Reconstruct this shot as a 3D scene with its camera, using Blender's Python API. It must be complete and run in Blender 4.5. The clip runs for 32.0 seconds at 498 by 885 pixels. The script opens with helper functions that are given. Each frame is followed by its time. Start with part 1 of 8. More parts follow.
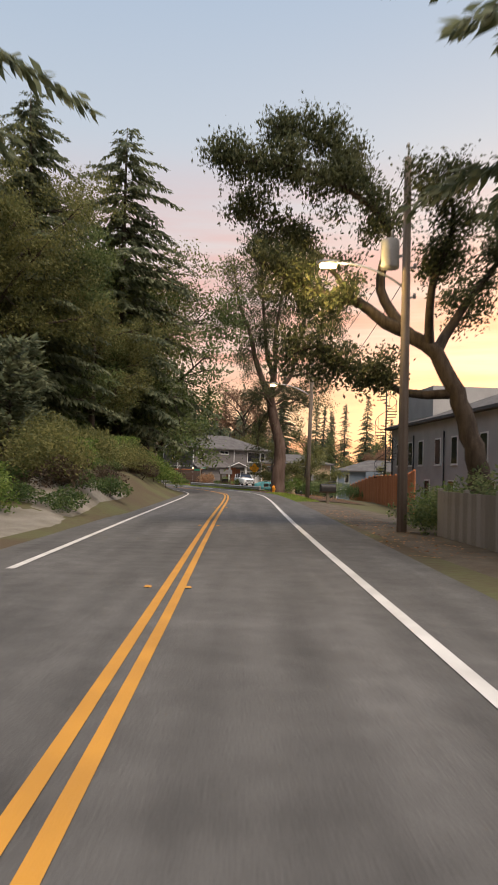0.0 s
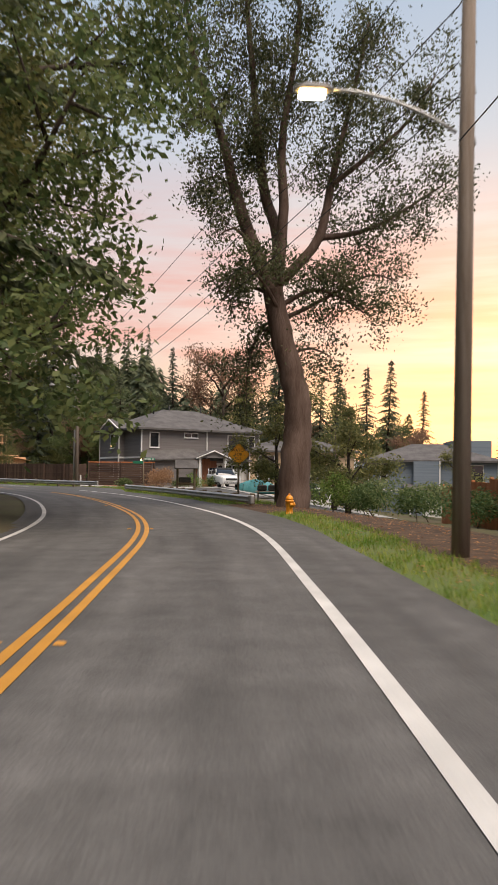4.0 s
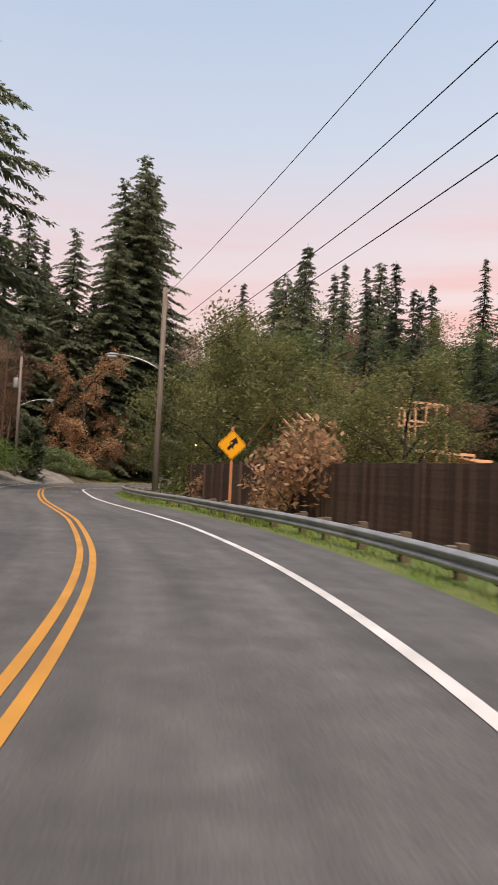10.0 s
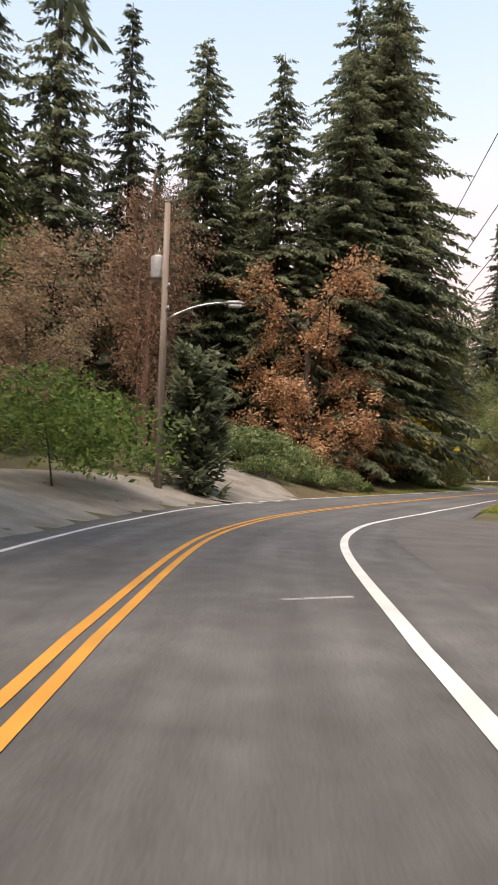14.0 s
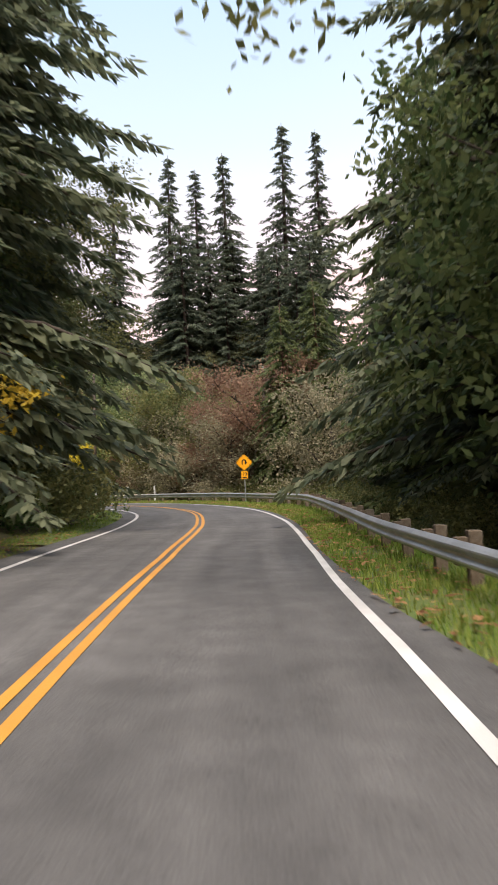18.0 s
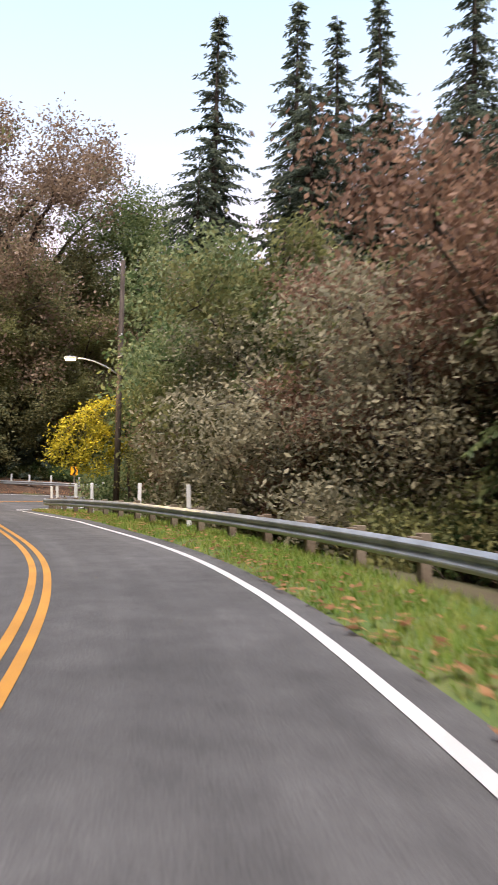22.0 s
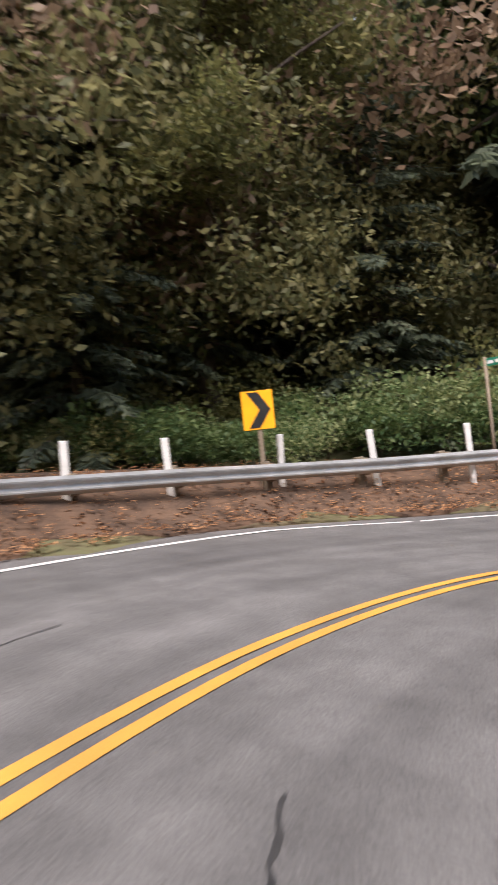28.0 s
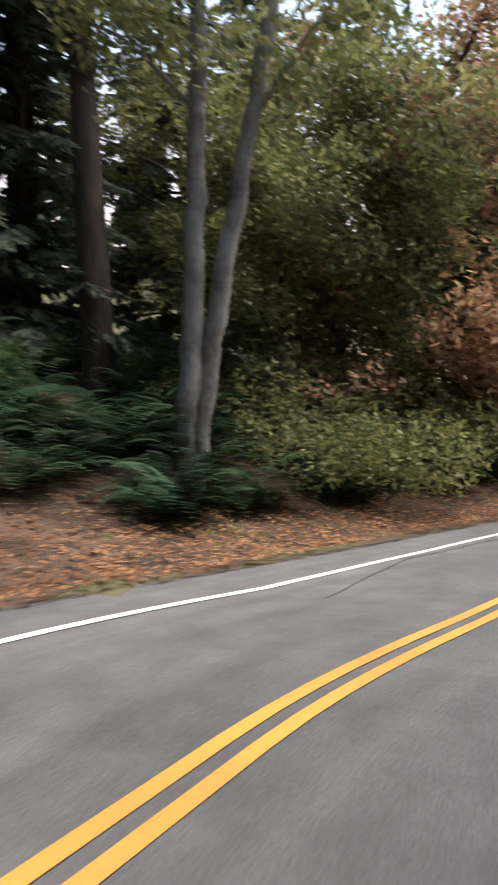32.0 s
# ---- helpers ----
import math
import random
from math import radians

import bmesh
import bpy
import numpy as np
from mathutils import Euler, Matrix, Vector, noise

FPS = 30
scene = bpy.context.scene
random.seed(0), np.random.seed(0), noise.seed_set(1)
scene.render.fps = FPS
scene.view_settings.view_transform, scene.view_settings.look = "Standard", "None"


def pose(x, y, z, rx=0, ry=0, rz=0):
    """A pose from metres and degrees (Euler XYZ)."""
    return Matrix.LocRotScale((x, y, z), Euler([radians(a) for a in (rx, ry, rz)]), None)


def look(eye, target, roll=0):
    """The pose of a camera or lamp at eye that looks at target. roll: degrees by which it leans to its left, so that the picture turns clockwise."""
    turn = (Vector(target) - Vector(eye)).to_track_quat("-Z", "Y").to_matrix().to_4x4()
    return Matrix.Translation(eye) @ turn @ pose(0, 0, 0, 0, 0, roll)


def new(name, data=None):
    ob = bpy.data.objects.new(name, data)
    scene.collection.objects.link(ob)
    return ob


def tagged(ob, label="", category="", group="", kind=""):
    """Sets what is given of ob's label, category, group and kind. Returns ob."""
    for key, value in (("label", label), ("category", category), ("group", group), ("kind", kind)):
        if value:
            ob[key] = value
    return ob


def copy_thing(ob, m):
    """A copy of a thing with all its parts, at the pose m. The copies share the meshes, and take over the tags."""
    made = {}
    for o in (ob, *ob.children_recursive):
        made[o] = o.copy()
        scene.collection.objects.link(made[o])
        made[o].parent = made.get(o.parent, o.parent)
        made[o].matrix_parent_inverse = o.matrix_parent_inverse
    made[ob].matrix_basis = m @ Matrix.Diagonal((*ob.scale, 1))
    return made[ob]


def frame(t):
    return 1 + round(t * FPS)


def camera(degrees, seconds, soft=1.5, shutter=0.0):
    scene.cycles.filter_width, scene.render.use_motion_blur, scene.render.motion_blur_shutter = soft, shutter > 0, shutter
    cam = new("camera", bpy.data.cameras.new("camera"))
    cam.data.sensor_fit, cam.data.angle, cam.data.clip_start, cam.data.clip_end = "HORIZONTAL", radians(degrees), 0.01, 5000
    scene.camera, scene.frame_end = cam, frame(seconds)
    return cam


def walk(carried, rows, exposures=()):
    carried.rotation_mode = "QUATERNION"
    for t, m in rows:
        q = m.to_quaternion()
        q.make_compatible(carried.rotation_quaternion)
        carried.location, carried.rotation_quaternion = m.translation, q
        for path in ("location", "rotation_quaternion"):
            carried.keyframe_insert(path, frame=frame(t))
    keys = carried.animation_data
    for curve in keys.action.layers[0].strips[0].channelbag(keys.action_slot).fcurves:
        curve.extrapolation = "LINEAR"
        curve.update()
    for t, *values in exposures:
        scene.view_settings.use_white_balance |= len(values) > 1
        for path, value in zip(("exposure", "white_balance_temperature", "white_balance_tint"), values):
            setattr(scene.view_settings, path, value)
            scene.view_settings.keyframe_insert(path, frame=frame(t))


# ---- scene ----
cam = camera(37.3, 32.0, shutter=0.35)
PATH = [
    (0, (-4.783, 17.274, 1.579), (-4.757, 19.272, 1.667), 1.57),
    (0.5, (-4.755, 22.320, 1.530), (-4.730, 24.319, 1.585), 1.67),
    (1, (-4.702, 27.370, 1.539), (-4.653, 29.367, 1.626), 1.56),
    (1.5, (-4.585, 32.407, 1.575), (-4.516, 34.404, 1.665), 1.35),
    (2, (-4.442, 37.434, 1.514), (-4.367, 39.431, 1.593), 1.03),
    (2.5, (-4.292, 42.337, 1.495), (-4.212, 44.334, 1.581), 0.63),
    (4.5, (-3.846, 61.912, 1.512), (-3.782, 63.909, 1.587), 0.51),
    (5, (-3.808, 66.728, 1.551), (-3.760, 68.726, 1.628), 0.50),
    (5.5, (-3.945, 71.588, 1.554), (-3.952, 73.587, 1.632), 0.71),
    (6, (-4.366, 76.569, 1.574), (-4.453, 78.565, 1.650), 0.62),
    (6.5, (-5.149, 81.664, 1.487), (-5.339, 83.654, 1.565), 0.53),
    (7, (-6.206, 86.637, 1.516), (-6.522, 88.610, 1.590), 0.65),
    (7.5, (-7.577, 91.590, 1.538), (-8.040, 93.534, 1.610), 0.43),
    (8, (-9.308, 96.454, 1.521), (-9.925, 98.355, 1.594), 0.82),
    (8.5, (-11.303, 100.850, 1.505), (-12.048, 102.705, 1.589), 1.38),
    (9, (-13.757, 105.187, 1.494), (-14.627, 106.986, 1.580), 1.95),
    (9.5, (-16.484, 109.472, 1.482), (-17.460, 111.216, 1.572), 2.32),
    (10, (-19.388, 113.644, 1.486), (-20.462, 115.328, 1.578), 2.68),
    (10.5, (-22.534, 117.697, 1.484), (-23.699, 119.320, 1.584), 3.01),
    (11, (-25.796, 121.500, 1.545), (-27.038, 123.064, 1.644), 3.15),
    (11.5, (-29.328, 125.135, 1.530), (-30.651, 126.632, 1.621), 3.11),
    (12, (-33.011, 128.601, 1.517), (-34.406, 130.031, 1.605), 3.27),
    (12.5, (-36.769, 131.890, 1.437), (-38.219, 133.264, 1.525), 2.89),
    (13, (-40.562, 134.997, 1.388), (-42.051, 136.329, 1.480), 2.40),
    (13.5, (-44.401, 138.008, 1.386), (-45.918, 139.310, 1.464), 1.90),
    (15.5, (-58.309, 151.529, 1.435), (-59.610, 153.047, 1.489), 0.52),
    (16, (-61.398, 155.288, 1.443), (-62.565, 156.911, 1.520), 0.04),
    (16.5, (-63.913, 159.416, 1.490), (-64.924, 161.140, 1.577), -0.78),
    (17, (-66.042, 163.732, 1.452), (-66.899, 165.537, 1.543), -1.80),
    (17.5, (-67.810, 168.197, 1.506), (-68.549, 170.053, 1.600), -2.35),
    (18, (-69.327, 172.742, 1.475), (-69.989, 174.627, 1.574), -2.60),
    (18.5, (-70.951, 177.237, 1.500), (-71.575, 179.135, 1.596), -2.80),
    (19, (-72.540, 181.739, 1.462), (-73.147, 183.641, 1.562), -2.60),
    (19.5, (-74.072, 186.248, 1.489), (-74.686, 188.148, 1.589), -2.02),
    (20, (-75.662, 190.738, 1.476), (-76.292, 192.633, 1.583), -1.34),
    (20.5, (-77.374, 195.129, 1.503), (-78.051, 197.008, 1.616), -0.79),
    (21, (-79.246, 199.458, 1.533), (-79.998, 201.308, 1.642), -0.14),
    (21.5, (-81.375, 203.662, 1.524), (-82.236, 205.464, 1.625), 0.05),
    (22, (-83.812, 207.702, 1.498), (-84.799, 209.439, 1.593), 0.33),
    (22.5, (-86.624, 211.585, 1.480), (-87.756, 213.231, 1.570), 0.82),
    (23, (-89.939, 215.247, 1.463), (-91.212, 216.787, 1.549), 1.00),
    (23.5, (-93.645, 218.631, 1.506), (-95.036, 220.065, 1.586), 1.30),
    (24, (-97.521, 221.794, 1.515), (-99.004, 223.134, 1.582), 1.40),
    (24.5, (-101.366, 224.777, 1.517), (-102.915, 226.041, 1.581), 1.29),
    (26.5, (-115.964, 236.171, 1.132), (-117.478, 237.477, 1.198), -1.84),
    (27, (-118.674, 238.732, 1.097), (-120.085, 240.148, 1.157), -2.94),
    (27.5, (-120.442, 241.160, 1.058), (-121.710, 242.705, 1.118), -4.38),
    (28, (-121.772, 243.907, 1.004), (-122.806, 245.618, 1.055), -5.83),
    (28.5, (-122.551, 246.293, 0.943), (-123.255, 248.165, 0.975), -5.96),
    (29, (-122.619, 248.681, 0.880), (-122.923, 250.658, 0.900), -6.09),
    (29.5, (-121.886, 250.901, 0.752), (-121.718, 252.894, 0.740), -5.51),
    (30, (-120.652, 253.045, 0.588), (-119.988, 254.931, 0.550), -4.75),
    (30.5, (-118.944, 254.769, 0.462), (-117.814, 256.418, 0.398), -3.26),
    (31, (-116.768, 256.034, 0.288), (-115.259, 257.344, 0.188), -1.59),
    (31.5, (-114.245, 256.831, 0.141), (-112.466, 257.744, 0.077), -1.11),
    (32, (-111.595, 257.155, -0.036), (-109.662, 257.661, -0.118), -1.34),
]
EXPOSURES = [(0, 0.15, 7000, 12), (1, 0.45, 7000, 14), (2, 0.5, 7000, 14), (5, 0.05, 7000, 12), (6, 0.04, 7000, 12), (7, 0.15, 7000, 15), (8, 0.27, 7000, 17), (12, 0.45, 7000, 15), (14, 0.85, 7000, 14), (16, 1.42, 6400, 12), (17, 1.22, 6300, 13), (18, 0.9, 6600, 12), (19, 0.55, 6600, 14), (20, 0.7, 6500, 15), (22, 1.08, 6300, 16), (24, 1.42, 6000, 15), (27, 1.4, 6100, 15), (28, 1.3, 6250, 17), (29, 1.1, 6200, 17), (30, 1.15, 6000, 15), (31, 1.3, 6200, 12), (32, 1.4, 6200, 12)]
walk(cam, [(t, look(eye, target, roll)) for t, eye, target, roll in PATH], EXPOSURES)

# ---- world, sun ----
world = bpy.data.worlds.new("dusk_sky")
scene.world = world
world.use_nodes = True
wn, wl = world.node_tree.nodes, world.node_tree.links
wn.clear()
w_out = wn.new("ShaderNodeOutputWorld")
w_bg = wn.new("ShaderNodeBackground")
w_sky = wn.new("ShaderNodeTexSky")
w_sky.sky_type = "NISHITA"
w_sky.sun_disc = False
w_sky.sun_elevation = radians(4)
w_sky.sun_rotation = radians(25)
w_sky.dust_density = 2.0
w_tc = wn.new("ShaderNodeTexCoord")
w_sep = wn.new("ShaderNodeSeparateXYZ")
wl.new(w_tc.outputs["Generated"], w_sep.inputs[0])
# clear sky by height: warm at the skyline, pale blue overhead
w_ramp = wn.new("ShaderNodeValToRGB")
cr = w_ramp.color_ramp
cr.elements[0].position, cr.elements[0].color = 0.0, (0.86, 0.66, 0.62, 1)
cr.elements[1].position, cr.elements[1].color = 1.0, (0.33, 0.50, 0.82, 1)
for pos_, col_ in ((0.10, (0.93, 0.73, 0.71, 1)), (0.19, (0.93, 0.72, 0.73, 1)), (0.26, (0.88, 0.76, 0.81, 1)), (0.33, (0.80, 0.77, 0.86, 1)), (0.42, (0.64, 0.76, 0.93, 1)), (0.62, (0.46, 0.64, 0.90, 1))):
    e = cr.elements.new(pos_)
    e.color = col_
wl.new(w_sep.outputs["Z"], w_ramp.inputs[0])
# cloud streaks, stretched flat
w_map = wn.new("ShaderNodeMapping")
w_map.inputs["Scale"].default_value = (1.3, 1.3, 15.0)
wl.new(w_tc.outputs["Generated"], w_map.inputs[0])
w_noise = wn.new("ShaderNodeTexNoise")
w_noise.inputs["Scale"].default_value = 2.2
w_noise.inputs["Detail"].default_value = 6.0
w_noise.inputs["Roughness"].default_value = 0.55
wl.new(w_map.outputs[0], w_noise.inputs["Vector"])
w_cl = wn.new("ShaderNodeValToRGB")
w_cl.color_ramp.elements[0].position, w_cl.color_ramp.elements[1].position = 0.40, 0.62
wl.new(w_noise.outputs[0], w_cl.inputs[0])
w_band = wn.new("ShaderNodeValToRGB")
b = w_band.color_ramp
b.elements[0].position, b.elements[0].color = 0.20, (1, 1, 1, 1)
b.elements[1].position, b.elements[1].color = 0.40, (0, 0, 0, 1)
wl.new(w_sep.outputs["Z"], w_band.inputs[0])
w_mul = wn.new("ShaderNodeMath")
w_mul.operation = "MULTIPLY"
wl.new(w_cl.outputs[0], w_mul.inputs[0])
wl.new(w_band.outputs[0], w_mul.inputs[1])
w_mix = wn.new("ShaderNodeMix")
w_mix.data_type = "RGBA"
w_mix.inputs["B"].default_value = (0.94, 0.40, 0.38, 1)


# sunset glow low in the west
w_dot = wn.new("ShaderNodeVectorMath")
w_dot.operation = "DOT_PRODUCT"
w_dot.inputs[1].default_value = (0.20, 0.97, 0.08)
wl.new(w_tc.outputs["Generated"], w_dot.inputs[0])
w_glow = wn.new("ShaderNodeValToRGB")
g = w_glow.color_ramp
g.elements[0].position, g.elements[0].color = 0.88, (0, 0, 0, 1)
g.elements[1].position, g.elements[1].color = 1.0, (0.6, 0.6, 0.6, 1)
wl.new(w_dot.outputs["Value"], w_glow.inputs[0])
w_low = wn.new("ShaderNodeValToRGB")
g = w_low.color_ramp
g.elements[0].position, g.elements[0].color = 0.10, (1, 1, 1, 1)
g.elements[1].position, g.elements[1].color = 0.165, (0, 0, 0, 1)
e = g.elements.new(0.05)
e.color = (0.4, 0.4, 0.4, 1)
wl.new(w_sep.outputs["Z"], w_low.inputs[0])
w_gm = wn.new("ShaderNodeMath")
w_gm.operation = "MULTIPLY"
wl.new(w_glow.outputs[0], w_gm.inputs[0])
wl.new(w_low.outputs[0], w_gm.inputs[1])
w_dir = wn.new("ShaderNodeValToRGB")
g = w_dir.color_ramp
g.elements[0].position, g.elements[0].color = 0.78, (0.25, 0.25, 0.25, 1)
g.elements[1].position, g.elements[1].color = 0.97, (1, 1, 1, 1)
wl.new(w_dot.outputs["Value"], w_dir.inputs[0])
w_mul2 = wn.new("ShaderNodeMath")
w_mul2.operation = "MULTIPLY"
wl.new(w_mul.outputs[0], w_mul2.inputs[0])
wl.new(w_dir.outputs[0], w_mul2.inputs[1])
wl.new(w_mul2.outputs[0], w_mix.inputs["Factor"])
w_mix2 = wn.new("ShaderNodeMix")
w_mix2.data_type = "RGBA"
w_mix2.inputs["B"].default_value = (1.12, 0.68, 0.36, 1)
wl.new(w_gm.outputs[0], w_mix2.inputs["Factor"])
wl.new(w_ramp.outputs[0], w_mix2.inputs["A"])
wl.new(w_mix2.outputs["Result"], w_mix.inputs["A"])
w_add = wn.new("ShaderNodeMix")
w_add.data_type = "RGBA"
w_add.blend_type = "ADD"
w_add.inputs["Factor"].default_value = 0.06
wl.new(w_mix.outputs["Result"], w_add.inputs["A"])
wl.new(w_sky.outputs[0], w_add.inputs["B"])
wl.new(w_add.outputs["Result"], w_bg.inputs["Color"])
w_bg.inputs["Strength"].default_value = 0.66
wl.new(w_bg.outputs[0], w_out.inputs["Surface"])

sun = new("sun", bpy.data.lights.new("sun", "SUN"))
sun.data.energy = 3.9
sun.data.angle = radians(42)
sun.data.color = (1.0, 0.90, 0.80)
sun.matrix_world = look((0, 0, 60), (-13, 23, 10))


# ---- materials ----
def lin(c):
    return tuple(((v / 12.92) if v <= 0.04045 else ((v + 0.055) / 1.055) ** 2.4) for v in c)


def mat(name, a, b=None, rough=0.8, scale=4.0, fine=40.0, bump=0.2, metal=0.0, island=0.0, objrand=0.0, detail=4.0, spec=0.3, stretch=None, trans=0.0, lo=0.35, hi=0.65):
    """A surface of two base colours mixed by coarse and fine noise, with relief."""
    m = bpy.data.materials.new(name)
    m.use_nodes = True
    n, l = m.node_tree.nodes, m.node_tree.links
    p = n["Principled BSDF"]
    b = b or tuple(v * 0.75 for v in a)
    tc = n.new("ShaderNodeTexCoord")
    src = tc.outputs["Object"]
    if stretch:
        mp = n.new("ShaderNodeMapping")
        mp.inputs["Scale"].default_value = stretch
        l.new(src, mp.inputs[0])
        src = mp.outputs[0]
    n1 = n.new("ShaderNodeTexNoise")
    n1.inputs["Scale"].default_value, n1.inputs["Detail"].default_value = scale, detail
    l.new(src, n1.inputs["Vector"])
    n2 = n.new("ShaderNodeTexNoise")
    n2.inputs["Scale"].default_value, n2.inputs["Detail"].default_value = fine, 3.0
    l.new(src, n2.inputs["Vector"])
    add = n.new("ShaderNodeMath")
    add.operation = "MULTIPLY_ADD"
    l.new(n2.outputs[0], add.inputs[0])
    add.inputs[1].default_value = 0.4
    l.new(n1.outputs[0], add.inputs[2])
    val = add.outputs[0]
    off = 0.2
    if island or objrand:
        if island:
            ge = n.new("ShaderNodeNewGeometry")
            rnd, k = ge.outputs["Random Per Island"], island
        else:
            oi = n.new("ShaderNodeObjectInfo")
            rnd, k = oi.outputs["Random"], objrand
        ad2 = n.new("ShaderNodeMath")
        ad2.operation = "MULTIPLY_ADD"
        l.new(rnd, ad2.inputs[0])
        ad2.inputs[1].default_value = k
        l.new(val, ad2.inputs[2])
        val = ad2.outputs[0]
        off += k / 2
    rp = n.new("ShaderNodeMapRange")
    rp.inputs["From Min"].default_value, rp.inputs["From Max"].default_value = lo + off, hi + off
    l.new(val, rp.inputs["Value"])
    mx = n.new("ShaderNodeMix")
    mx.data_type = "RGBA"
    mx.inputs["A"].default_value, mx.inputs["B"].default_value = (*a, 1), (*b, 1)
    l.new(rp.outputs[0], mx.inputs["Factor"])
    l.new(mx.outputs["Result"], p.inputs["Base Color"])
    p.inputs["Roughness"].default_value = rough
    p.inputs["Metallic"].default_value = metal
    p.inputs["Specular IOR Level"].default_value = spec
    if bump:
        bp = n.new("ShaderNodeBump")
        bp.inputs["Strength"].default_value, bp.inputs["Distance"].default_value = bump, 0.02
        l.new(n2.outputs[0], bp.inputs["Height"])
        l.new(bp.outputs[0], p.inputs["Normal"])
    if trans:
        tr = n.new("ShaderNodeBsdfTranslucent")
        l.new(mx.outputs["Result"], tr.inputs["Color"])
        ms = n.new("ShaderNodeMixShader")
        ms.inputs[0].default_value = trans
        l.new(p.outputs[0], ms.inputs[1])
        l.new(tr.outputs[0], ms.inputs[2])
        l.new(ms.outputs[0], n["Material Output"].inputs["Surface"])
    return m


def leafmat(name, a, b, rough=0.55):
    return mat(name, a, b, rough=rough, scale=0.6, fine=9.0, bump=0.0, island=0.5, trans=0.5, spec=0.25)


def glow(name, colour, strength):
    m = bpy.data.materials.new(name)
    m.use_nodes = True
    p = m.node_tree.nodes["Principled BSDF"]
    p.inputs["Base Color"].default_value = (*colour, 1)
    p.inputs["Emission Color"].default_value = (*colour, 1)
    p.inputs["Emission Strength"].default_value = strength
    return m


M_ASPH = mat("asphalt", (0.087, 0.083, 0.079), (0.101, 0.0965, 0.0925), rough=0.82, scale=0.9, fine=60, bump=0.35, spec=0.35)
M_PATCH = mat("old_asphalt", (0.085, 0.078, 0.072), (0.12, 0.108, 0.10), rough=0.85, scale=0.8, fine=45, bump=0.4)
M_CRACK = mat("crack_sealant", (0.02, 0.02, 0.02), (0.04, 0.038, 0.036), rough=0.6, scale=3)
M_WHITE = mat("white_road_paint", (0.64, 0.62, 0.59), (0.48, 0.465, 0.44), rough=0.6, scale=1.2, fine=70, bump=0.3)
M_YELL = mat("yellow_road_paint", (0.56, 0.265, 0.045), (0.44, 0.21, 0.04), rough=0.6, scale=1.2, fine=70, bump=0.3)
M_GROUND = mat("forest_floor", (0.085, 0.062, 0.038), (0.10, 0.10, 0.045), rough=1.0, scale=0.25, fine=6, bump=0.8)
M_GRASS = mat("verge_grass", (0.075, 0.125, 0.026), (0.14, 0.15, 0.05), rough=0.9, scale=0.8, fine=18, bump=0.8)
M_BLADE = leafmat("grass_blades", (0.15, 0.26, 0.035), (0.33, 0.36, 0.08))
M_LEAFY = mat("leaf_litter_ground", (0.048, 0.031, 0.021), (0.105, 0.064, 0.04), rough=1.0, scale=1.6, fine=16, bump=0.9)
M_DIRT = mat("brown_dirt", (0.085, 0.066, 0.048), (0.13, 0.105, 0.08), rough=1.0, scale=1.2, fine=22, bump=0.8)
M_WATER = mat("grey_water", (0.10, 0.13, 0.16), (0.12, 0.15, 0.18), rough=0.25, scale=0.02, fine=0.3, bump=0.1, spec=0.5)
# distance haze is mixed into the ridge's base colour
M_RIDGE = mat("ridge_with_painted_haze", (0.22, 0.26, 0.33), (0.26, 0.30, 0.36), rough=1.0, scale=0.003, fine=0.02, bump=0)
M_GRAVEL = mat("gravel", (0.17, 0.15, 0.12), (0.26, 0.235, 0.20), rough=0.95, scale=0.9, fine=35, bump=0.8)
M_CONC = mat("concrete", (0.30, 0.285, 0.26), (0.40, 0.38, 0.35), rough=0.85, scale=0.8, fine=30, bump=0.3)
M_BARK = mat("dark_bark", (0.045, 0.034, 0.026), (0.09, 0.07, 0.055), rough=0.95, scale=2.2, fine=16, bump=1.0, stretch=(3, 3, 0.6))
M_BARKR = mat("reddish_bark", (0.10, 0.055, 0.036), (0.16, 0.10, 0.07), rough=0.95, scale=2.2, fine=16, bump=1.0, stretch=(3, 3, 0.6))
M_BIRCH = mat("pale_alder_bark", (0.10, 0.088, 0.075), (0.24, 0.222, 0.20), rough=0.9, scale=1.1, fine=9, bump=0.7)
M_POLE = mat("weathered_pole_wood", (0.17, 0.13, 0.10), (0.27, 0.22, 0.18), rough=0.9, scale=1.5, fine=22, bump=0.6, stretch=(6, 6, 0.25))
M_POLEG = mat("grey_steel_pole", (0.26, 0.25, 0.24), (0.36, 0.35, 0.33), rough=0.55, scale=2, fine=25, bump=0.1, metal=0.3)
M_POST = mat("treated_post_wood", (0.13, 0.095, 0.065), (0.20, 0.16, 0.115), rough=0.95, scale=3, fine=25, bump=0.7, objrand=0.4)
M_GALV = mat("galvanised_steel", (0.36, 0.36, 0.35), (0.50, 0.50, 0.49), rough=0.42, scale=1.5, fine=20, bump=0.15, metal=0.7, spec=0.5)
M_POSTW = mat("white_marker_post", (0.70, 0.69, 0.66), (0.58, 0.57, 0.54), rough=0.6, scale=4, fine=20)
M_SIGNY = mat("sign_yellow_sheeting", (0.95, 0.41, 0.008), (0.86, 0.36, 0.008), rough=0.35, scale=2.5, fine=60, bump=0.03, spec=0.5)
M_BLACK = mat("sign_black_paint", (0.012, 0.012, 0.012), (0.022, 0.021, 0.02), rough=0.5, scale=5)
M_GREEN = mat("sign_green_sheeting", (0.015, 0.16, 0.095), (0.025, 0.20, 0.12), rough=0.4, scale=3)
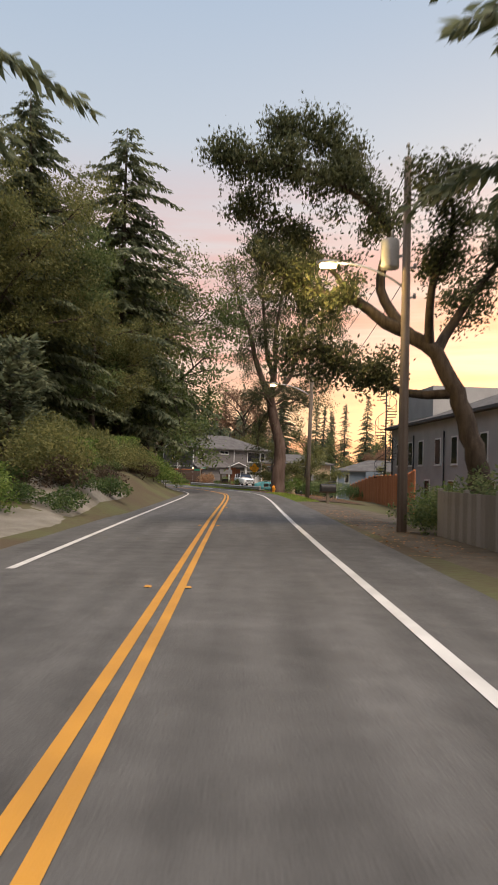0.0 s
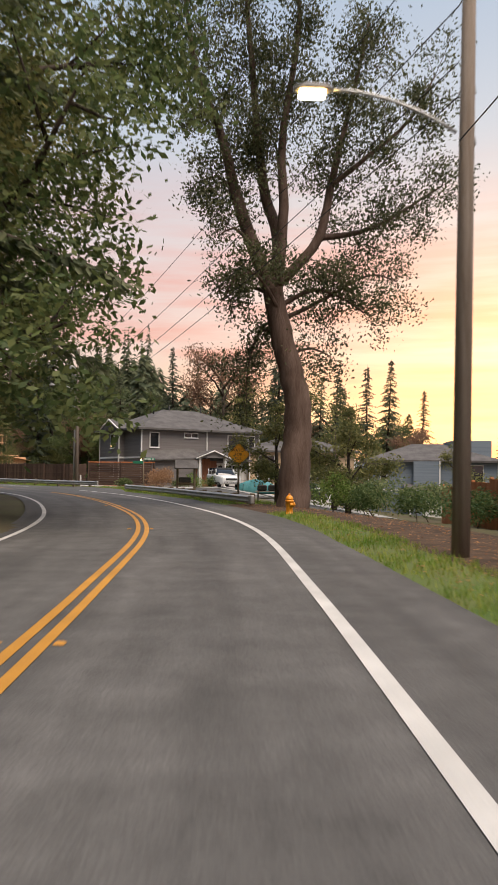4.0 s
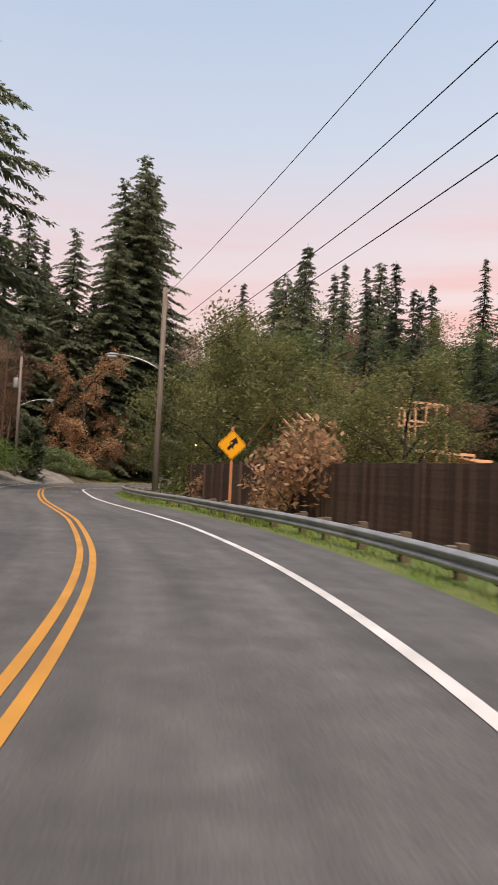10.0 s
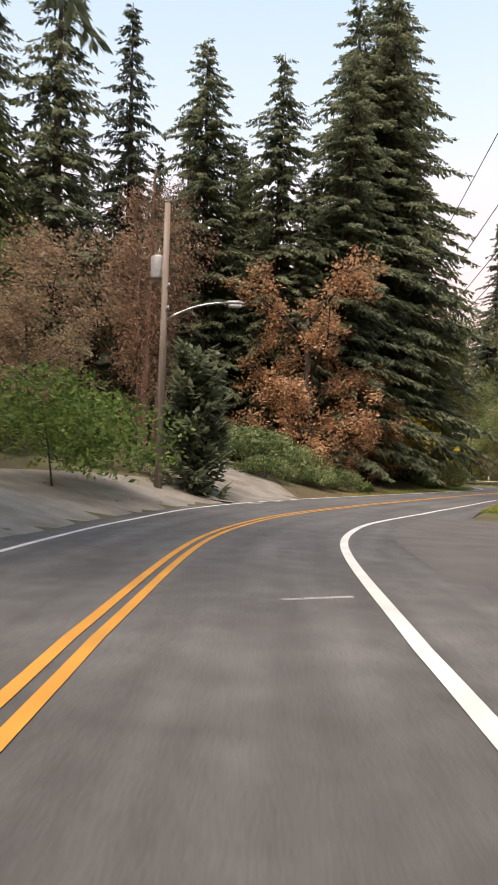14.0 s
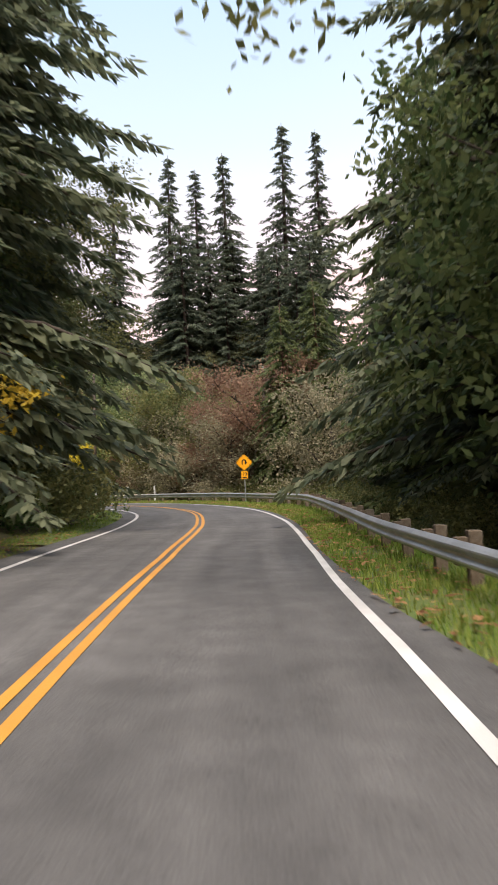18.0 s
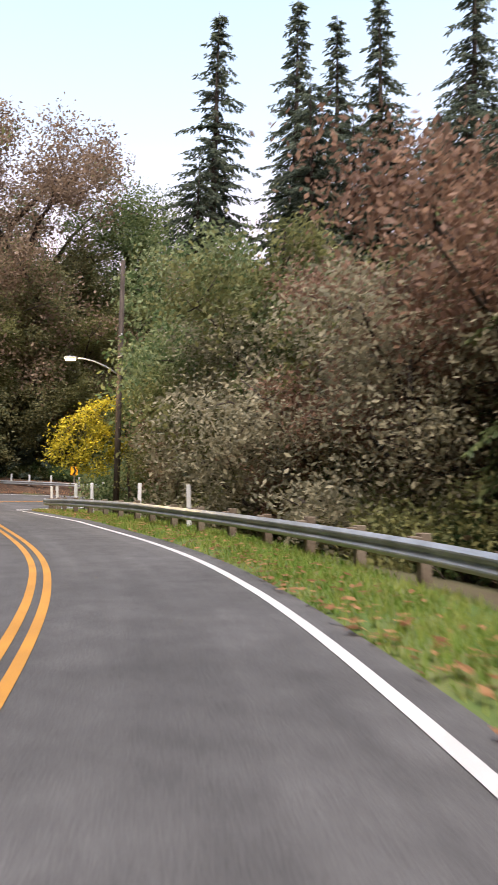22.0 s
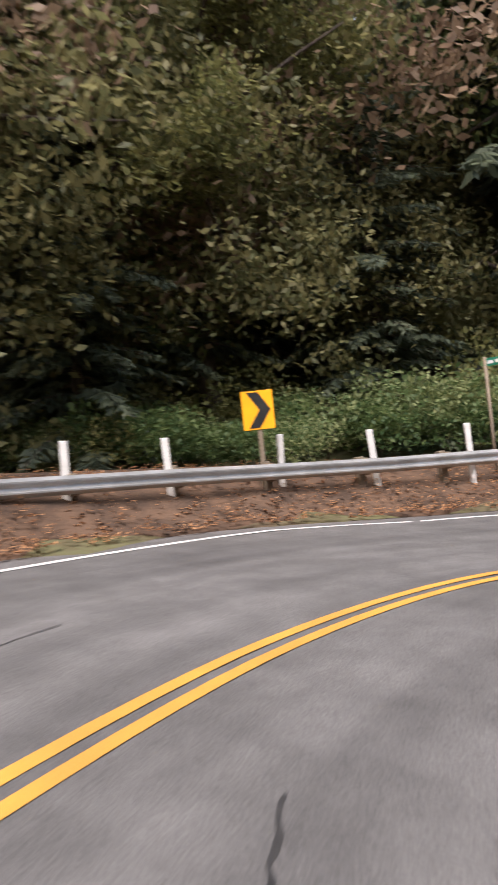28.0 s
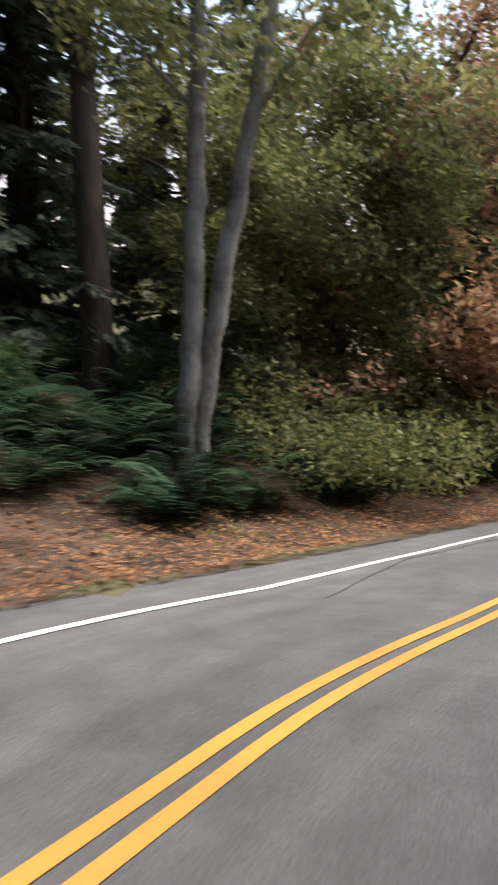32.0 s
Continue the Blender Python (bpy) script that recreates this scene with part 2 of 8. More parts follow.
M_SIGNB = mat("sign_bare_aluminium", (0.42, 0.42, 0.42), (0.52, 0.52, 0.51), rough=0.45, scale=4, metal=0.6)
M_HYD = mat("hydrant_paint", (0.80, 0.30, 0.02), (0.66, 0.23, 0.02), rough=0.4, scale=5, fine=40, bump=0.15, spec=0.5)
M_FENCEB = mat("dark_stained_fence_wood", (0.055, 0.032, 0.024), (0.10, 0.062, 0.046), rough=0.85, scale=1.2, fine=20, bump=0.5, objrand=0.5, stretch=(0.5, 0.5, 6))
M_FENCEO = mat("orange_cedar_fence_wood", (0.42, 0.14, 0.055), (0.54, 0.21, 0.09), rough=0.8, scale=1.2, fine=20, bump=0.4, objrand=0.5, stretch=(5, 5, 0.5))
M_FENCEG = mat("grey_weathered_fence_wood", (0.20, 0.175, 0.15), (0.30, 0.27, 0.24), rough=0.9, scale=1.2, fine=20, bump=0.5, objrand=0.5, stretch=(5, 5, 0.5))
M_FENCEW = mat("white_fence_paint", (0.74, 0.69, 0.62), (0.64, 0.60, 0.54), rough=0.6, scale=1.5, fine=25, bump=0.1)
M_LUMBER = mat("new_framing_lumber", (0.62, 0.34, 0.18), (0.72, 0.44, 0.26), rough=0.75, scale=1.0, fine=20, bump=0.2, objrand=0.4)
M_WIRE = mat("black_cable", (0.02, 0.02, 0.022), (0.03, 0.03, 0.032), rough=0.6, bump=0)
M_SIDEG = mat("grey_siding", (0.15, 0.135, 0.13), (0.19, 0.172, 0.165), rough=0.75, scale=0.7, fine=14, bump=0.25, stretch=(0.3, 0.3, 8))
M_SIDEB = mat("blue_grey_siding", (0.15, 0.185, 0.22), (0.19, 0.225, 0.26), rough=0.75, scale=0.7, fine=14, bump=0.25, stretch=(0.3, 0.3, 8))
M_SIDET = mat("tan_siding", (0.52, 0.36, 0.22), (0.60, 0.43, 0.28), rough=0.8, scale=0.7, fine=14, bump=0.2)
M_SIDEP = mat("pale_grey_stucco", (0.36, 0.345, 0.33), (0.44, 0.42, 0.40), rough=0.85, scale=0.6, fine=25, bump=0.3)
M_TRIM = mat("white_trim_paint", (0.74, 0.72, 0.69), (0.66, 0.64, 0.61), rough=0.55, scale=1.5, fine=25, bump=0.05)
M_ROOF = mat("asphalt_shingles", (0.085, 0.078, 0.075), (0.13, 0.12, 0.115), rough=0.95, scale=1.2, fine=18, bump=0.7)
M_DOOR = mat("stained_door_wood", (0.20, 0.07, 0.035), (0.28, 0.11, 0.055), rough=0.5, scale=1.5, fine=18, bump=0.2, stretch=(6, 6, 0.5))
M_GLASS = mat("dark_window_glass", (0.012, 0.014, 0.017), (0.02, 0.022, 0.025), rough=0.05, bump=0, spec=0.8)
M_WARM = glow("lit_window", (1.0, 0.62, 0.25), 1.6)
M_LAMP = glow("sodium_lamp", (1.0, 0.66, 0.26), 30.0)
M_PORCH = glow("porch_lamp", (1.0, 0.75, 0.45), 4.0)
M_CARW = mat("white_car_paint", (0.74, 0.74, 0.74), (0.68, 0.68, 0.68), rough=0.25, bump=0, spec=0.6)
M_CARD = mat("dark_car_paint", (0.02, 0.022, 0.026), (0.03, 0.032, 0.036), rough=0.25, bump=0, spec=0.6)
M_TEAL = mat("teal_car_cover", (0.05, 0.19, 0.20), (0.09, 0.26, 0.27), rough=0.6, scale=2, fine=12, bump=0.6)
M_TYRE = mat("tyre_rubber", (0.014, 0.014, 0.014), (0.022, 0.022, 0.022), rough=0.85)
M_RIM = mat("alloy_rim", (0.40, 0.40, 0.41), (0.5, 0.5, 0.5), rough=0.35, metal=0.8)
M_PLAST = mat("black_plastic", (0.02, 0.02, 0.02), (0.03, 0.03, 0.03), rough=0.6)
M_TAIL = mat("red_lamp_plastic", (0.42, 0.02, 0.02), (0.36, 0.02, 0.02), rough=0.2, spec=0.6)
M_HEAD = mat("headlamp_glass", (0.62, 0.63, 0.65), (0.5, 0.5, 0.52), rough=0.12, spec=0.8)
M_MBOX = mat("mailbox_metal", (0.02, 0.019, 0.018), (0.04, 0.036, 0.033), rough=0.5, metal=0.3)
M_TRANS = mat("transformer_grey", (0.30, 0.295, 0.285), (0.38, 0.37, 0.36), rough=0.5, scale=3, metal=0.2)
L_FIR = leafmat("fir_needles", (0.098, 0.120, 0.070), (0.222, 0.24, 0.138))
L_FIRD = leafmat("dark_fir_needles", (0.062, 0.080, 0.056), (0.135, 0.158, 0.098))
L_CEDAR = leafmat("cedar_sprays", (0.072, 0.100, 0.036), (0.165, 0.185, 0.070))
L_GREEN = leafmat("green_leaves", (0.085, 0.125, 0.046), (0.185, 0.215, 0.080))
L_OLIVE = leafmat("olive_leaves", (0.115, 0.126, 0.046), (0.245, 0.235, 0.085))
L_YELL = leafmat("autumn_yellow_leaves", (0.385, 0.280, 0.038), (0.735, 0.525, 0.070))
L_ORNG = leafmat("autumn_orange_leaves", (0.265, 0.145, 0.078), (0.55, 0.335, 0.185))
L_RUST = leafmat("rusty_leaves", (0.19, 0.108, 0.070), (0.33, 0.20, 0.125))
L_SHRUB = leafmat("shrub_leaves", (0.052, 0.096, 0.032), (0.131, 0.175, 0.060))
L_HEDGE = leafmat("clipped_hedge_leaves", (0.088, 0.149, 0.032), (0.245, 0.315, 0.079))
L_BROWN = leafmat("bronze_shrub_leaves", (0.070, 0.052, 0.038), (0.149, 0.108, 0.070))
L_FERN = leafmat("fern_fronds", (0.042, 0.088, 0.045), (0.105, 0.161, 0.081))
L_LITTER = leafmat("fallen_leaves", (0.22, 0.10, 0.046), (0.48, 0.26, 0.125), rough=0.8)
L_IVY = leafmat("ivy_leaves", (0.10, 0.15, 0.055), (0.28, 0.31, 0.14))


# ---- mesh helpers ----
rng = np.random.default_rng(7)


def mesh_of(name, verts, faces, material=None, smooth=False):
    me = bpy.data.meshes.new(name)
    me.from_pydata([tuple(v) for v in verts], [], [tuple(f) for f in faces])
    me.update()
    if smooth:
        me.polygons.foreach_set("use_smooth", [True] * len(me.polygons))
    if material:
        me.materials.append(material)
    return me


def poly_mesh(name, verts, k, material):
    """Many loose polygons of k corners each, from an array of corners."""
    verts = np.asarray(verts, np.float32).reshape(-1, 3)
    n = len(verts)
    me = bpy.data.meshes.new(name)
    me.vertices.add(n)
    me.vertices.foreach_set("co", verts.ravel())
    me.loops.add(n)
    me.loops.foreach_set("vertex_index", np.arange(n, dtype=np.int32))
    me.polygons.add(n // k)
    me.polygons.foreach_set("loop_start", np.arange(0, n, k, dtype=np.int32))
    me.polygons.foreach_set("loop_total", np.full(n // k, k, np.int32))
    me.materials.append(material)
    me.update(calc_edges=True)
    return me


def part(name, data, material, parent, label="", m=None):
    """One mesh object under a thing or a part, from a bmesh or a mesh."""
    if isinstance(data, bmesh.types.BMesh):
        me = bpy.data.meshes.new(name)
        data.to_mesh(me)
        data.free()
    else:
        me = data
    if material and not me.materials:
        me.materials.append(material)
    ob = new(name, me)
    ob.parent = parent
    if m is not None:
        ob.matrix_basis = m
    if label:
        tagged(ob, label)
    return ob


def thing(name, m, label, category, group="", kind=""):
    ob = new(name)
    ob.empty_display_size = 0.3
    ob.matrix_basis = m
    return tagged(ob, label, category, group, kind)


def box(bm, x0, x1, y0, y1, z0, z1, bevel=0.0):
    r = bmesh.ops.create_cube(bm, size=1.0)
    for v in r["verts"]:
        v.co = Vector((x0 + (v.co.x + 0.5) * (x1 - x0), y0 + (v.co.y + 0.5) * (y1 - y0), z0 + (v.co.z + 0.5) * (z1 - z0)))
    if bevel:
        es = {e for v in r["verts"] for e in v.link_edges}
        bmesh.ops.bevel(bm, geom=list(es), offset=bevel, segments=1, affect="EDGES")
    return bm


def bx(x0, x1, y0, y1, z0, z1, bevel=0.0):
    return box(bmesh.new(), x0, x1, y0, y1, z0, z1, bevel)


def tube(points, radii, sides=8, cap=True):
    """Corners and faces of a tapered tube along points."""
    pts = [Vector(p) for p in points]
    verts, faces = [], []
    side = None
    for i, p in enumerate(pts):
        d = (pts[min(i + 1, len(pts) - 1)] - pts[max(i - 1, 0)]).normalized()
        if side is None:
            side = d.orthogonal().normalized()
        side = (side - d * side.dot(d)).normalized()
        up = d.cross(side)
        for k in range(sides):
            a = 2 * math.pi * k / sides
            verts.append(p + (side * math.cos(a) + up * math.sin(a)) * radii[i])
    for i in range(len(pts) - 1):
        for k in range(sides):
            a, b2 = i * sides + k, i * sides + (k + 1) % sides
            faces.append((a, b2, b2 + sides, a + sides))
    if cap:
        faces.append(tuple(range(sides))[::-1])
        faces.append(tuple(range((len(pts) - 1) * sides, len(pts) * sides)))
    return verts, faces


def tubes(name, runs, material, sides=8, smooth=True):
    verts, faces = [], []
    for pts, radii in runs:
        v, f = tube(pts, radii, sides)
        o = len(verts)
        verts += v
        faces += [tuple(i + o for i in q) for q in f]
    return mesh_of(name, verts, faces, material, smooth)


def lathe(profile, sides=16):
    """Corners and faces of a turned shape from (radius, height) pairs."""
    verts, faces = [], []
    for r, z in profile:
        for k in range(sides):
            a = 2 * math.pi * k / sides
            verts.append((r * math.cos(a), r * math.sin(a), z))
    for i in range(len(profile) - 1):
        for k in range(sides):
            a, b2 = i * sides + k, i * sides + (k + 1) % sides
            faces.append((a, b2, b2 + sides, a + sides))
    faces.append(tuple(range(sides))[::-1])
    faces.append(tuple(range((len(profile) - 1) * sides, len(profile) * sides)))
    return verts, faces


def prism(outline, depth):
    """A flat outline in x and z, given depth along y, centred."""
    n = len(outline)
    verts = [(x, -depth / 2, z) for x, z in outline] + [(x, depth / 2, z) for x, z in outline]
    faces = [tuple(range(n)), tuple(range(2 * n - 1, n - 1, -1))] + [(i, i + n, (i + 1) % n + n, (i + 1) % n) for i in range(n)]
    return verts, faces


def wording(text, size, material, parent, m, label=""):
    cu = bpy.data.curves.new("lettering", "FONT")
    cu.body, cu.size, cu.align_x, cu.align_y, cu.extrude = text, size, "CENTER", "CENTER", 0.002
    ob = new("lettering_source", cu)
    me = bpy.data.meshes.new_from_object(ob)
    bpy.data.objects.remove(ob)
    me.materials.clear()
    return part("lettering", me, material, parent, label, m)


# ---- the road's line ----
LINE = [(-6.5, -45), (-6.16, -15), (-5.78, 17.3), (-5.61, 41.3), (-5.56, 65.3), (-6.15, 77.01), (-8.74, 88.45), (-12.53, 99.43), (-18.3, 109.95), (-25.3, 119.42), (-33.7, 127.7), (-42.91, 135.29),
        (-51.71, 143.50), (-60.26, 152.16), (-66.63, 162.53), (-71.30, 173.83), (-75.68, 185.04), (-79.61, 196.22), (-84.80, 206.78), (-92.10, 215.82), (-101.37, 223.37), (-111.05, 230.45),
        (-115.73, 234.25), (-120.59, 238.23), (-124.16, 244.01), (-124.18, 251.39), (-119.49, 256.96), (-116.39, 258.38), (-112.92, 259.02), (-109.11, 258.54), (-104.87, 257.02), (-95.15, 251.81), (-82.62, 242.46)]


def glide(points, step=0.5):
    p = np.array([points[0], *points, points[-1]], float)
    out = []
    for i in range(1, len(p) - 2):
        n = max(2, int(np.linalg.norm(p[i + 1] - p[i]) / step))
        for u in np.arange(n) / n:
            out.append(0.5 * (2 * p[i] + (p[i + 1] - p[i - 1]) * u + (2 * p[i - 1] - 5 * p[i] + 4 * p[i + 1] - p[i + 2]) * u * u + (3 * p[i] - p[i - 1] - 3 * p[i + 1] + p[i + 2]) * u ** 3))
    out.append(p[-2])
    return np.array(out)


CL = glide(LINE)
CT = np.gradient(CL, axis=0)
CT /= np.linalg.norm(CT, axis=1)[:, None]
CN = np.stack([-CT[:, 1], CT[:, 0]], 1)
CS = np.r_[0, np.cumsum(np.hypot(*np.diff(CL, axis=0).T))]
CS -= CS[np.hypot(CL[:, 0] + 5.8, CL[:, 1] - 17.3).argmin()]
S_END = CS[-1]
Z_KEYS = ((-100, 0.000), (136, 0.041), (144, 0.055), (152, 0.015), (160, -0.028), (168, -0.063), (176, -0.047), (184, -0.009), (192, 0.007), (200, 0.008), (208, 0.003), (216, -0.001), (224, -0.001), (232, -0.004), (240, -0.009), (248, -0.146), (249, -0.162), (256, -0.280), (258, -0.320), (264, -0.308), (265, -0.303), (269, -0.282), (272, -0.354), (274, -0.387), (278, -0.509), (280, -0.627), (284, -0.869), (288, -1.183), (290, -1.343), (292, -1.463), (296, -1.723), (300, -1.953), (304, -2.119), (312, -2.472), (330, -3.360))
B_KEYS = ((-100, 0.000), (136, -0.006), (144, -0.006), (152, -0.001), (160, 0.026), (168, 0.037), (176, 0.026), (184, 0.011), (192, 0.017), (200, 0.012), (208, -0.000), (216, 0.000), (224, -0.000), (232, -0.001), (240, 0.002), (248, 0.001), (250, 0.000), (256, 0.026), (258, 0.040), (264, 0.092), (265, 0.100), (269, 0.127), (272, 0.124), (274, 0.114), (278, 0.072), (280, 0.051), (284, 0.049), (288, 0.061), (296, -0.000), (304, -0.041), (312, -0.040), (330, -0.040))


def key(keys, s):
    return np.interp(s, [k[0] for k in keys], [k[1] for k in keys])


def road(s, d, lift=0.0):
    """The place s metres along the road's line and d metres to its left."""
    x, y = np.interp(s, CS, CL[:, 0]), np.interp(s, CS, CL[:, 1])
    nx, ny = np.interp(s, CS, CN[:, 0]), np.interp(s, CS, CN[:, 1])
    return np.stack([x + nx * d, y + ny * d, key(Z_KEYS, s) + key(B_KEYS, s) * np.clip(d, -5, 9) + lift + 0 * x], -1)


def along(s):
    """The heading of the road's line, in degrees from +y to the left."""
    tx, ty = np.interp(s, CS, CT[:, 0]), np.interp(s, CS, CT[:, 1])
    return math.degrees(math.atan2(-tx, ty))


def nearest(x, y):
    x, y = np.atleast_1d(np.asarray(x, float)), np.atleast_1d(np.asarray(y, float))
    s, d = np.empty(len(x)), np.empty(len(x))
    for a in range(0, len(x), 4000):
        b2 = slice(a, a + 4000)
        far = (x[b2, None] - CL[None, ::2, 0]) ** 2 + (y[b2, None] - CL[None, ::2, 1]) ** 2
        i = far.argmin(1) * 2
        ox, oy = x[b2] - CL[i, 0], y[b2] - CL[i, 1]
        s[b2] = CS[i]
        side = np.sign(CT[i, 0] * oy - CT[i, 1] * ox)
        d[b2] = side * np.hypot(ox, oy)
    return s, d


# paved half widths to the right and left, by distance along
W_RIGHT = ((-100, 4.3), (40, 4.3), (55, 4.15), (61, 4.45), (66, 4.6), (75, 4.65), (80, 4.4), (87, 4.6), (92, 6.4), (97, 6.4), (104, 4.7), (118, 4.9), (128, 4.4), (134, 3.6), (142, 3.4), (148, 4.6), (160, 6.0), (168, 4.4), (176, 4.0), (186, 3.3), (256, 3.15), (266, 4.0), (282, 4.0), (290, 3.3), (S_END, 3.1))
W_LEFT = ((-100, 4.4), (50, 3.4), (130, 3.4), (145, 4.2), (168, 4.0), (176, 3.2), (262, 3.3), (270, 4.0), (278, 5.3), (285, 5.3), (291, 4.3), (297, 3.6), (S_END, 3.3))
RISE_L = ((-100, 0.02), (18, 0.06), (27, 0.28), (58, 0.28), (74, 0.12), (110, 0.05), (146, 0.08), (154, 0.24), (172, 0.24), (176, 0.25), (240, 0.25), (262, 0.06), (278, 0.06), (290, 0.42), (S_END, 0.5))
RISE_R = ((-100, -0.01), (30, -0.04), (64, -0.10), (90, -0.03), (110, -0.01), (150, -0.03), (176, -0.22), (240, -0.25), (262, -0.2), (S_END, -0.2))


def ground(x, y):
    """The height of the ground."""
    x, y = np.atleast_1d(np.asarray(x, float)), np.atleast_1d(np.asarray(y, float))
    s, d = nearest(x, y)
    a = np.abs(d)
    z = key(Z_KEYS, s) + key(B_KEYS, s) * np.clip(d, -5, 9)
    wide = np.where(d > 0, key(W_LEFT, s), key(W_RIGHT, s))
    out = np.clip(a - wide - np.where(d > 0, np.interp(s, [18, 27, 58, 66, 142, 152, 172, 182], [2.0, 0.4, 0.4, 2.0, 2.0, 0.2, 0.2, 2.0]), 2.0), 0, 70)
    rise = np.where(d > 0, key(RISE_L, s), key(RISE_R, s))
    roll = 0.35 * np.sin(x * 0.21 + 1.3) * np.cos(y * 0.17) * np.clip(out / 8, 0, 1)
    z = z + rise * out / (1 + out / 90) + roll * np.clip(np.abs(rise) * 8, 0, 1)
    z = z - 0.05 * np.clip((wide + 0.3 - a) / 0.5, 0, 1)
    z = z + np.interp(s, [256, 266, 279, 285, 292, 320], [0, 0.8, 0.75, 0.4, 0.22, 0.4]) * np.clip((a - wide - 0.35) / 1.6, 0, 1) * (d > 0)
    z = z + np.interp(s, [20, 29, 56, 66], [0, 0.9, 0.9, 0]) * np.clip((a - wide - 0.3) / 1.7, 0, 1) * (d > 0)
    yard = np.clip((-d - 7.5) / 4, 0, 1) * np.clip((y - 88) / 8, 0, 1) * np.clip((150 - y) / 8, 0, 1) * np.clip((x + 24) / 6, 0, 1)
    z = z * (1 - yard) + yard * -np.interp(x, [-24, -4, 8, 25, 60], [0.0, 0.05, 2.0, 3.4, 6.0])
    bay = np.clip((y - 185) / 40, 0, 1) * np.clip(((x + 4) / np.maximum(y - 40, 1) + 0.10) / 0.08, 0, 1)
    z = z * (1 - bay) - 13 * bay
    far = np.clip((np.hypot(x + 60, y - 130) - 260) / 500, 0, 1)
    return z * (1 - far) - 14 * far


def gz(x, y):
    return float(ground(x, y)[0])


def axis(lo, hi, step):
    far = np.array([12, 30, 60, 110, 200, 400, 800, 1600, 3200], float)
    return np.r_[lo - far[::-1], np.arange(lo, hi, step), hi + far]


gx, gy = axis(-190, 60, 1.25), axis(-25, 300, 1.25)
X, Y = np.meshgrid(gx, gy)
zz = ground(X.ravel(), Y.ravel())
gv = np.stack([X.ravel(), Y.ravel(), zz], 1)
nx_, ny_ = len(gx), len(gy)
gi = np.arange(nx_ * ny_).reshape(ny_, nx_)
gf = np.stack([gi[:-1, :-1].ravel(), gi[:-1, 1:].ravel(), gi[1:, 1:].ravel(), gi[1:, :-1].ravel()], 1)
g_me = bpy.data.meshes.new("ground")
g_me.from_pydata(gv.tolist(), [], gf.tolist())
g_me.polygons.foreach_set("use_smooth", [True] * len(g_me.polygons))
g_me.materials.append(M_GROUND)
tagged(new("ground", g_me), "brown forest floor with moss and thin grass", "ground", kind="structure")


def ribbon(name, s0, s1, left, right, lift, material, step=1.0, parent=None, crown=False):
    """A strip along the road between two offsets, which may change along it."""
    n = max(2, int((s1 - s0) / step) + 1)
    s = np.linspace(s0, s1, n)
    l = left(s) if callable(left) else np.full(n, left)
    r = right(s) if callable(right) else np.full(n, right)
    cols = 9 if crown else 2
    rows = [road(s, l + (r - l) * k / (cols - 1), lift) for k in range(cols)]
    verts = np.stack(rows, 1).reshape(-1, 3)
    i = np.arange(n * cols).reshape(n, cols)
    faces = np.stack([i[:-1, :-1].ravel(), i[:-1, 1:].ravel(), i[1:, 1:].ravel(), i[1:, :-1].ravel()], 1)[:, ::-1]
    return mesh_of(name, verts.tolist(), faces.tolist(), material)


road_ob = tagged(new("road", ribbon("road", -45, S_END - 1, lambda s: key(W_LEFT, s), lambda s: -key(W_RIGHT, s), 0.015, M_ASPH, 1.0, crown=True)), "two-lane grey asphalt road with paved shoulders", "road", kind="structure")


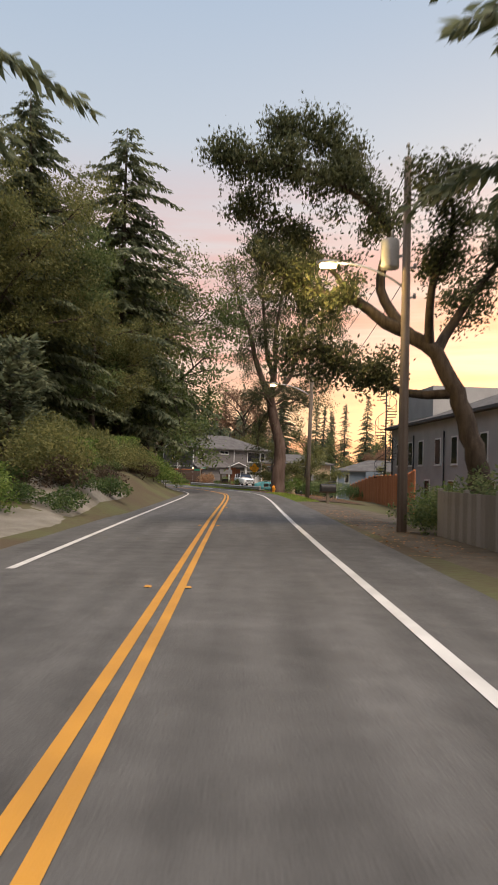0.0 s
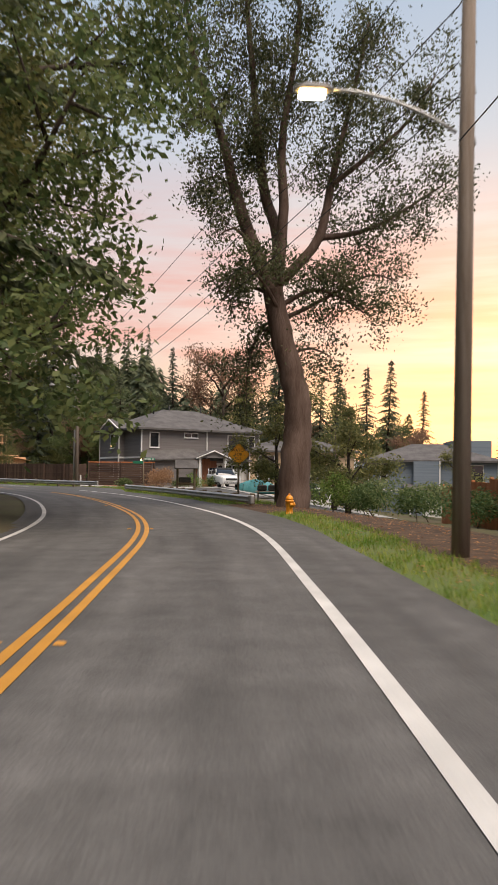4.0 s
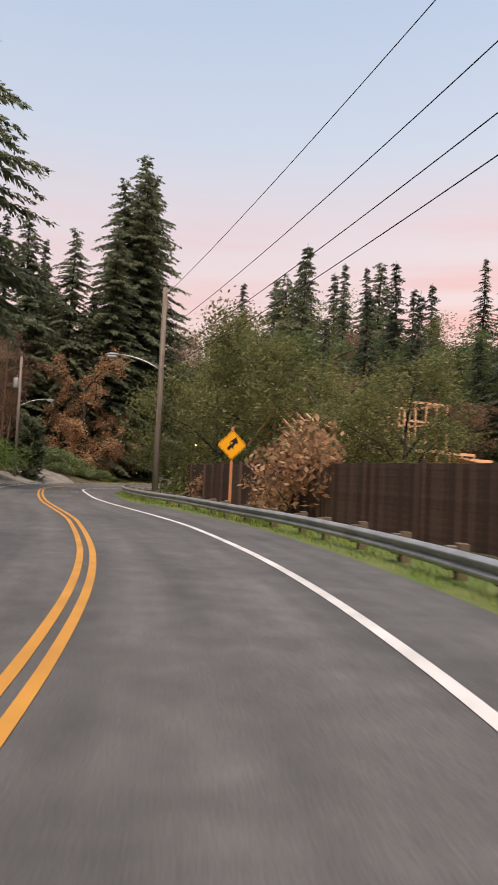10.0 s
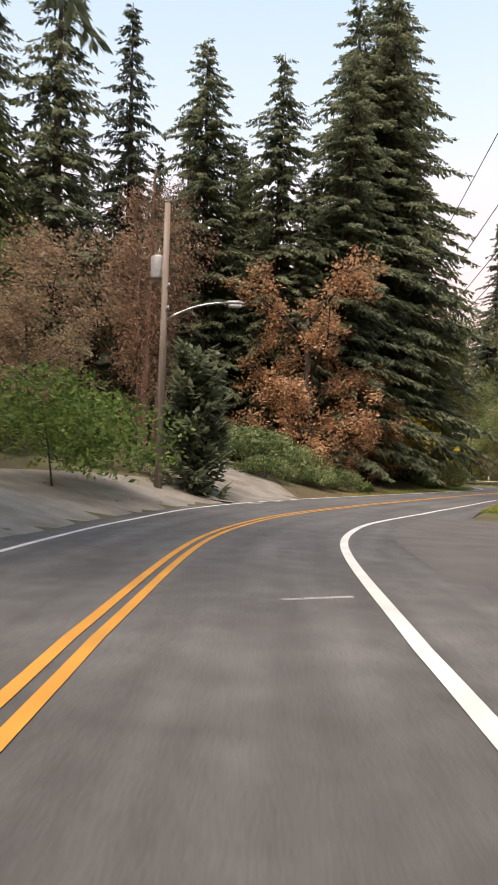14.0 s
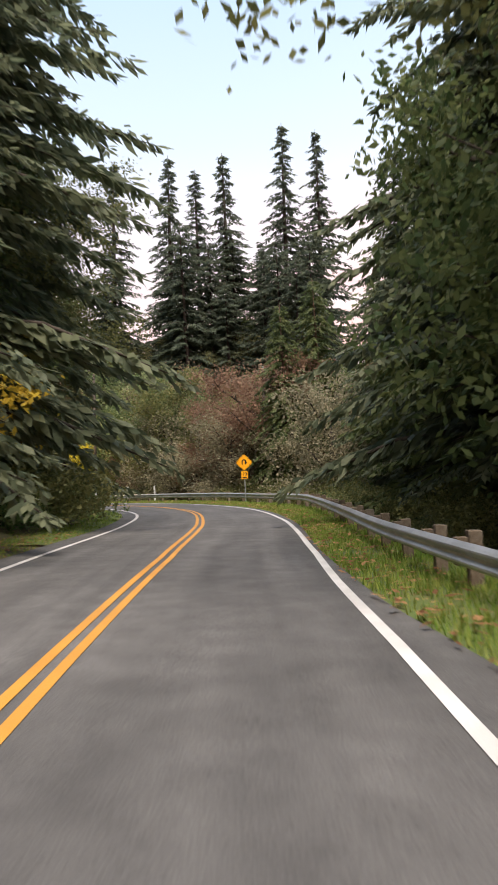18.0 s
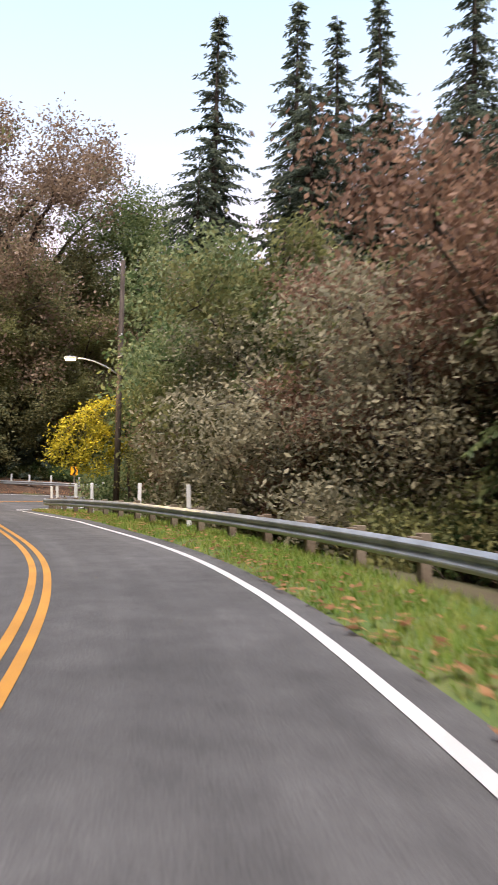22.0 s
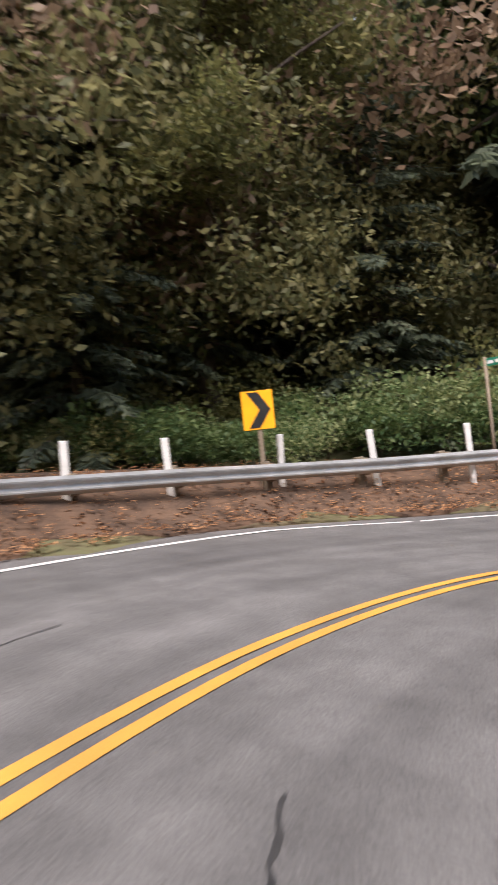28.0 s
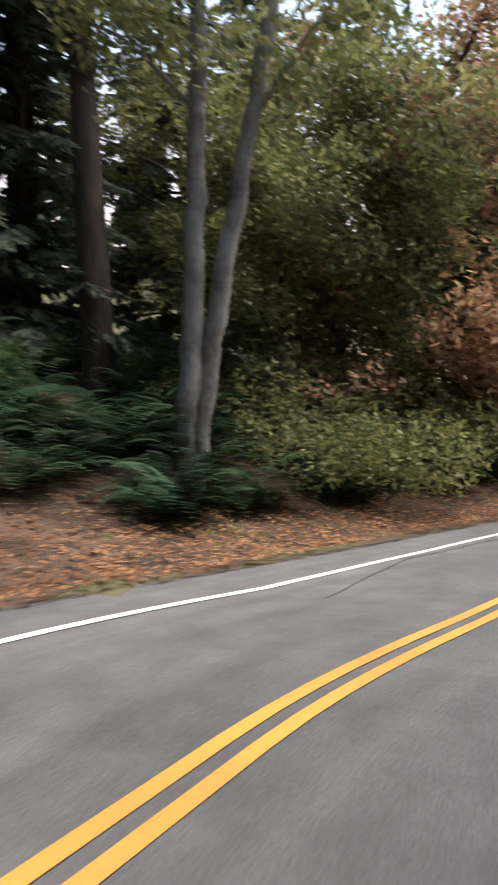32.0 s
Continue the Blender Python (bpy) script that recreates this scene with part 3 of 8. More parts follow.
def wear(m, ob):
    """Streaks along the lanes, wheel tracks and stains in the road's surface."""
    co = np.empty(len(ob.data.vertices) * 3)
    ob.data.vertices.foreach_get("co", co)
    s_, d_ = nearest(*co.reshape(-1, 3)[:, :2].T)
    at = ob.data.attributes.new("lane_place", "FLOAT_VECTOR", "POINT")
    at.data.foreach_set("vector", np.stack([s_ * 0.11, d_ * 1.9, 0 * s_], 1).astype(np.float32).ravel())
    n, l = m.node_tree.nodes, m.node_tree.links
    p = n["Principled BSDF"]
    a = n.new("ShaderNodeAttribute")
    a.attribute_name = "lane_place"
    tc = n.new("ShaderNodeTexCoord")
    fac = None
    for src, scale, detail, lo, hi in ((a.outputs["Vector"], 1.0, 4, 0.78, 1.20), (tc.outputs["Object"], 0.22, 3, 0.84, 1.14), (tc.outputs["Object"], 2.3, 6, 0.84, 1.16), (tc.outputs["Object"], 55, 2, 0.72, 1.28)):
        t_ = n.new("ShaderNodeTexNoise")
        t_.inputs["Scale"].default_value, t_.inputs["Detail"].default_value = scale, detail
        l.new(src, t_.inputs["Vector"])
        r = n.new("ShaderNodeMapRange")
        for k, v in (("From Min", 0.3), ("From Max", 0.7), ("To Min", lo), ("To Max", hi)):
            r.inputs[k].default_value = v
        l.new(t_.outputs[0], r.inputs["Value"])
        if fac is None:
            fac = r.outputs[0]
        else:
            q = n.new("ShaderNodeMath")
            q.operation = "MULTIPLY"
            l.new(fac, q.inputs[0])
            l.new(r.outputs[0], q.inputs[1])
            fac = q.outputs[0]
    sp = n.new("ShaderNodeSeparateXYZ")
    l.new(a.outputs["Vector"], sp.inputs[0])
    w = n.new("ShaderNodeMath")
    w.operation = "MULTIPLY"
    w.inputs[1].default_value = 2.2
    l.new(sp.outputs["Y"], w.inputs[0])
    c = n.new("ShaderNodeMath")
    c.operation = "COSINE"
    l.new(w.outputs[0], c.inputs[0])
    k = n.new("ShaderNodeMath")
    k.operation = "MULTIPLY_ADD"
    k.inputs[1].default_value, k.inputs[2].default_value = -0.05, 1.0
    l.new(c.outputs[0], k.inputs[0])
    q = n.new("ShaderNodeMath")
    q.operation = "MULTIPLY"
    l.new(fac, q.inputs[0])
    l.new(k.outputs[0], q.inputs[1])
    mx = n.new("ShaderNodeMix")
    mx.data_type, mx.blend_type = "RGBA", "MULTIPLY"
    mx.inputs["Factor"].default_value = 1.0
    l.new(p.inputs["Base Color"].links[0].from_socket, mx.inputs["A"])
    l.new(q.outputs[0], mx.inputs["B"])
    l.new(mx.outputs["Result"], p.inputs["Base Color"])


wear(M_ASPH, road_ob)
# worn lighter wheel tracks and repairs, flush with the road
for name, s0, s1, l, r in (("asphalt_patch", 148, 166, -3.0, -5.8),):
    part(name, ribbon(name, s0, s1, l, r, 0.019, M_PATCH, 1.0), None, road_ob)
EDGE_R, EDGE_L = 2.74, 2.80


# how far the painted lines wander off the road's line, every eight metres
C_DRIFT = (-0.13, -0.09, -0.03, 0.01, 0.01, -0.01, -0.04, -0.04, -0.09, -0.07, 0.06, 0.07, 0.01, -0.05, -0.06, 0.00, 0.11, 0.39, 0.66, 0.70, 0.67, 0.36, 0.22, 0.01, -0.21, -0.11, -0.10, -0.11, -0.09, -0.02, 0.06, 0.13, 0.10, 0.04, -0.04, -0.09, -0.13, -0.10, -0.01, 0.09)
L_DRIFT = (-0.13, -0.14, -0.14, -0.11, -0.07, -0.03, -0.01, 0.02, 0.03, 0.03, 0.04, 0.03, 0.03, 0.02, 0.01, -0.02, -0.07, -0.11, -0.16, -0.17, -0.13, -0.08, -0.06, -0.04, -0.04, -0.11, -0.15, -0.14, -0.10, -0.04, 0.01, 0.05, 0.06, 0.03, -0.06, -0.19, -0.32, -0.46, -0.53, -0.57)
R_DRIFT = (0.00, 0.04, 0.07, 0.07, 0.06, 0.03, 0.01, -0.01, -0.03, -0.03, 0.05, 0.08, 0.08, 0.06, 0.08, 0.09, 0.06, 0.09, 0.14, 0.14, 0.12, 0.03, -0.02, -0.06, -0.03, 0.02, 0.04, 0.02, -0.02, -0.03, -0.01, -0.01, -0.03, -0.04, -0.03, -0.02, -0.01, 0.01, 0.01, 0.02)


def drift(s, table=C_DRIFT):
    return np.interp(s, np.arange(len(table)) * 8.0, table)


def edge_left(s):
    return EDGE_L + drift(s, L_DRIFT) + drift(s) + np.interp(s, [0, 156, 163, 182, 190, 262, 270, 278, 285, 291, 297, 300], [0, 0, 0.35, 0.35, 0, 0, 0.6, 2.1, 2.1, 1.0, 0.35, 0.1])


def edge_right(s):
    return -EDGE_R + drift(s, R_DRIFT) + drift(s) - np.interp(s, [70, 80, 91, 102, 118, 128, 136, 158, 164, 173, 180, 188, 196, 203, 211, 220, 258, 266, 282, 290], [0, 0.15, 0.2, 0.3, 0.35, 0.05, -0.12, 0.08, 0.25, 0.3, 0.15, 0.12, 0.2, 0.2, 0.12, 0, -0.1, 0.6, 0.6, 0])


for name, s0, s1, off, wide, m_ in (
    ("white_edge_line", -40, 91.0, edge_right, 0.15, M_WHITE),
    ("white_edge_line", 101.5, 162.5, edge_right, 0.15, M_WHITE),
    ("white_edge_line", 162.5, S_END - 4, edge_right, 0.13, M_WHITE),
    ("white_edge_line", 11.5, S_END - 4, edge_left, 0.13, M_WHITE),
    ("white_edge_line", -40, 9.5, lambda s: edge_left(s) + np.clip((s - 2) * 0.06, -0.3, 0.8), 0.13, M_WHITE),
    ("yellow_centre_line", -40, 87.5, lambda s: 0.105 + drift(s), 0.11, M_YELL), ("yellow_centre_line", -40, 88.0, lambda s: -0.105 + drift(s), 0.11, M_YELL),
    ("yellow_centre_line", 97.0, S_END - 4, lambda s: 0.105 + drift(s), 0.11, M_YELL), ("yellow_centre_line", 97.0, S_END - 4, lambda s: -0.105 + drift(s), 0.11, M_YELL),
):
    part(name, ribbon(name, s0, s1, lambda s, o=off, w=wide: o(s) + w / 2, lambda s, o=off, w=wide: o(s) - w / 2, 0.023, m_, 0.5), None, road_ob)
# raised reflectors beside the centre line
stud = mesh_of("road_stud", [(-0.05, -0.05, 0), (0.05, -0.05, 0), (0.05, 0.05, 0), (-0.05, 0.05, 0), (-0.03, -0.025, 0.018), (0.03, -0.025, 0.018), (0.03, 0.025, 0.018), (-0.03, 0.025, 0.018)], [(0, 1, 5, 4), (1, 2, 6, 5), (2, 3, 7, 6), (3, 0, 4, 7), (4, 5, 6, 7)])
for s in (*range(10, 86, 12), nearest(-120.09, 256.23)[0][0]):
    for d in (0.27, -0.27):
        p = road(s, d, 0.024)
        part("road_stud", stud, M_YELL if d > 0 else M_WHITE, road_ob, m=pose(*p, 0, 0, along(s)))


def crack(points, wide, m_=M_CRACK):
    """A dark sealed crack, wandering between (s, d) places."""
    s, d = np.array(points, float).T
    k = np.linspace(0, 1, len(s) * 9)
    ss, dd = np.interp(k, np.linspace(0, 1, len(s)), s), np.interp(k, np.linspace(0, 1, len(s)), d)
    dd = dd + np.convolve(rng.normal(0, 0.03, len(k)), np.ones(3) / 3, 'same')
    ww = wide * (0.45 if m_ is M_CRACK else 1.0) * rng.uniform(0.5, 1.4, len(k))
    a, b2 = road(ss, dd + ww / 2, 0.021), road(ss, dd - ww / 2, 0.021)
    verts = np.stack([a, b2], 1).reshape(-1, 3)
    n = len(k)
    part("crack", mesh_of("crack", verts.tolist(), [(2 * i, 2 * i + 1, 2 * i + 3, 2 * i + 2) for i in range(n - 1)]), m_, road_ob)


crack([(90.5, -2.6), (93, -2.75), (96, -2.7), (99, -3.0), (101, -2.8)], 0.03)
crack([(155, -0.6), (156.5, -0.9), (158, -1.3)], 0.03)
crack([(161, -2.6), (162.5, -2.2), (164, -1.7)], 0.03)
crack([(262.2, -1.5), (264.5, -1.4), (267, -1.6), (269.5, -2.1)], 0.035)
crack([(271, -1.5), (272.4, -1.15)], 0.07)
crack([(268, 1.6), (271, 1.3), (274, 1.7)], 0.03)
crack([(29.7, 0.4), (29.8, -2), (29.9, -4.2)], 0.05, M_PATCH)
crack([(137.3, -0.35), (137.6, -1.05)], 0.13, M_WHITE)
crack([(146.0, -0.9), (146.3, -1.6)], 0.14, M_WHITE)
crack([(149.5, -0.3), (150.2, -1.4)], 0.06)
crack([(300, 1.5), (303, 2.2), (306, 2.1)], 0.05)


# ---- guard rails ----
W_PROFILE = [(0, 0.31), (-0.035, 0.285), (-0.075, 0.25), (-0.075, 0.225), (-0.02, 0.185), (-0.005, 0.155), (-0.02, 0.125), (-0.075, 0.085), (-0.075, 0.06), (-0.035, 0.025), (0, 0)]


def beam_mesh(pts, facing):
    """A W-shaped steel beam through points at its lower edge; facing: 1 if its ribs point to the left of the way."""
    pts = np.asarray(pts, float)
    t = np.gradient(pts[:, :2], axis=0)
    t /= np.linalg.norm(t, axis=1)[:, None]
    nrm = np.stack([-t[:, 1], t[:, 0]], 1) * -facing
    verts = []
    for p, n in zip(pts, nrm):
        for o, h in W_PROFILE:
            verts.append((p[0] + n[0] * o, p[1] + n[1] * o, p[2] + h))
        for o, h in W_PROFILE[::-1]:
            verts.append((p[0] + n[0] * (o + 0.012), p[1] + n[1] * (o + 0.012), p[2] + h))
    k = 2 * len(W_PROFILE)
    faces = [(i * k + j, i * k + (j + 1) % k, (i + 1) * k + (j + 1) % k, (i + 1) * k + j) for i in range(len(pts) - 1) for j in range(k)]
    faces += [tuple(range(k)), tuple(range((len(pts) - 1) * k, len(pts) * k))[::-1]]
    return mesh_of("beam", verts, faces, M_GALV)


def guard_rail(places, facing, top=0.70, gap=2.0, label="galvanised steel guard rail on short wooden posts", cap="end_cap", sides=1):
    """places: a polyline of (x, y) or (x, y, ground height)."""
    pl = glide([p[:2] for p in places], 0.5)
    ln = np.r_[0, np.cumsum(np.hypot(*np.diff(pl, axis=0).T))]
    if len(places[0]) > 2:
        zk = np.interp(ln, np.linspace(0, ln[-1], len(places)), [p[2] for p in places])
    else:
        zk = ground(pl[:, 0], pl[:, 1])
        zk = np.convolve(np.pad(zk, 4, mode="edge"), np.ones(9) / 9, "valid")
    rail = thing("guard_rail", pose(*pl[0], zk[0]), label, "guard rail")
    o = np.array([pl[0, 0], pl[0, 1], zk[0]])
    run = np.stack([pl[:, 0], pl[:, 1], zk + top - 0.31], 1) - o
    # beams of about four metres, each lapped over the next
    cuts = np.linspace(0, len(run) - 1, max(2, int(ln[-1] / 4) + 1)).astype(int)
    for a, b2 in zip(cuts[:-1], cuts[1:]):
        part("beam", beam_mesh(run[a : b2 + 1], facing), None, rail)
    t = np.gradient(pl, axis=0)
    t /= np.linalg.norm(t, axis=1)[:, None]
    pm = bpy.data.meshes.new("post")
    bm = bx(-0.08, 0.08, -0.09, 0.09, -0.6, top + 0.06, 0.012)
    bm.to_mesh(pm)
    bm.free()
    blk = bpy.data.meshes.new("block")
    bm = bx(-0.07, 0.07, -0.08, 0.08, top - 0.34, top + 0.02, 0.01)
    bm.to_mesh(blk)
    bm.free()
    for s in np.arange(0.4, ln[-1], gap):
        i = int(np.searchsorted(ln, s))
        i = min(i, len(pl) - 1)
        a = math.degrees(math.atan2(t[i, 1], t[i, 0]))
        n = np.array([-t[i, 1], t[i, 0]]) * -facing
        q = run[i][:2] + n * 0.27
        j = rng.normal(0, 1.2, 2)
        part("post", pm, M_POST, rail, m=pose(q[0], q[1], run[i][2] - top + 0.31 + rng.normal(0, 0.02), j[0], j[1], a))
        q = run[i][:2] + n * 0.10
        part("block", blk, M_POST, rail, m=pose(q[0], q[1], run[i][2] - top + 0.31, 0, 0, a))
    for i, sg in ((0, -1), (len(pl) - 1, 1)):
        a = math.degrees(math.atan2(t[i, 1], t[i, 0]))
        part(cap, bx(-0.05, 0.28, -0.11, 0.06, top - 0.33, top + 0.01, 0.03), M_GALV, rail, "flared steel end piece", pose(*(run[i] + (0, 0, 0.31 - top)), 0, 0, a if sg > 0 else a + 180))
    return rail


rail_b = guard_rail([tuple(road(s, d)[:2]) for s, d in ((68.4, -5.3), (69.6, -5.2), (71.5, -5.05), (75, -4.88), (79, -4.8), (83, -4.85), (86.5, -5.0), (88.8, -5.3))], 1, top=0.46)
rail_c = guard_rail([tuple(road(s, d)[:2]) for s, d in ((97.5, -6.8), (100.5, -5.7), (105, -5.2), (110, -5.3), (116, -5.35), (122, -5.0), (128, -4.95), (132, -4.5), (137, -4.1), (142, -4.0), (146.5, -4.4))], 1, top=0.52)
rail_d = guard_rail([tuple(road(s, d)[:2]) for s, d in ((172, -5.4), (180, -4.45), (190, -4.35), (198, -4.4), (206, -4.7), (213, -5.25), (220, -5.5), (226, -5.0), (231, -4.65), (238, -4.35), (244, -4.1), (250, -3.75), (256, -3.75))], 1, top=0.66)
rail_e = guard_rail([(-130.81, 244.03, 0.58), (-131.07, 249.10, 0.50), (-129.85, 253.99, 0.32), (-127.61, 258.14, 0.10), (-123.41, 262.65, -0.04), (-119.49, 265.78, -0.06), (-115.68, 268.02, -0.08)], -1)


# ---- plants ----
def diamonds(c, u, v):
    return np.stack([c - u, c - v * 0.9 + u * 0.1, c + u, c + v * 0.9 + u * 0.1], 1).reshape(-1, 3)


def unit(a):
    return a / np.maximum(np.linalg.norm(a, axis=-1, keepdims=True), 1e-6)


def leaves(c, size, r, flat=0.5, droop=0.0):
    """Leaf-shaped quads at the places c, turned at random, lying flatter as flat grows."""
    n = len(c)
    nrm = unit(r.normal(0, 1, (n, 3)) * (1 - flat) + np.array([0, 0, 1.0]) * flat * 1.4)
    u = unit(np.cross(nrm, r.normal(0, 1, (n, 3))))
    u[:, 2] -= droop
    u = unit(u)
    v = unit(np.cross(nrm, u))
    k = size * r.uniform(0.6, 1.35, (n, 1))
    return diamonds(c, u * k, v * k * 0.55)


def conifer(name, H, R, seed, material, label, bark=M_BARK, low=0.1, dens=1.0, droop=0.35, category="conifer", ragged=0.25, spread=0.9):
    r = np.random.default_rng(seed)
    tr = thing(name, pose(0, 0, -300), label, category)
    stem = [([(0, 0, -0.6), (0, 0, 0.5), (0.05, 0.02, H * 0.4), (0, 0, H * 0.75), (0, 0, H)], [0.016 * H + 0.14, 0.014 * H + 0.06, 0.010 * H, 0.005 * H, 0.02])]
    quads, woods = [], []
    h = low * H
    while h < H * 0.985:
        f = 1 - (h - low * H) / (H * (1 - low))
        n = 3 + int(2.5 * dens * (0.5 + f))
        a0 = r.uniform(0, 6.28)
        for k in range(n):
            L = (R * f ** spread + 0.25) * r.uniform(1 - ragged * 1.6, 1 + ragged * 0.6)
            a = a0 + 6.28 * k / n + r.normal(0, 0.25)
            hh = h + r.normal(0, 0.45) * (0.4 + f)
            m = max(7, int(L / 0.18 * dens))
            q = (np.arange(m) + 0.5) / m
            q = 0.12 + 0.88 * q
            out = L * q
            zz_ = hh + 0.10 * L * q - droop * L * q ** 1.8 + r.normal(0, 0.03, m)
            base = np.stack([np.cos(a) * out, np.sin(a) * out, zz_], 1)
            fw = np.array([math.cos(a), math.sin(a), -droop * 0.9])
            sd_ = np.array([-math.sin(a), math.cos(a), 0])
            tw = (0.36 + 0.16 * L * (1 - q) ** 0.7)[:, None]
            for sg in (-1, 1, -0.45, 0.45):
                d = unit(fw * r.uniform(0.3, 0.9, (m, 1)) + sd_ * sg * r.uniform(0.6, 1.1, (m, 1)) + np.array([0, 0, -1]) * r.uniform(0.05, 0.75, (m, 1)))
                u = d * tw * 0.42 * r.uniform(0.5, 1.3, (m, 1))
                c = base + u + r.normal(0, 0.05, (m, 3))
                v = unit(np.cross(d, np.array([0, 0, 1.0]) + r.normal(0, 0.6, (m, 3)))) * (0.028 + tw * 0.10)
                quads.append(diamonds(c, u, v))
            tip = base[-1:] + fw * 0.15
            quads.append(diamonds(tip, unit(fw[None]) * 0.28, sd_[None] * 0.09))
            if f > 0.2 and k % 2 == 0:
                woods.append(([(0, 0, hh), tuple(base[m // 2]), tuple(base[-1])], [0.02 + 0.012 * L, 0.012 + 0.006 * L, 0.008]))
        h += (0.36 + 0.30 * f) / (0.6 + 0.4 * dens)
    part("crown", poly_mesh("crown", np.concatenate(quads), 4, material), None, tr)
    part("trunk", tubes("trunk", stem + woods, bark, 6), None, tr)
    return tr


def broadleaf(name, H, R, seed, material, label, bark=M_BARK, clear=0.25, limbs=7, n_leaf=9000, size=0.16, lean=(0, 0), thick=0.025, category="tree", extra=None, gaps=0.5, flat=0.35, clump=0.115):
    r = np.random.default_rng(seed)
    tr = thing(name, pose(0, 0, -300), label, category)
    lx, ly = lean
    top = np.array([lx * H, ly * H, H * 0.72])
    trunk = [np.array([0, 0, -0.5]), np.array([lx, ly, 0.35]) * H * 0.3, np.array([lx * 1.5, ly * 1.5, 0.8]) * H * 0.45, top]
    tr_r = [thick * H * 1.35, thick * H, thick * H * 0.75, thick * H * 0.25]
    woods = [([tuple(p) for p in trunk], tr_r)]
    tips = []

    def on_trunk(f):
        k = f * 3
        i = min(int(k), 2)
        return trunk[i] + (trunk[i + 1] - trunk[i]) * (k - i)

    for k in range(limbs):
        f = clear + (1 - clear) * (k + 0.5) / limbs
        b0 = on_trunk(min(0.33 + 0.67 * f, 1.0) if clear > 0.2 else max(f, 0.15))
        a = k * 2.4 + r.uniform(-0.5, 0.5)
        L = R * r.uniform(0.75, 1.15) * (1.0 - 0.35 * max(0, f - 0.6))
        up = r.uniform(0.25, 0.75) + 0.5 * f
        mid = b0 + np.array([math.cos(a) * L * 0.5, math.sin(a) * L * 0.5, L * up * 0.55]) + r.normal(0, 0.2, 3)
        end = b0 + np.array([math.cos(a) * L, math.sin(a) * L, L * up * 0.8]) + r.normal(0, 0.3, 3)
        woods.append(([tuple(b0), tuple(mid), tuple(end)], [thick * H * 0.38, thick * H * 0.22, 0.03]))
        tips += [mid, end, (mid + end) / 2]
        for j in range(4):
            w = r.uniform(0.25, 1.0)
            s0 = b0 + (mid - b0) * min(1, w * 2) if w < 0.5 else mid + (end - mid) * (w - 0.5) * 2
            e0 = s0 + unit(r.normal(0, 1, 3) + np.array([math.cos(a), math.sin(a), 0.5]) * 0.8) * R * r.uniform(0.3, 0.55)
            woods.append(([tuple(s0), tuple((s0 + e0) / 2 + r.normal(0, 0.1, 3)), tuple(e0)], [thick * H * 0.13, thick * H * 0.08, 0.012]))
            tips += [e0, (s0 + e0) / 2, e0]
    tips += [top, top + (0, 0, H * 0.1)]
    tips = np.array(tips)
    part("trunk", tubes("trunk", woods, bark, 7), None, tr)
    c0 = tips[r.integers(0, len(tips), int(len(tips) * (2.2 - gaps)))] + r.normal(0, R * 0.13, (int(len(tips) * (2.2 - gaps)), 3))
    per = max(6, n_leaf // len(c0))
    c = (c0[:, None] + r.normal(0, 1, (len(c0), per, 3)) * np.array([1, 1, 0.75]) * R * clump).reshape(-1, 3)
    c = c[c[:, 2] > 0.25]
    part("crown", poly_mesh("crown", leaves(c, size, r, flat, 0.25), 4, material), None, tr)
    return tr


def shrub(name, w, h, seed, material, label, n=1400, size=0.07, depth=None, category="shrub", lumps=9):
    r = np.random.default_rng(seed)
    sh = thing(name, pose(0, 0, -300), label, category)
    depth = depth or w
    a = r.uniform(0, 6.28, lumps)
    q = r.uniform(0.0, 0.72, lumps) ** 0.7
    cen = np.stack([np.cos(a) * q * w / 2, np.sin(a) * q * depth / 2, h * (0.28 + 0.5 * (1 - q) * r.uniform(0.5, 1, lumps))], 1)
    i = r.integers(0, lumps, n)
    rad = np.array([w * 0.24, depth * 0.24, h * 0.28])
    dirs = unit(r.normal(0, 1, (n, 3)))
    c = cen[i] + dirs * rad * r.uniform(0.55, 1.08, (n, 1))
    c[:, 2] = np.abs(c[:, 2]) + 0.02
    part("foliage", poly_mesh("foliage", leaves(c, size, r, 0.25), 4, material), None, sh)
    woods = [([(0, 0, -0.25), tuple(p * 0.5), tuple(p)], [0.03, 0.02, 0.008]) for p in cen[:1]]
    part("stem", tubes("stem", woods, M_BARK, 5), None, sh)
    return sh


def hedge_block(name, w, dp, h, seed, material, label, dens=260, size=0.055):
    r = np.random.default_rng(seed)
    hd = thing(name, pose(0, 0, -300), label, "hedge")
    cs = []
    for ax, lo in ((0, -1), (0, 1), (1, -1), (1, 1), (2, 1)):
        dims = [w, dp, h]
        o = [k for k in range(3) if k != ax]
        n = int(dens * dims[o[0]] * dims[o[1]])
        c = np.zeros((n, 3))
        c[:, o[0]], c[:, o[1]] = r.uniform(-0.5, 0.5, n) * dims[o[0]], r.uniform(-0.5, 0.5, n) * dims[o[1]]
        c[:, ax] = lo * dims[ax] / 2 + r.normal(0, 0.035, n) + 0.05 * np.sin(c[:, o[0]] * 2.1) * np.cos(c[:, o[1]] * 2.6)
        cs.append(c)
    c = np.concatenate(cs)
    c[:, 2] += h / 2
    part("foliage", poly_mesh("foliage", leaves(c, size, r, 0.1), 4, material), None, hd)
    part("inner_growth", bx(-w / 2 + 0.12, w / 2 - 0.12, -dp / 2 + 0.12, dp / 2 - 0.12, -0.3, h - 0.12, 0.1), M_BARK, hd)
    return hd


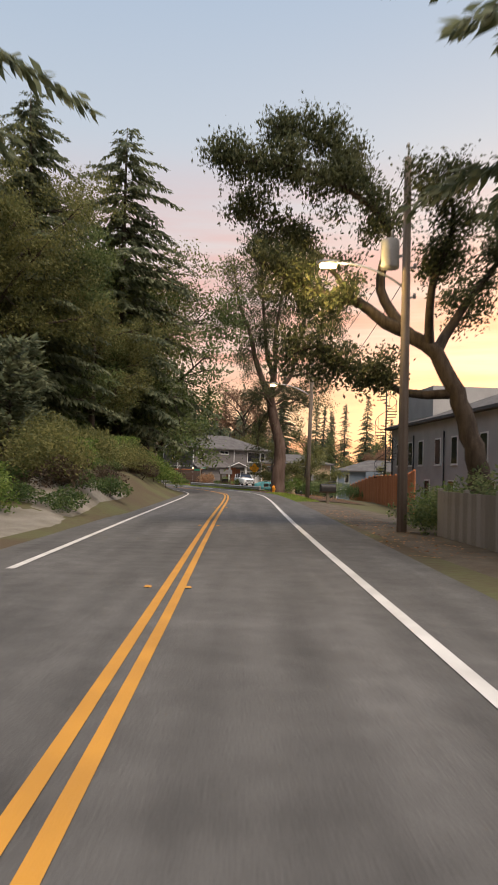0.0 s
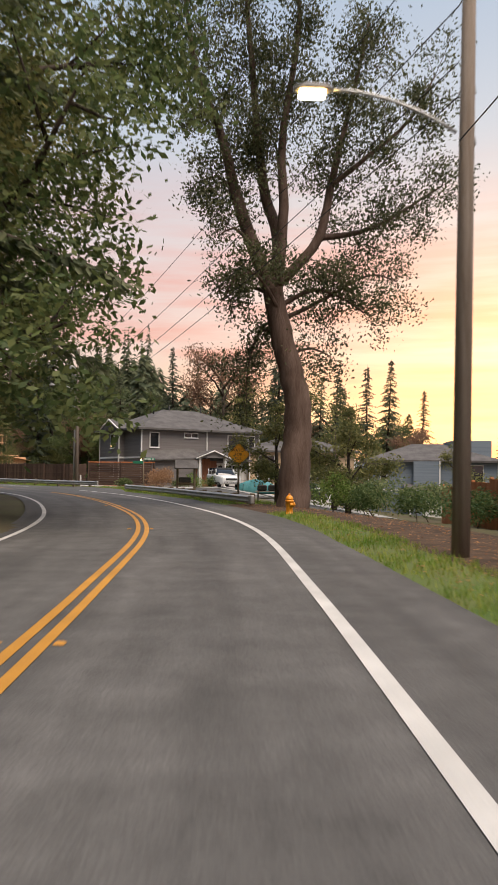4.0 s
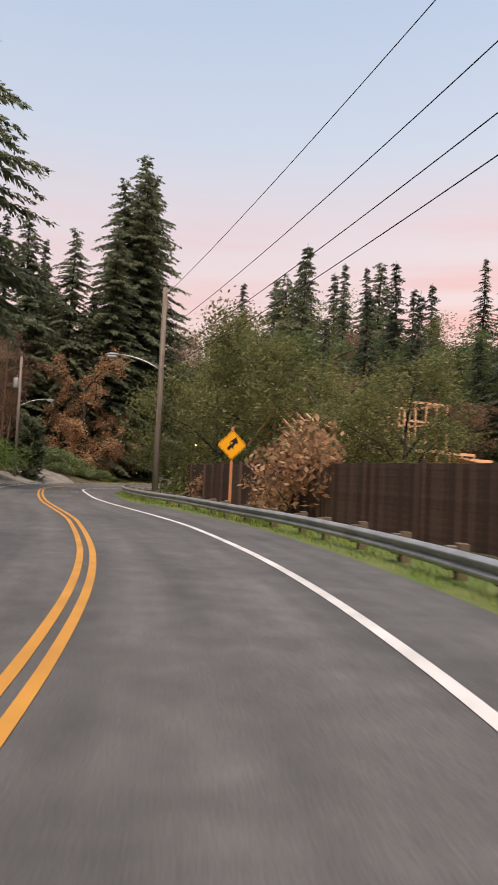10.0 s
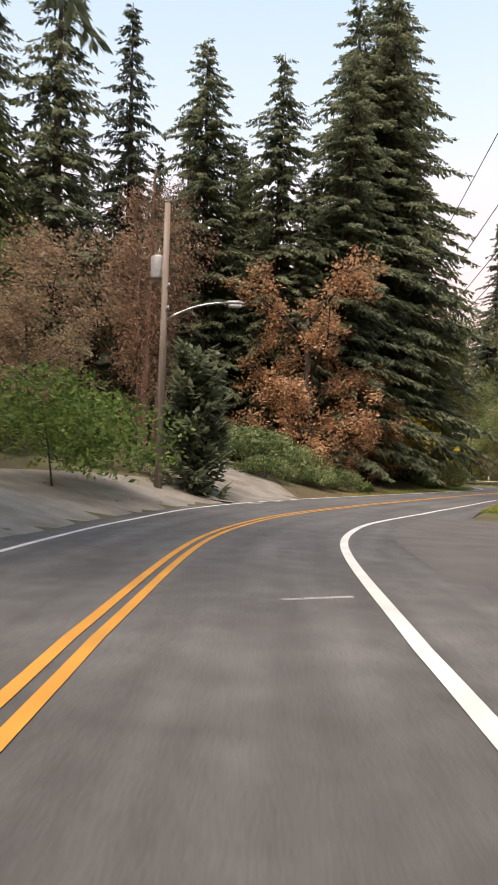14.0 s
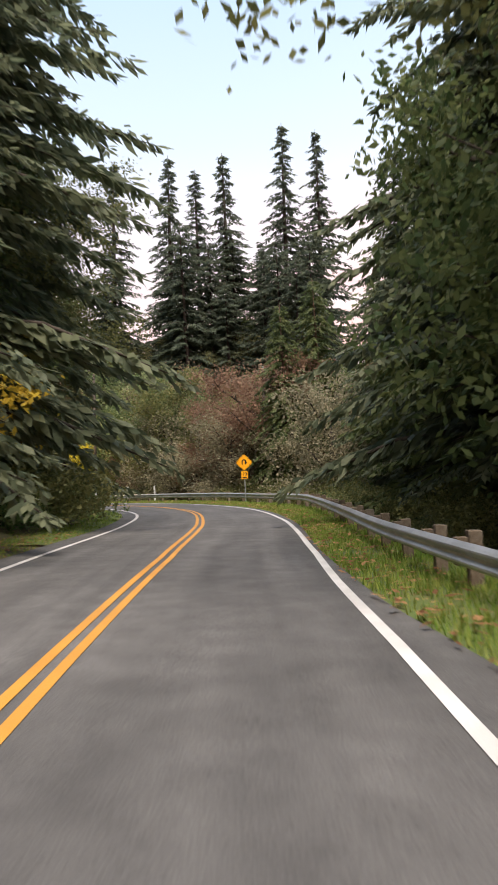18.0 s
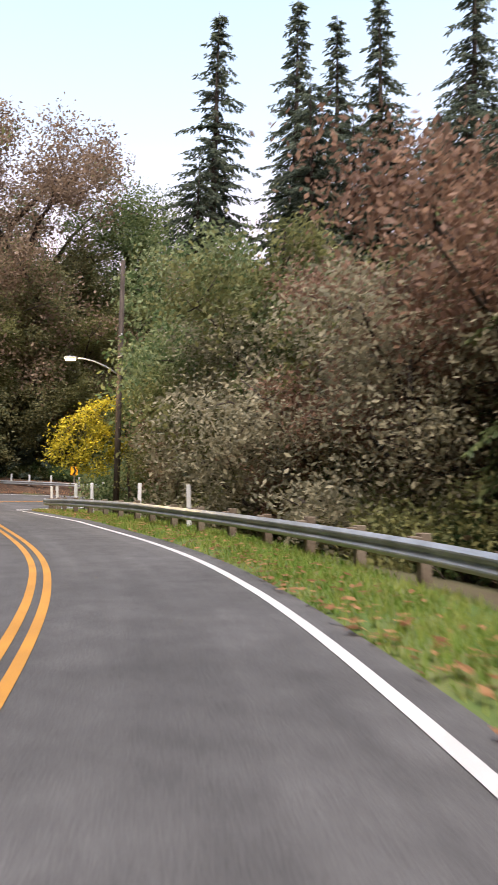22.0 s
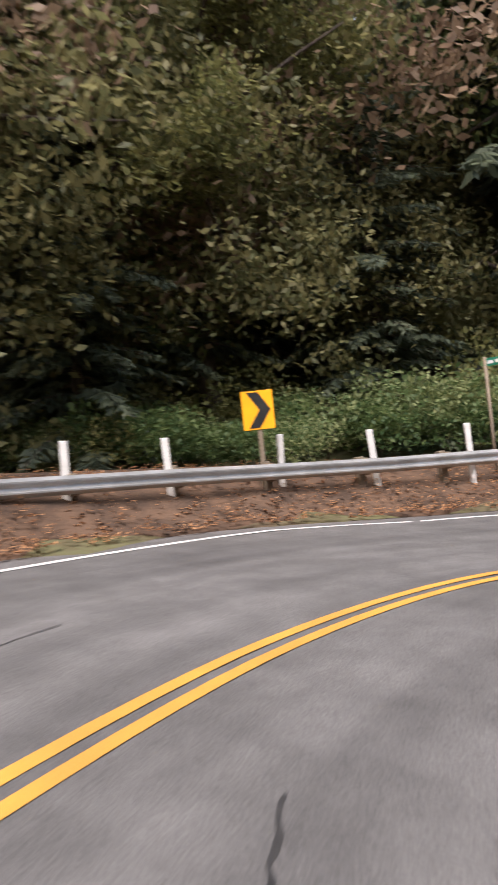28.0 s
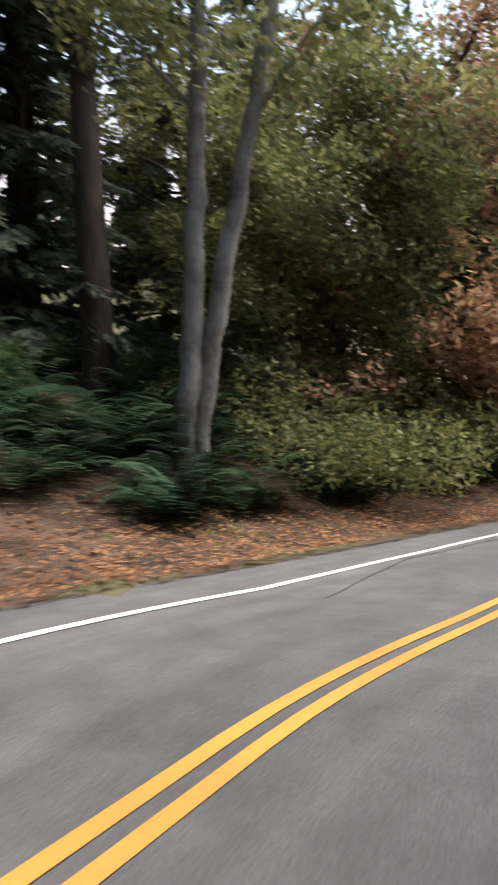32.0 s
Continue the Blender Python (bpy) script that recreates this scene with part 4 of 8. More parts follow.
def fern(seed):
    r = np.random.default_rng(seed)
    fe = thing("sword_fern", pose(0, 0, -300), "dark green sword fern with arching fronds", "fern", "ferns on the bank")
    tri = []
    for k in range(17):
        a, L, up = k * 0.37 + r.uniform(-0.2, 0.2), r.uniform(0.6, 1.05), r.uniform(0.5, 0.95)
        q = np.linspace(0.08, 1, 15)
        c = np.stack([np.cos(a) * L * q * 0.9, np.sin(a) * L * q * 0.9, L * (up * q * 1.7 - 0.85 * q ** 2.2)], 1)
        sd_ = np.array([-math.sin(a), math.cos(a), -0.15])
        w = (0.13 * np.sin(np.clip(q * 3.0, 0, 3.1)) + 0.02)[:, None]
        fw = np.array([math.cos(a), math.sin(a), 0.0]) * 0.035
        for sg in (-1, 1):
            tri.append(np.stack([c - fw * 0.7, c + sd_ * sg * w + fw, c + fw * 0.8], 1).reshape(-1, 3))
    part("fronds", poly_mesh("fronds", np.concatenate(tri), 3, L_FERN), None, fe)
    return fe


def plant(ob, x, y, turn=None, k=1.0, sink=0.1, first=[]):
    """A copy of a plant at a place on the ground."""
    z = gz(x, y) - sink
    t = rng.uniform(0, 360) if turn is None else turn
    return copy_thing(ob, pose(x, y, z, rng.normal(0, 1.2), rng.normal(0, 1.2), t) @ Matrix.Diagonal((k, k, k * rng.uniform(0.93, 1.07), 1)))


def on_road(s, d):
    return road(np.float64(s), np.float64(d))


FIRS = [conifer("fir_tree", 26, 4.8, 11, L_FIR, "tall dark green fir with drooping boughs", low=0.06), conifer("fir_tree", 31, 5.2, 12, L_FIRD, "very tall dark fir with ragged crown", low=0.16, ragged=0.4), conifer("fir_tree", 20, 4.2, 13, L_FIR, "dark green fir with boughs near to the ground", low=0.04)]
SPIRE = conifer("fir_tree", 24, 3.6, 14, L_FIRD, "slender dark fir with a thin pointed top", low=0.1, ragged=0.45, dens=0.8)
CEDAR = conifer("cedar_tree", 22, 5.2, 15, L_CEDAR, "broad western cedar with hanging olive-green sprays", bark=M_BARKR, low=0.05, droop=0.6, spread=0.65, dens=1.15)
HEMLOCK = conifer("hemlock_tree", 17, 5.6, 16, L_CEDAR, "wide hemlock with long boughs reaching over the verge", low=0.03, droop=0.3, spread=0.7, dens=1.1)
LEAFY = [broadleaf("maple_tree", 15, 5.0, 21, L_OLIVE, "leafy maple turning olive and yellow", n_leaf=15000, size=0.14), broadleaf("alder_tree", 17, 4.6, 22, L_GREEN, "leafy green alder with dark limbs", n_leaf=15000, size=0.14), broadleaf("maple_tree", 12, 4.2, 23, L_RUST, "maple with rusty brown autumn leaves", n_leaf=13000, size=0.14)]
ORANGE = broadleaf("maple_tree", 11, 4.4, 24, L_ORNG, "maple with orange autumn leaves", n_leaf=7000, size=0.19)
YELLOW = broadleaf("maple_tree", 9, 3.8, 25, L_YELL, "maple with bright yellow autumn leaves", n_leaf=5200, size=0.19)
RUSTY = broadleaf("maple_tree", 17, 5.4, 26, L_RUST, "tall maple with sparse rusty leaves", n_leaf=12000, size=0.15, gaps=0.7)
BUSH = [shrub("shrub", 2.6, 1.9, 31, L_SHRUB, "rounded dark green shrub"), shrub("shrub", 3.4, 2.4, 32, L_IVY, "shrub overgrown with ivy", 2000), shrub("shrub", 2.2, 1.3, 33, L_GREEN, "low spreading green shrub", 1100)]
BRAMBLE = shrub("bramble", 4.2, 3.0, 34, L_OLIVE, "tangled olive-brown bramble thicket", 2600, 0.075)
DRYBUSH = shrub("shrub", 3.6, 3.4, 35, L_RUST, "tall shrub with dry brownish leaves", 2200, 0.08)
FERN = [fern(41), fern(42)]


# ---- woods ----
def clear_of(x, y):
    """Keeps woods off the houses, side street and yards."""
    if -22 < x < 45 and 60 < y < 146:
        return False
    if -44 < x < -14 and 118 < y < 158:
        return False
    if -1 < x < 25 and 15 < y < 138:
        return False
    if -86 < x < -52 and 136 < y < 166:
        return False
    return True


def wood(s0, s1, d0, d1, n, kinds, k=(0.75, 1.2), apart=2.4, taken=[(-39, 148), (-79.38, 180.47), (-79.91, 192.23)]):
    """Trees strewn over a strip beside the road."""
    for _ in range(n * 3):
        if n <= 0:
            break
        s, d = rng.uniform(s0, s1), rng.uniform(d0, d1)
        x, y, _z = on_road(s, d)
        ss, dd = nearest(x, y)
        if abs(dd[0]) < min(abs(d0), abs(d1)) - 0.3 or not clear_of(x, y) or any((x - a) ** 2 + (y - b2) ** 2 < apart ** 2 for a, b2 in taken):
            continue
        taken.append((x, y))
        n -= 1
        plant(kinds[rng.integers(len(kinds))], x, y, k=rng.uniform(*k), sink=0.2)


# left of the first straight
wood(46, 92, 12, 34, 26, [FIRS[0], FIRS[1], LEAFY[0], LEAFY[1], CEDAR])
wood(-20, 44, 20, 45, 20, [FIRS[0], FIRS[1], LEAFY[1], RUSTY])
# beyond the grey house and the new frame
wood(104, 150, -80, -36, 70, [*FIRS, SPIRE, RUSTY, LEAFY[1], LEAFY[0], LEAFY[1], CEDAR], (0.45, 0.72))
wood(148, 178, -50, -18, 34, [*FIRS, SPIRE, LEAFY[0], RUSTY], (0.5, 0.75))
# left of the bend and above the drive
wood(90, 150, 11, 40, 40, [*FIRS, CEDAR, LEAFY[1]])
wood(156, 178, 16, 45, 22, [*FIRS, CEDAR, SPIRE])
wood(186, 254, 10.0, 23, 50, [*FIRS, CEDAR, HEMLOCK, LEAFY[0], LEAFY[1], RUSTY], (0.6, 1.0))
wood(178, 254, 22, 46, 26, [*FIRS, CEDAR, RUSTY])
wood(174, 222, -24, -11.5, 30, [*FIRS, CEDAR, HEMLOCK, FIRS[2]], (0.7, 1.1))
wood(176, 236, -46, -20, 34, [*FIRS, SPIRE, RUSTY])
wood(225, 256, -26, -9, 30, [RUSTY, LEAFY[2], LEAFY[0], LEAFY[1], CEDAR], (0.55, 0.9))
# round the hairpin
wood(250, 264, 9, 36, 24, [LEAFY[0], LEAFY[1], RUSTY, FIRS[0]], (0.7, 1.2))
wood(262, 292, 14.5, 26, 34, [FIRS[2], LEAFY[1], FIRS[0], HEMLOCK, CEDAR], (0.8, 1.2))
wood(262, 292, 26, 50, 16, [LEAFY[1], RUSTY, *FIRS, CEDAR])
wood(292, 322, 15, 40, 7, [LEAFY[1], LEAFY[0], FIRS[1], FIRS[0], CEDAR])
# undergrowth at the edges
UNDER = [*BUSH, BRAMBLE]
wood(178, 252, 4.8, 8.0, 34, [*UNDER, FERN[0]], (0.6, 1.1), 1.2)
wood(174, 222, -9.4, -6.9, 26, UNDER, (0.5, 0.9), 1.2)
wood(214, 246, -11.5, -8.4, 36, [BRAMBLE, BUSH[1], BRAMBLE, BUSH[0]], (0.7, 1.25), 1.2)
wood(248, 264, 5.5, 11, 26, UNDER, (0.6, 1.1), 1.2)
wood(264, 286, 10.5, 15, 46, [*UNDER, FERN[1]], (0.7, 1.3), 1.1)
wood(290, 318, 8, 15, 50, [*FERN, FERN[0], FERN[1], BUSH[0], BUSH[2]], (0.9, 1.5), 0.8)
wood(284, 296, 10, 16, 14, [BUSH[0], FERN[0], FERN[1]], (0.7, 1.1), 1.1)
wood(100, 150, 6, 11, 22, UNDER, (0.6, 1.1), 1.2)
wood(110, 150, -11, -7.5, 12, UNDER, (0.5, 0.8), 1.2)
# far woods on the hills, too many to count
r_ = np.random.default_rng(77)
far_q = []
for _ in range(520):
    a, q = r_.uniform(-2.0, 2.4), r_.uniform(150, 330)
    fx, fy = -60 + math.sin(a) * q, 130 + math.cos(a) * q
    s_, d_ = nearest(fx, fy)
    if abs(d_[0]) < 46 or (fy > 80 and -0.02 < (fx + 4) / (fy - 40) < 0.32 and fx > -8):
        continue
    fz, fh, fr = gz(fx, fy) - 0.5, r_.uniform(17, 30), r_.uniform(3.0, 4.6)
    lv = np.linspace(0.08, 0.98, 22)
    for f in lv:
        m_ = 7
        aa = r_.uniform(0, 6.28, m_)
        L = (fr * (1 - f) ** 0.8 + 0.3) * r_.uniform(0.6, 1.15, m_)
        c_ = np.stack([fx + np.cos(aa) * L * 0.5, fy + np.sin(aa) * L * 0.5, np.full(m_, fz + f * fh) - 0.15 * L], 1)
        u_ = np.stack([np.cos(aa) * L * 0.55, np.sin(aa) * L * 0.55, -0.28 * L], 1)
        v_ = np.stack([-np.sin(aa), np.cos(aa), 0 * aa], 1) * (0.35 * L + 0.15)[:, None]
        far_q.append(diamonds(c_, u_, v_))
tagged(new("far_woods", poly_mesh("far_woods", np.concatenate(far_q), 4, L_FIRD)), "distant dark conifer woods on the slopes", "woods", kind="stuff")

# wooded slope close behind the houses, too many to count
near_q = []
for _ in range(430):
    fx, fy = r_.uniform(-105, 60), r_.uniform(172, 262)
    if (fx + 60) * 0.55 + (fy - 172) < 0 or abs(nearest(fx, fy)[1][0]) < 40 or fx > -2 + 0.1 * (fy - 172):
        continue
    fz, fh, fr = gz(fx, fy) - 0.5, r_.uniform(17, 27), r_.uniform(2.6, 4.4)
    dome = _ % 5 < 3
    fh *= 0.74 if dome else 0.9
    fr *= 1.35 if dome else r_.uniform(0.9, 1.3)
    for f in np.linspace(0.1, 0.985, 34):
        m_ = 12
        aa = r_.uniform(0, 6.28, m_)
        L = (fr * (math.sqrt(1 - f * f) if dome else (1 - f) ** 0.85) + 0.25) * r_.uniform(0.4, 1.25, m_)
        c_ = np.stack([fx + np.cos(aa) * L * 0.5, fy + np.sin(aa) * L * 0.5, fz + f * fh - 0.2 * L + r_.normal(0, 0.3, m_)], 1)
        u_ = np.stack([np.cos(aa) * L * 0.5, np.sin(aa) * L * 0.5, -0.3 * L], 1)
        v_ = np.stack([-np.sin(aa), np.cos(aa), 0 * aa], 1) * (0.16 * L + 0.14)[:, None]
        near_q.append(diamonds(c_, u_, v_))
tagged(new("wooded_slope", poly_mesh("wooded_slope", np.concatenate(near_q), 4, L_FIR)), "dark green conifer wood behind the houses", "woods", kind="stuff")
# sound and far shore beyond the yards; the shore's pale blue is painted haze
tagged(new("water", mesh_of("water", [(-60, 420, -13.2), (900, 420, -13.2), (2600, 3300, -13.2), (-300, 3300, -13.2)], [(0, 1, 2, 3)], M_WATER)), "pale water of the sound beyond the houses", "water", kind="structure")
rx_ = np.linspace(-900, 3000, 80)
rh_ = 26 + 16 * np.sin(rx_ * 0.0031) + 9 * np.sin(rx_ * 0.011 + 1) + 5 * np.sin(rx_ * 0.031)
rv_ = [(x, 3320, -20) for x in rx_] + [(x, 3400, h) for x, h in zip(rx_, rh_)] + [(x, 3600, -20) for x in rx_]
tagged(new("far_shore", mesh_of("far_shore", rv_, [(k + o, k + o + 1, k + o + 81, k + o + 80) for o in (0, 80) for k in range(79)], M_RIDGE)), "low shore across the water, distance haze painted in pale blue", "hills", kind="structure")


# ---- signs ----
def post_of(h, parent, material=M_POST, w=0.10, label=""):
    part("post", bx(-w / 2, w / 2, 0.02, 0.02 + w, -0.5, h, 0.01), material, parent, label)


def diamond_plate(parent, cz, side, material=M_SIGNY):
    r = side / math.sqrt(2)
    k = 0.045
    outline = [(-k, cz - r + k), (k, cz - r + k), (r - k, cz - k), (r - k, cz + k), (k, cz + r - k), (-k, cz + r - k), (-r + k, cz + k), (-r + k, cz - k)]
    plate = part("plate", mesh_of("plate", *prism(outline, 0.006), material), None, parent)
    q = r - 0.05
    rim = []
    for a, b2 in (((0, -q), (q, 0)), ((q, 0), (0, q)), ((0, q), (-q, 0)), ((-q, 0), (0, -q))):
        rim.append(([(a[0], -0.005, cz + a[1]), (b2[0], -0.005, cz + b2[1])], [0.008, 0.008]))
    part("border", tubes("border", rim, M_BLACK, 4), None, plate, "thin black border line")
    return plate


def flat_shape(name, outline, parent, material=M_BLACK, label="", y=-0.006):
    v, f = prism(outline, 0.003)
    part(name, mesh_of(name, [(a, b2 + y, c) for a, b2, c in v], f, material), None, parent, label)


def thick_line(pts, w):
    """The outline of a stroke of width w along points in x and z."""
    p = np.array(pts, float)
    t = np.gradient(p, axis=0)
    t /= np.linalg.norm(t, axis=1)[:, None]
    n = np.stack([-t[:, 1], t[:, 0]], 1) * w / 2
    return [tuple(q) for q in np.r_[p + n, (p - n)[::-1]]]


def facing(x, y, turn, z=None):
    return pose(x, y, gz(x, y) if z is None else z, 0, 0, turn)


def turn_to(x, y, ex, ey):
    """The turn of a sign at x, y whose face, local -y, looks at ex, ey."""
    return math.degrees(math.atan2(ex - x, -(ey - y))) % 360


ice = thing("ice_warning_sign", facing(-3.2, 91.8, turn_to(-3.2, 91.8, -4.2, 60)), "yellow diamond warning sign on a dark wooden post", "road sign")
post_of(2.6, ice, M_POST)
p_ = diamond_plate(ice, 2.22, 0.76)
for k, w_ in enumerate(("WATCH", "FOR", "ICE")):
    wording(w_, 0.19, M_BLACK, p_, pose(0, -0.006, 2.22 + 0.19 - 0.19 * k, 90, 0, 0), "black lettering")

cur = thing("curve_warning_sign", facing(-33.9, 135.3, turn_to(-33.9, 135.3, -22, 117)), "yellow diamond curve sign with black arrow on a reddish wooden post", "road sign")
post_of(3.15, cur, M_FENCEO)
p_ = diamond_plate(cur, 2.5, 0.76)
body = [(-0.12, -0.17), (-0.11, -0.10), (-0.05, -0.05), (0.02, -0.01), (0.055, 0.05), (0.075, 0.10)]
flat_shape("arrow", [(x, z + 2.5) for x, z in thick_line(body, 0.105)], p_)
flat_shape("arrow_head", [(-0.08, 2.62), (0.22, 2.54), (0.15, 2.80)], p_)
flat_shape("side_road_bar", [(x, z + 2.5) for x, z in thick_line([(-0.09, 0.09), (0.05, -0.13)], 0.035)], p_)

ut = thing("hairpin_warning_sign", facing(-84.58, 215.09, turn_to(-84.58, 215.09, -78.18, 189.99)), "yellow diamond hairpin sign above a small speed plate", "road sign")
part("post", bx(-0.03, 0.03, 0.01, 0.06, -0.5, 2.9, 0.005), M_GALV, ut)
p_ = diamond_plate(ut, 2.5, 0.76)
arc = [(-0.11, -0.12), (-0.11, 0.04)] + [(0.11 * math.cos(a), 0.04 + 0.12 * math.sin(a)) for a in np.linspace(2.9, 0.25, 9)] + [(0.115, 0.0)]
flat_shape("arrow", [(x, z + 2.5) for x, z in thick_line(arc, 0.07)], p_)
flat_shape("arrow_head", [(0.03, 2.49), (0.20, 2.51), (0.10, 2.37)], p_)
sp = part("speed_plate", bx(-0.2, 0.2, -0.004, 0.004, 1.50, 1.98, 0.003), M_SIGNY, ut, "small square yellow speed plate")
wording("10", 0.30, M_BLACK, sp, pose(0, -0.008, 1.80, 90, 0, 0))
flat_shape("word_bar", [(-0.13, 1.56), (0.13, 1.56), (0.13, 1.62), (-0.13, 1.62)], sp)


def chevron(x, y, z, turn, cz, label):
    c = thing("chevron_sign", pose(x, y, z, 0, 0, turn), label, "road sign", "chevrons round the bend")
    part("post", bx(-0.045, 0.045, 0.01, 0.10, -0.6, cz + 0.3, 0.008), M_POST, c)
    p = part("plate", bx(-0.305, 0.305, -0.004, 0.004, cz - 0.38, cz + 0.38, 0.003), M_SIGNY, c)
    o = [(-0.20, 0.35), (0.02, 0.35), (0.25, 0.0), (0.02, -0.35), (-0.20, -0.35), (0.03, 0.0)]
    flat_shape("chevron_mark", [(a, b2 + cz) for a, b2 in o], p)
    return c


chevron(-132.02, 246.40, 0.75, turn_to(-132.02, 246.40, -113.09, 232.71), 1.75, "yellow chevron sign pointing along the bend, behind the rail")
chevron(-128.98, 256.29, 0.30, turn_to(-128.98, 256.29, -119.53, 237.56), 1.68, "yellow chevron sign pointing along the bend, on a wooden post")
chevron(-122.85, 263.08, 0.02, turn_to(-122.85, 263.08, -124.72, 248.30), 1.5, "yellow chevron sign, worn, turned a little aside")

# white marker posts
mk_me = bpy.data.meshes.new("marker")
bm = bx(-0.055, 0.055, -0.05, 0.05, -0.4, 1.28, 0.012)
bm.to_mesh(mk_me)
bm.free()
for x, y, z, tall in ((-131.03, 251.01, 0.42, 1.0), (-130.53, 252.56, 0.36, 1.0), (-129.89, 254.50, 0.30, 1.0), (-127.56, 258.54, 0.14, 1.0), (-126.03, 260.26, 0.08, 1.0), (-123.04, 263.20, 0.02, 0.85),
                      (-114.52, 238.94, -0.30, 0.95), (-111.52, 236.34, -0.2, 0.95), (-108.45, 234.34, -0.15, 1.0), (-104.97, 231.58, -0.05, 1.0), (-99.85, 228.21, 0.0, 1.0), (-96.12, 225.83, 0.0, 1.0), (-16.0, 120.3, 0.0, 0.8)):
    mk = thing("marker_post", pose(x, y, z, rng.normal(0, 2), rng.normal(0, 2), rng.uniform(0, 90)) @ Matrix.Diagonal((1.15, 1.15, tall, 1)), "white plastic marker post behind the guard rail", "marker post", "white marker posts")
    part("shaft", mk_me, M_POSTW, mk)
for x, y, z in ((-124.50, 261.98, 0.04), (-120.98, 265.16, 0.0), (-119.54, 266.19, 0.0), (-117.11, 267.80, -0.1), (-128.89, 256.79, 0.2)):
    mk = thing("wooden_post", pose(x, y, z, rng.normal(0, 3), rng.normal(0, 3), rng.uniform(0, 90)), "short grey weathered wooden post by the rail", "post", "grey posts behind the rail")
    part("shaft", mk_me, M_FENCEG, mk)


def street_name(x, y, h, turns, label, plates=1):
    st = thing("street_name_sign", pose(x, y, gz(x, y)), label, "road sign")
    part("post", tubes("post", [([(0, 0, -0.5), (0, 0, h)], [0.04, 0.04])], M_POST, 8), None, st)
    for k, tn in enumerate(turns):
        b_ = part("blade", bx(-0.02, 0.78, -0.004, 0.004, h - 0.22 - 0.24 * k, h - 0.04 - 0.24 * k, 0.003), M_GREEN, st, "green street name blade", pose(0, 0, 0, 0, 0, tn))
        for a, w in ((0.06, 0.14), (0.25, 0.26), (0.58, 0.14)):
            flat_shape("word_bar", [(a, h - 0.17 - 0.24 * k), (a + w, h - 0.17 - 0.24 * k), (a + w, h - 0.09 - 0.24 * k), (a, h - 0.09 - 0.24 * k)], b_, M_POSTW, y=-0.0065)
    return st


street_name(-9.6, 110.0, 2.35, (10, 175), "two green street name blades on a thin brown post")
street_name(-125.78, 261.43, 2.75, (-15,), "green street name blade on a wooden post among bushes")


# ---- hydrants, mailboxes ----
def hydrant(x, y, z, turn, k=1.0):
    h = thing("fire_hydrant", pose(x, y, z, 0, 0, turn) @ Matrix.Diagonal((k, k, k, 1)), "yellow-orange fire hydrant on the verge", "fire hydrant", "fire hydrants")
    v, f = lathe([(0.17, -0.2), (0.17, 0.03), (0.125, 0.06), (0.115, 0.1), (0.115, 0.42), (0.15, 0.44), (0.15, 0.48), (0.12, 0.5)], 16)
    part("barrel", mesh_of("barrel", v, f, M_HYD, True), None, h)
    v, f = lathe([(0.135, 0.5), (0.13, 0.55), (0.10, 0.61), (0.05, 0.65), (0.035, 0.66)], 16)
    part("bonnet", mesh_of("bonnet", v, f, M_HYD, True), None, h)
    part("operating_nut", bx(-0.028, 0.028, -0.028, 0.028, 0.65, 0.71, 0.006), M_HYD, h)
    for a in (0, 90, 180):
        v, f = lathe([(0.06, 0.09), (0.06, 0.15), (0.072, 0.155), (0.072, 0.19), (0.03, 0.20), (0.025, 0.22)], 12)
        part("nozzle_cap", mesh_of("nozzle_cap", v, f, M_HYD, True), None, h, "", pose(0, 0, 0.34, 90, 0, a))
    return h


hydrant(-1.7, 81.7, gz(-1.7, 81.7), 20)
HYD2 = (-106.27, 262.69)
hydrant(*HYD2, -1.2, 200, 0.95)


def mailbox(x, y, z, turn, label, post_h=0.85):
    m = thing("mailbox", pose(x, y, z, 0, 0, turn), label, "mailbox")
    part("post", bx(-0.05, 0.05, -0.05, 0.05, -0.5, post_h, 0.008), M_POST, m)
    part("arm", bx(-0.09, 0.09, -0.28, 0.28, post_h - 0.05, post_h, 0.008), M_POST, m)
    o = [(-0.13, 0.0), (0.13, 0.0)] + [(0.13 * math.cos(a), 0.12 + 0.13 * math.sin(a)) for a in np.linspace(0, math.pi, 9)]
    v, f = prism(o, 0.5)
    bxm = part("box", mesh_of("box", [(a, b2, c + post_h) for a, b2, c in v], f, M_MBOX), None, m)
    part("door", mesh_of("door", [(a * 1.03, b2 * 0.03 - 0.258, c + post_h) for a, b2, c in v], f, M_MBOX), None, bxm)
    part("flag", bx(0.135, 0.143, -0.1, -0.07, post_h + 0.06, post_h + 0.26), M_TAIL, bxm)
    return m


big_box = mailbox(0.4, 60.0, gz(0.4, 60.0), 100, "large black mailbox on a short wooden post in the grass", 0.42)
big_box.matrix_basis = big_box.matrix_basis @ Matrix.Diagonal((1.7, 1.7, 1.7, 1))
for k in range(5):
    q = on_road(152.2 + 0.55 * k, -7.0 - 0.35 * k)
    mailbox(q[0], q[1], gz(q[0], q[1]), along(152) + 95, "dark mailbox in a row at the end of the rail", 0.8)

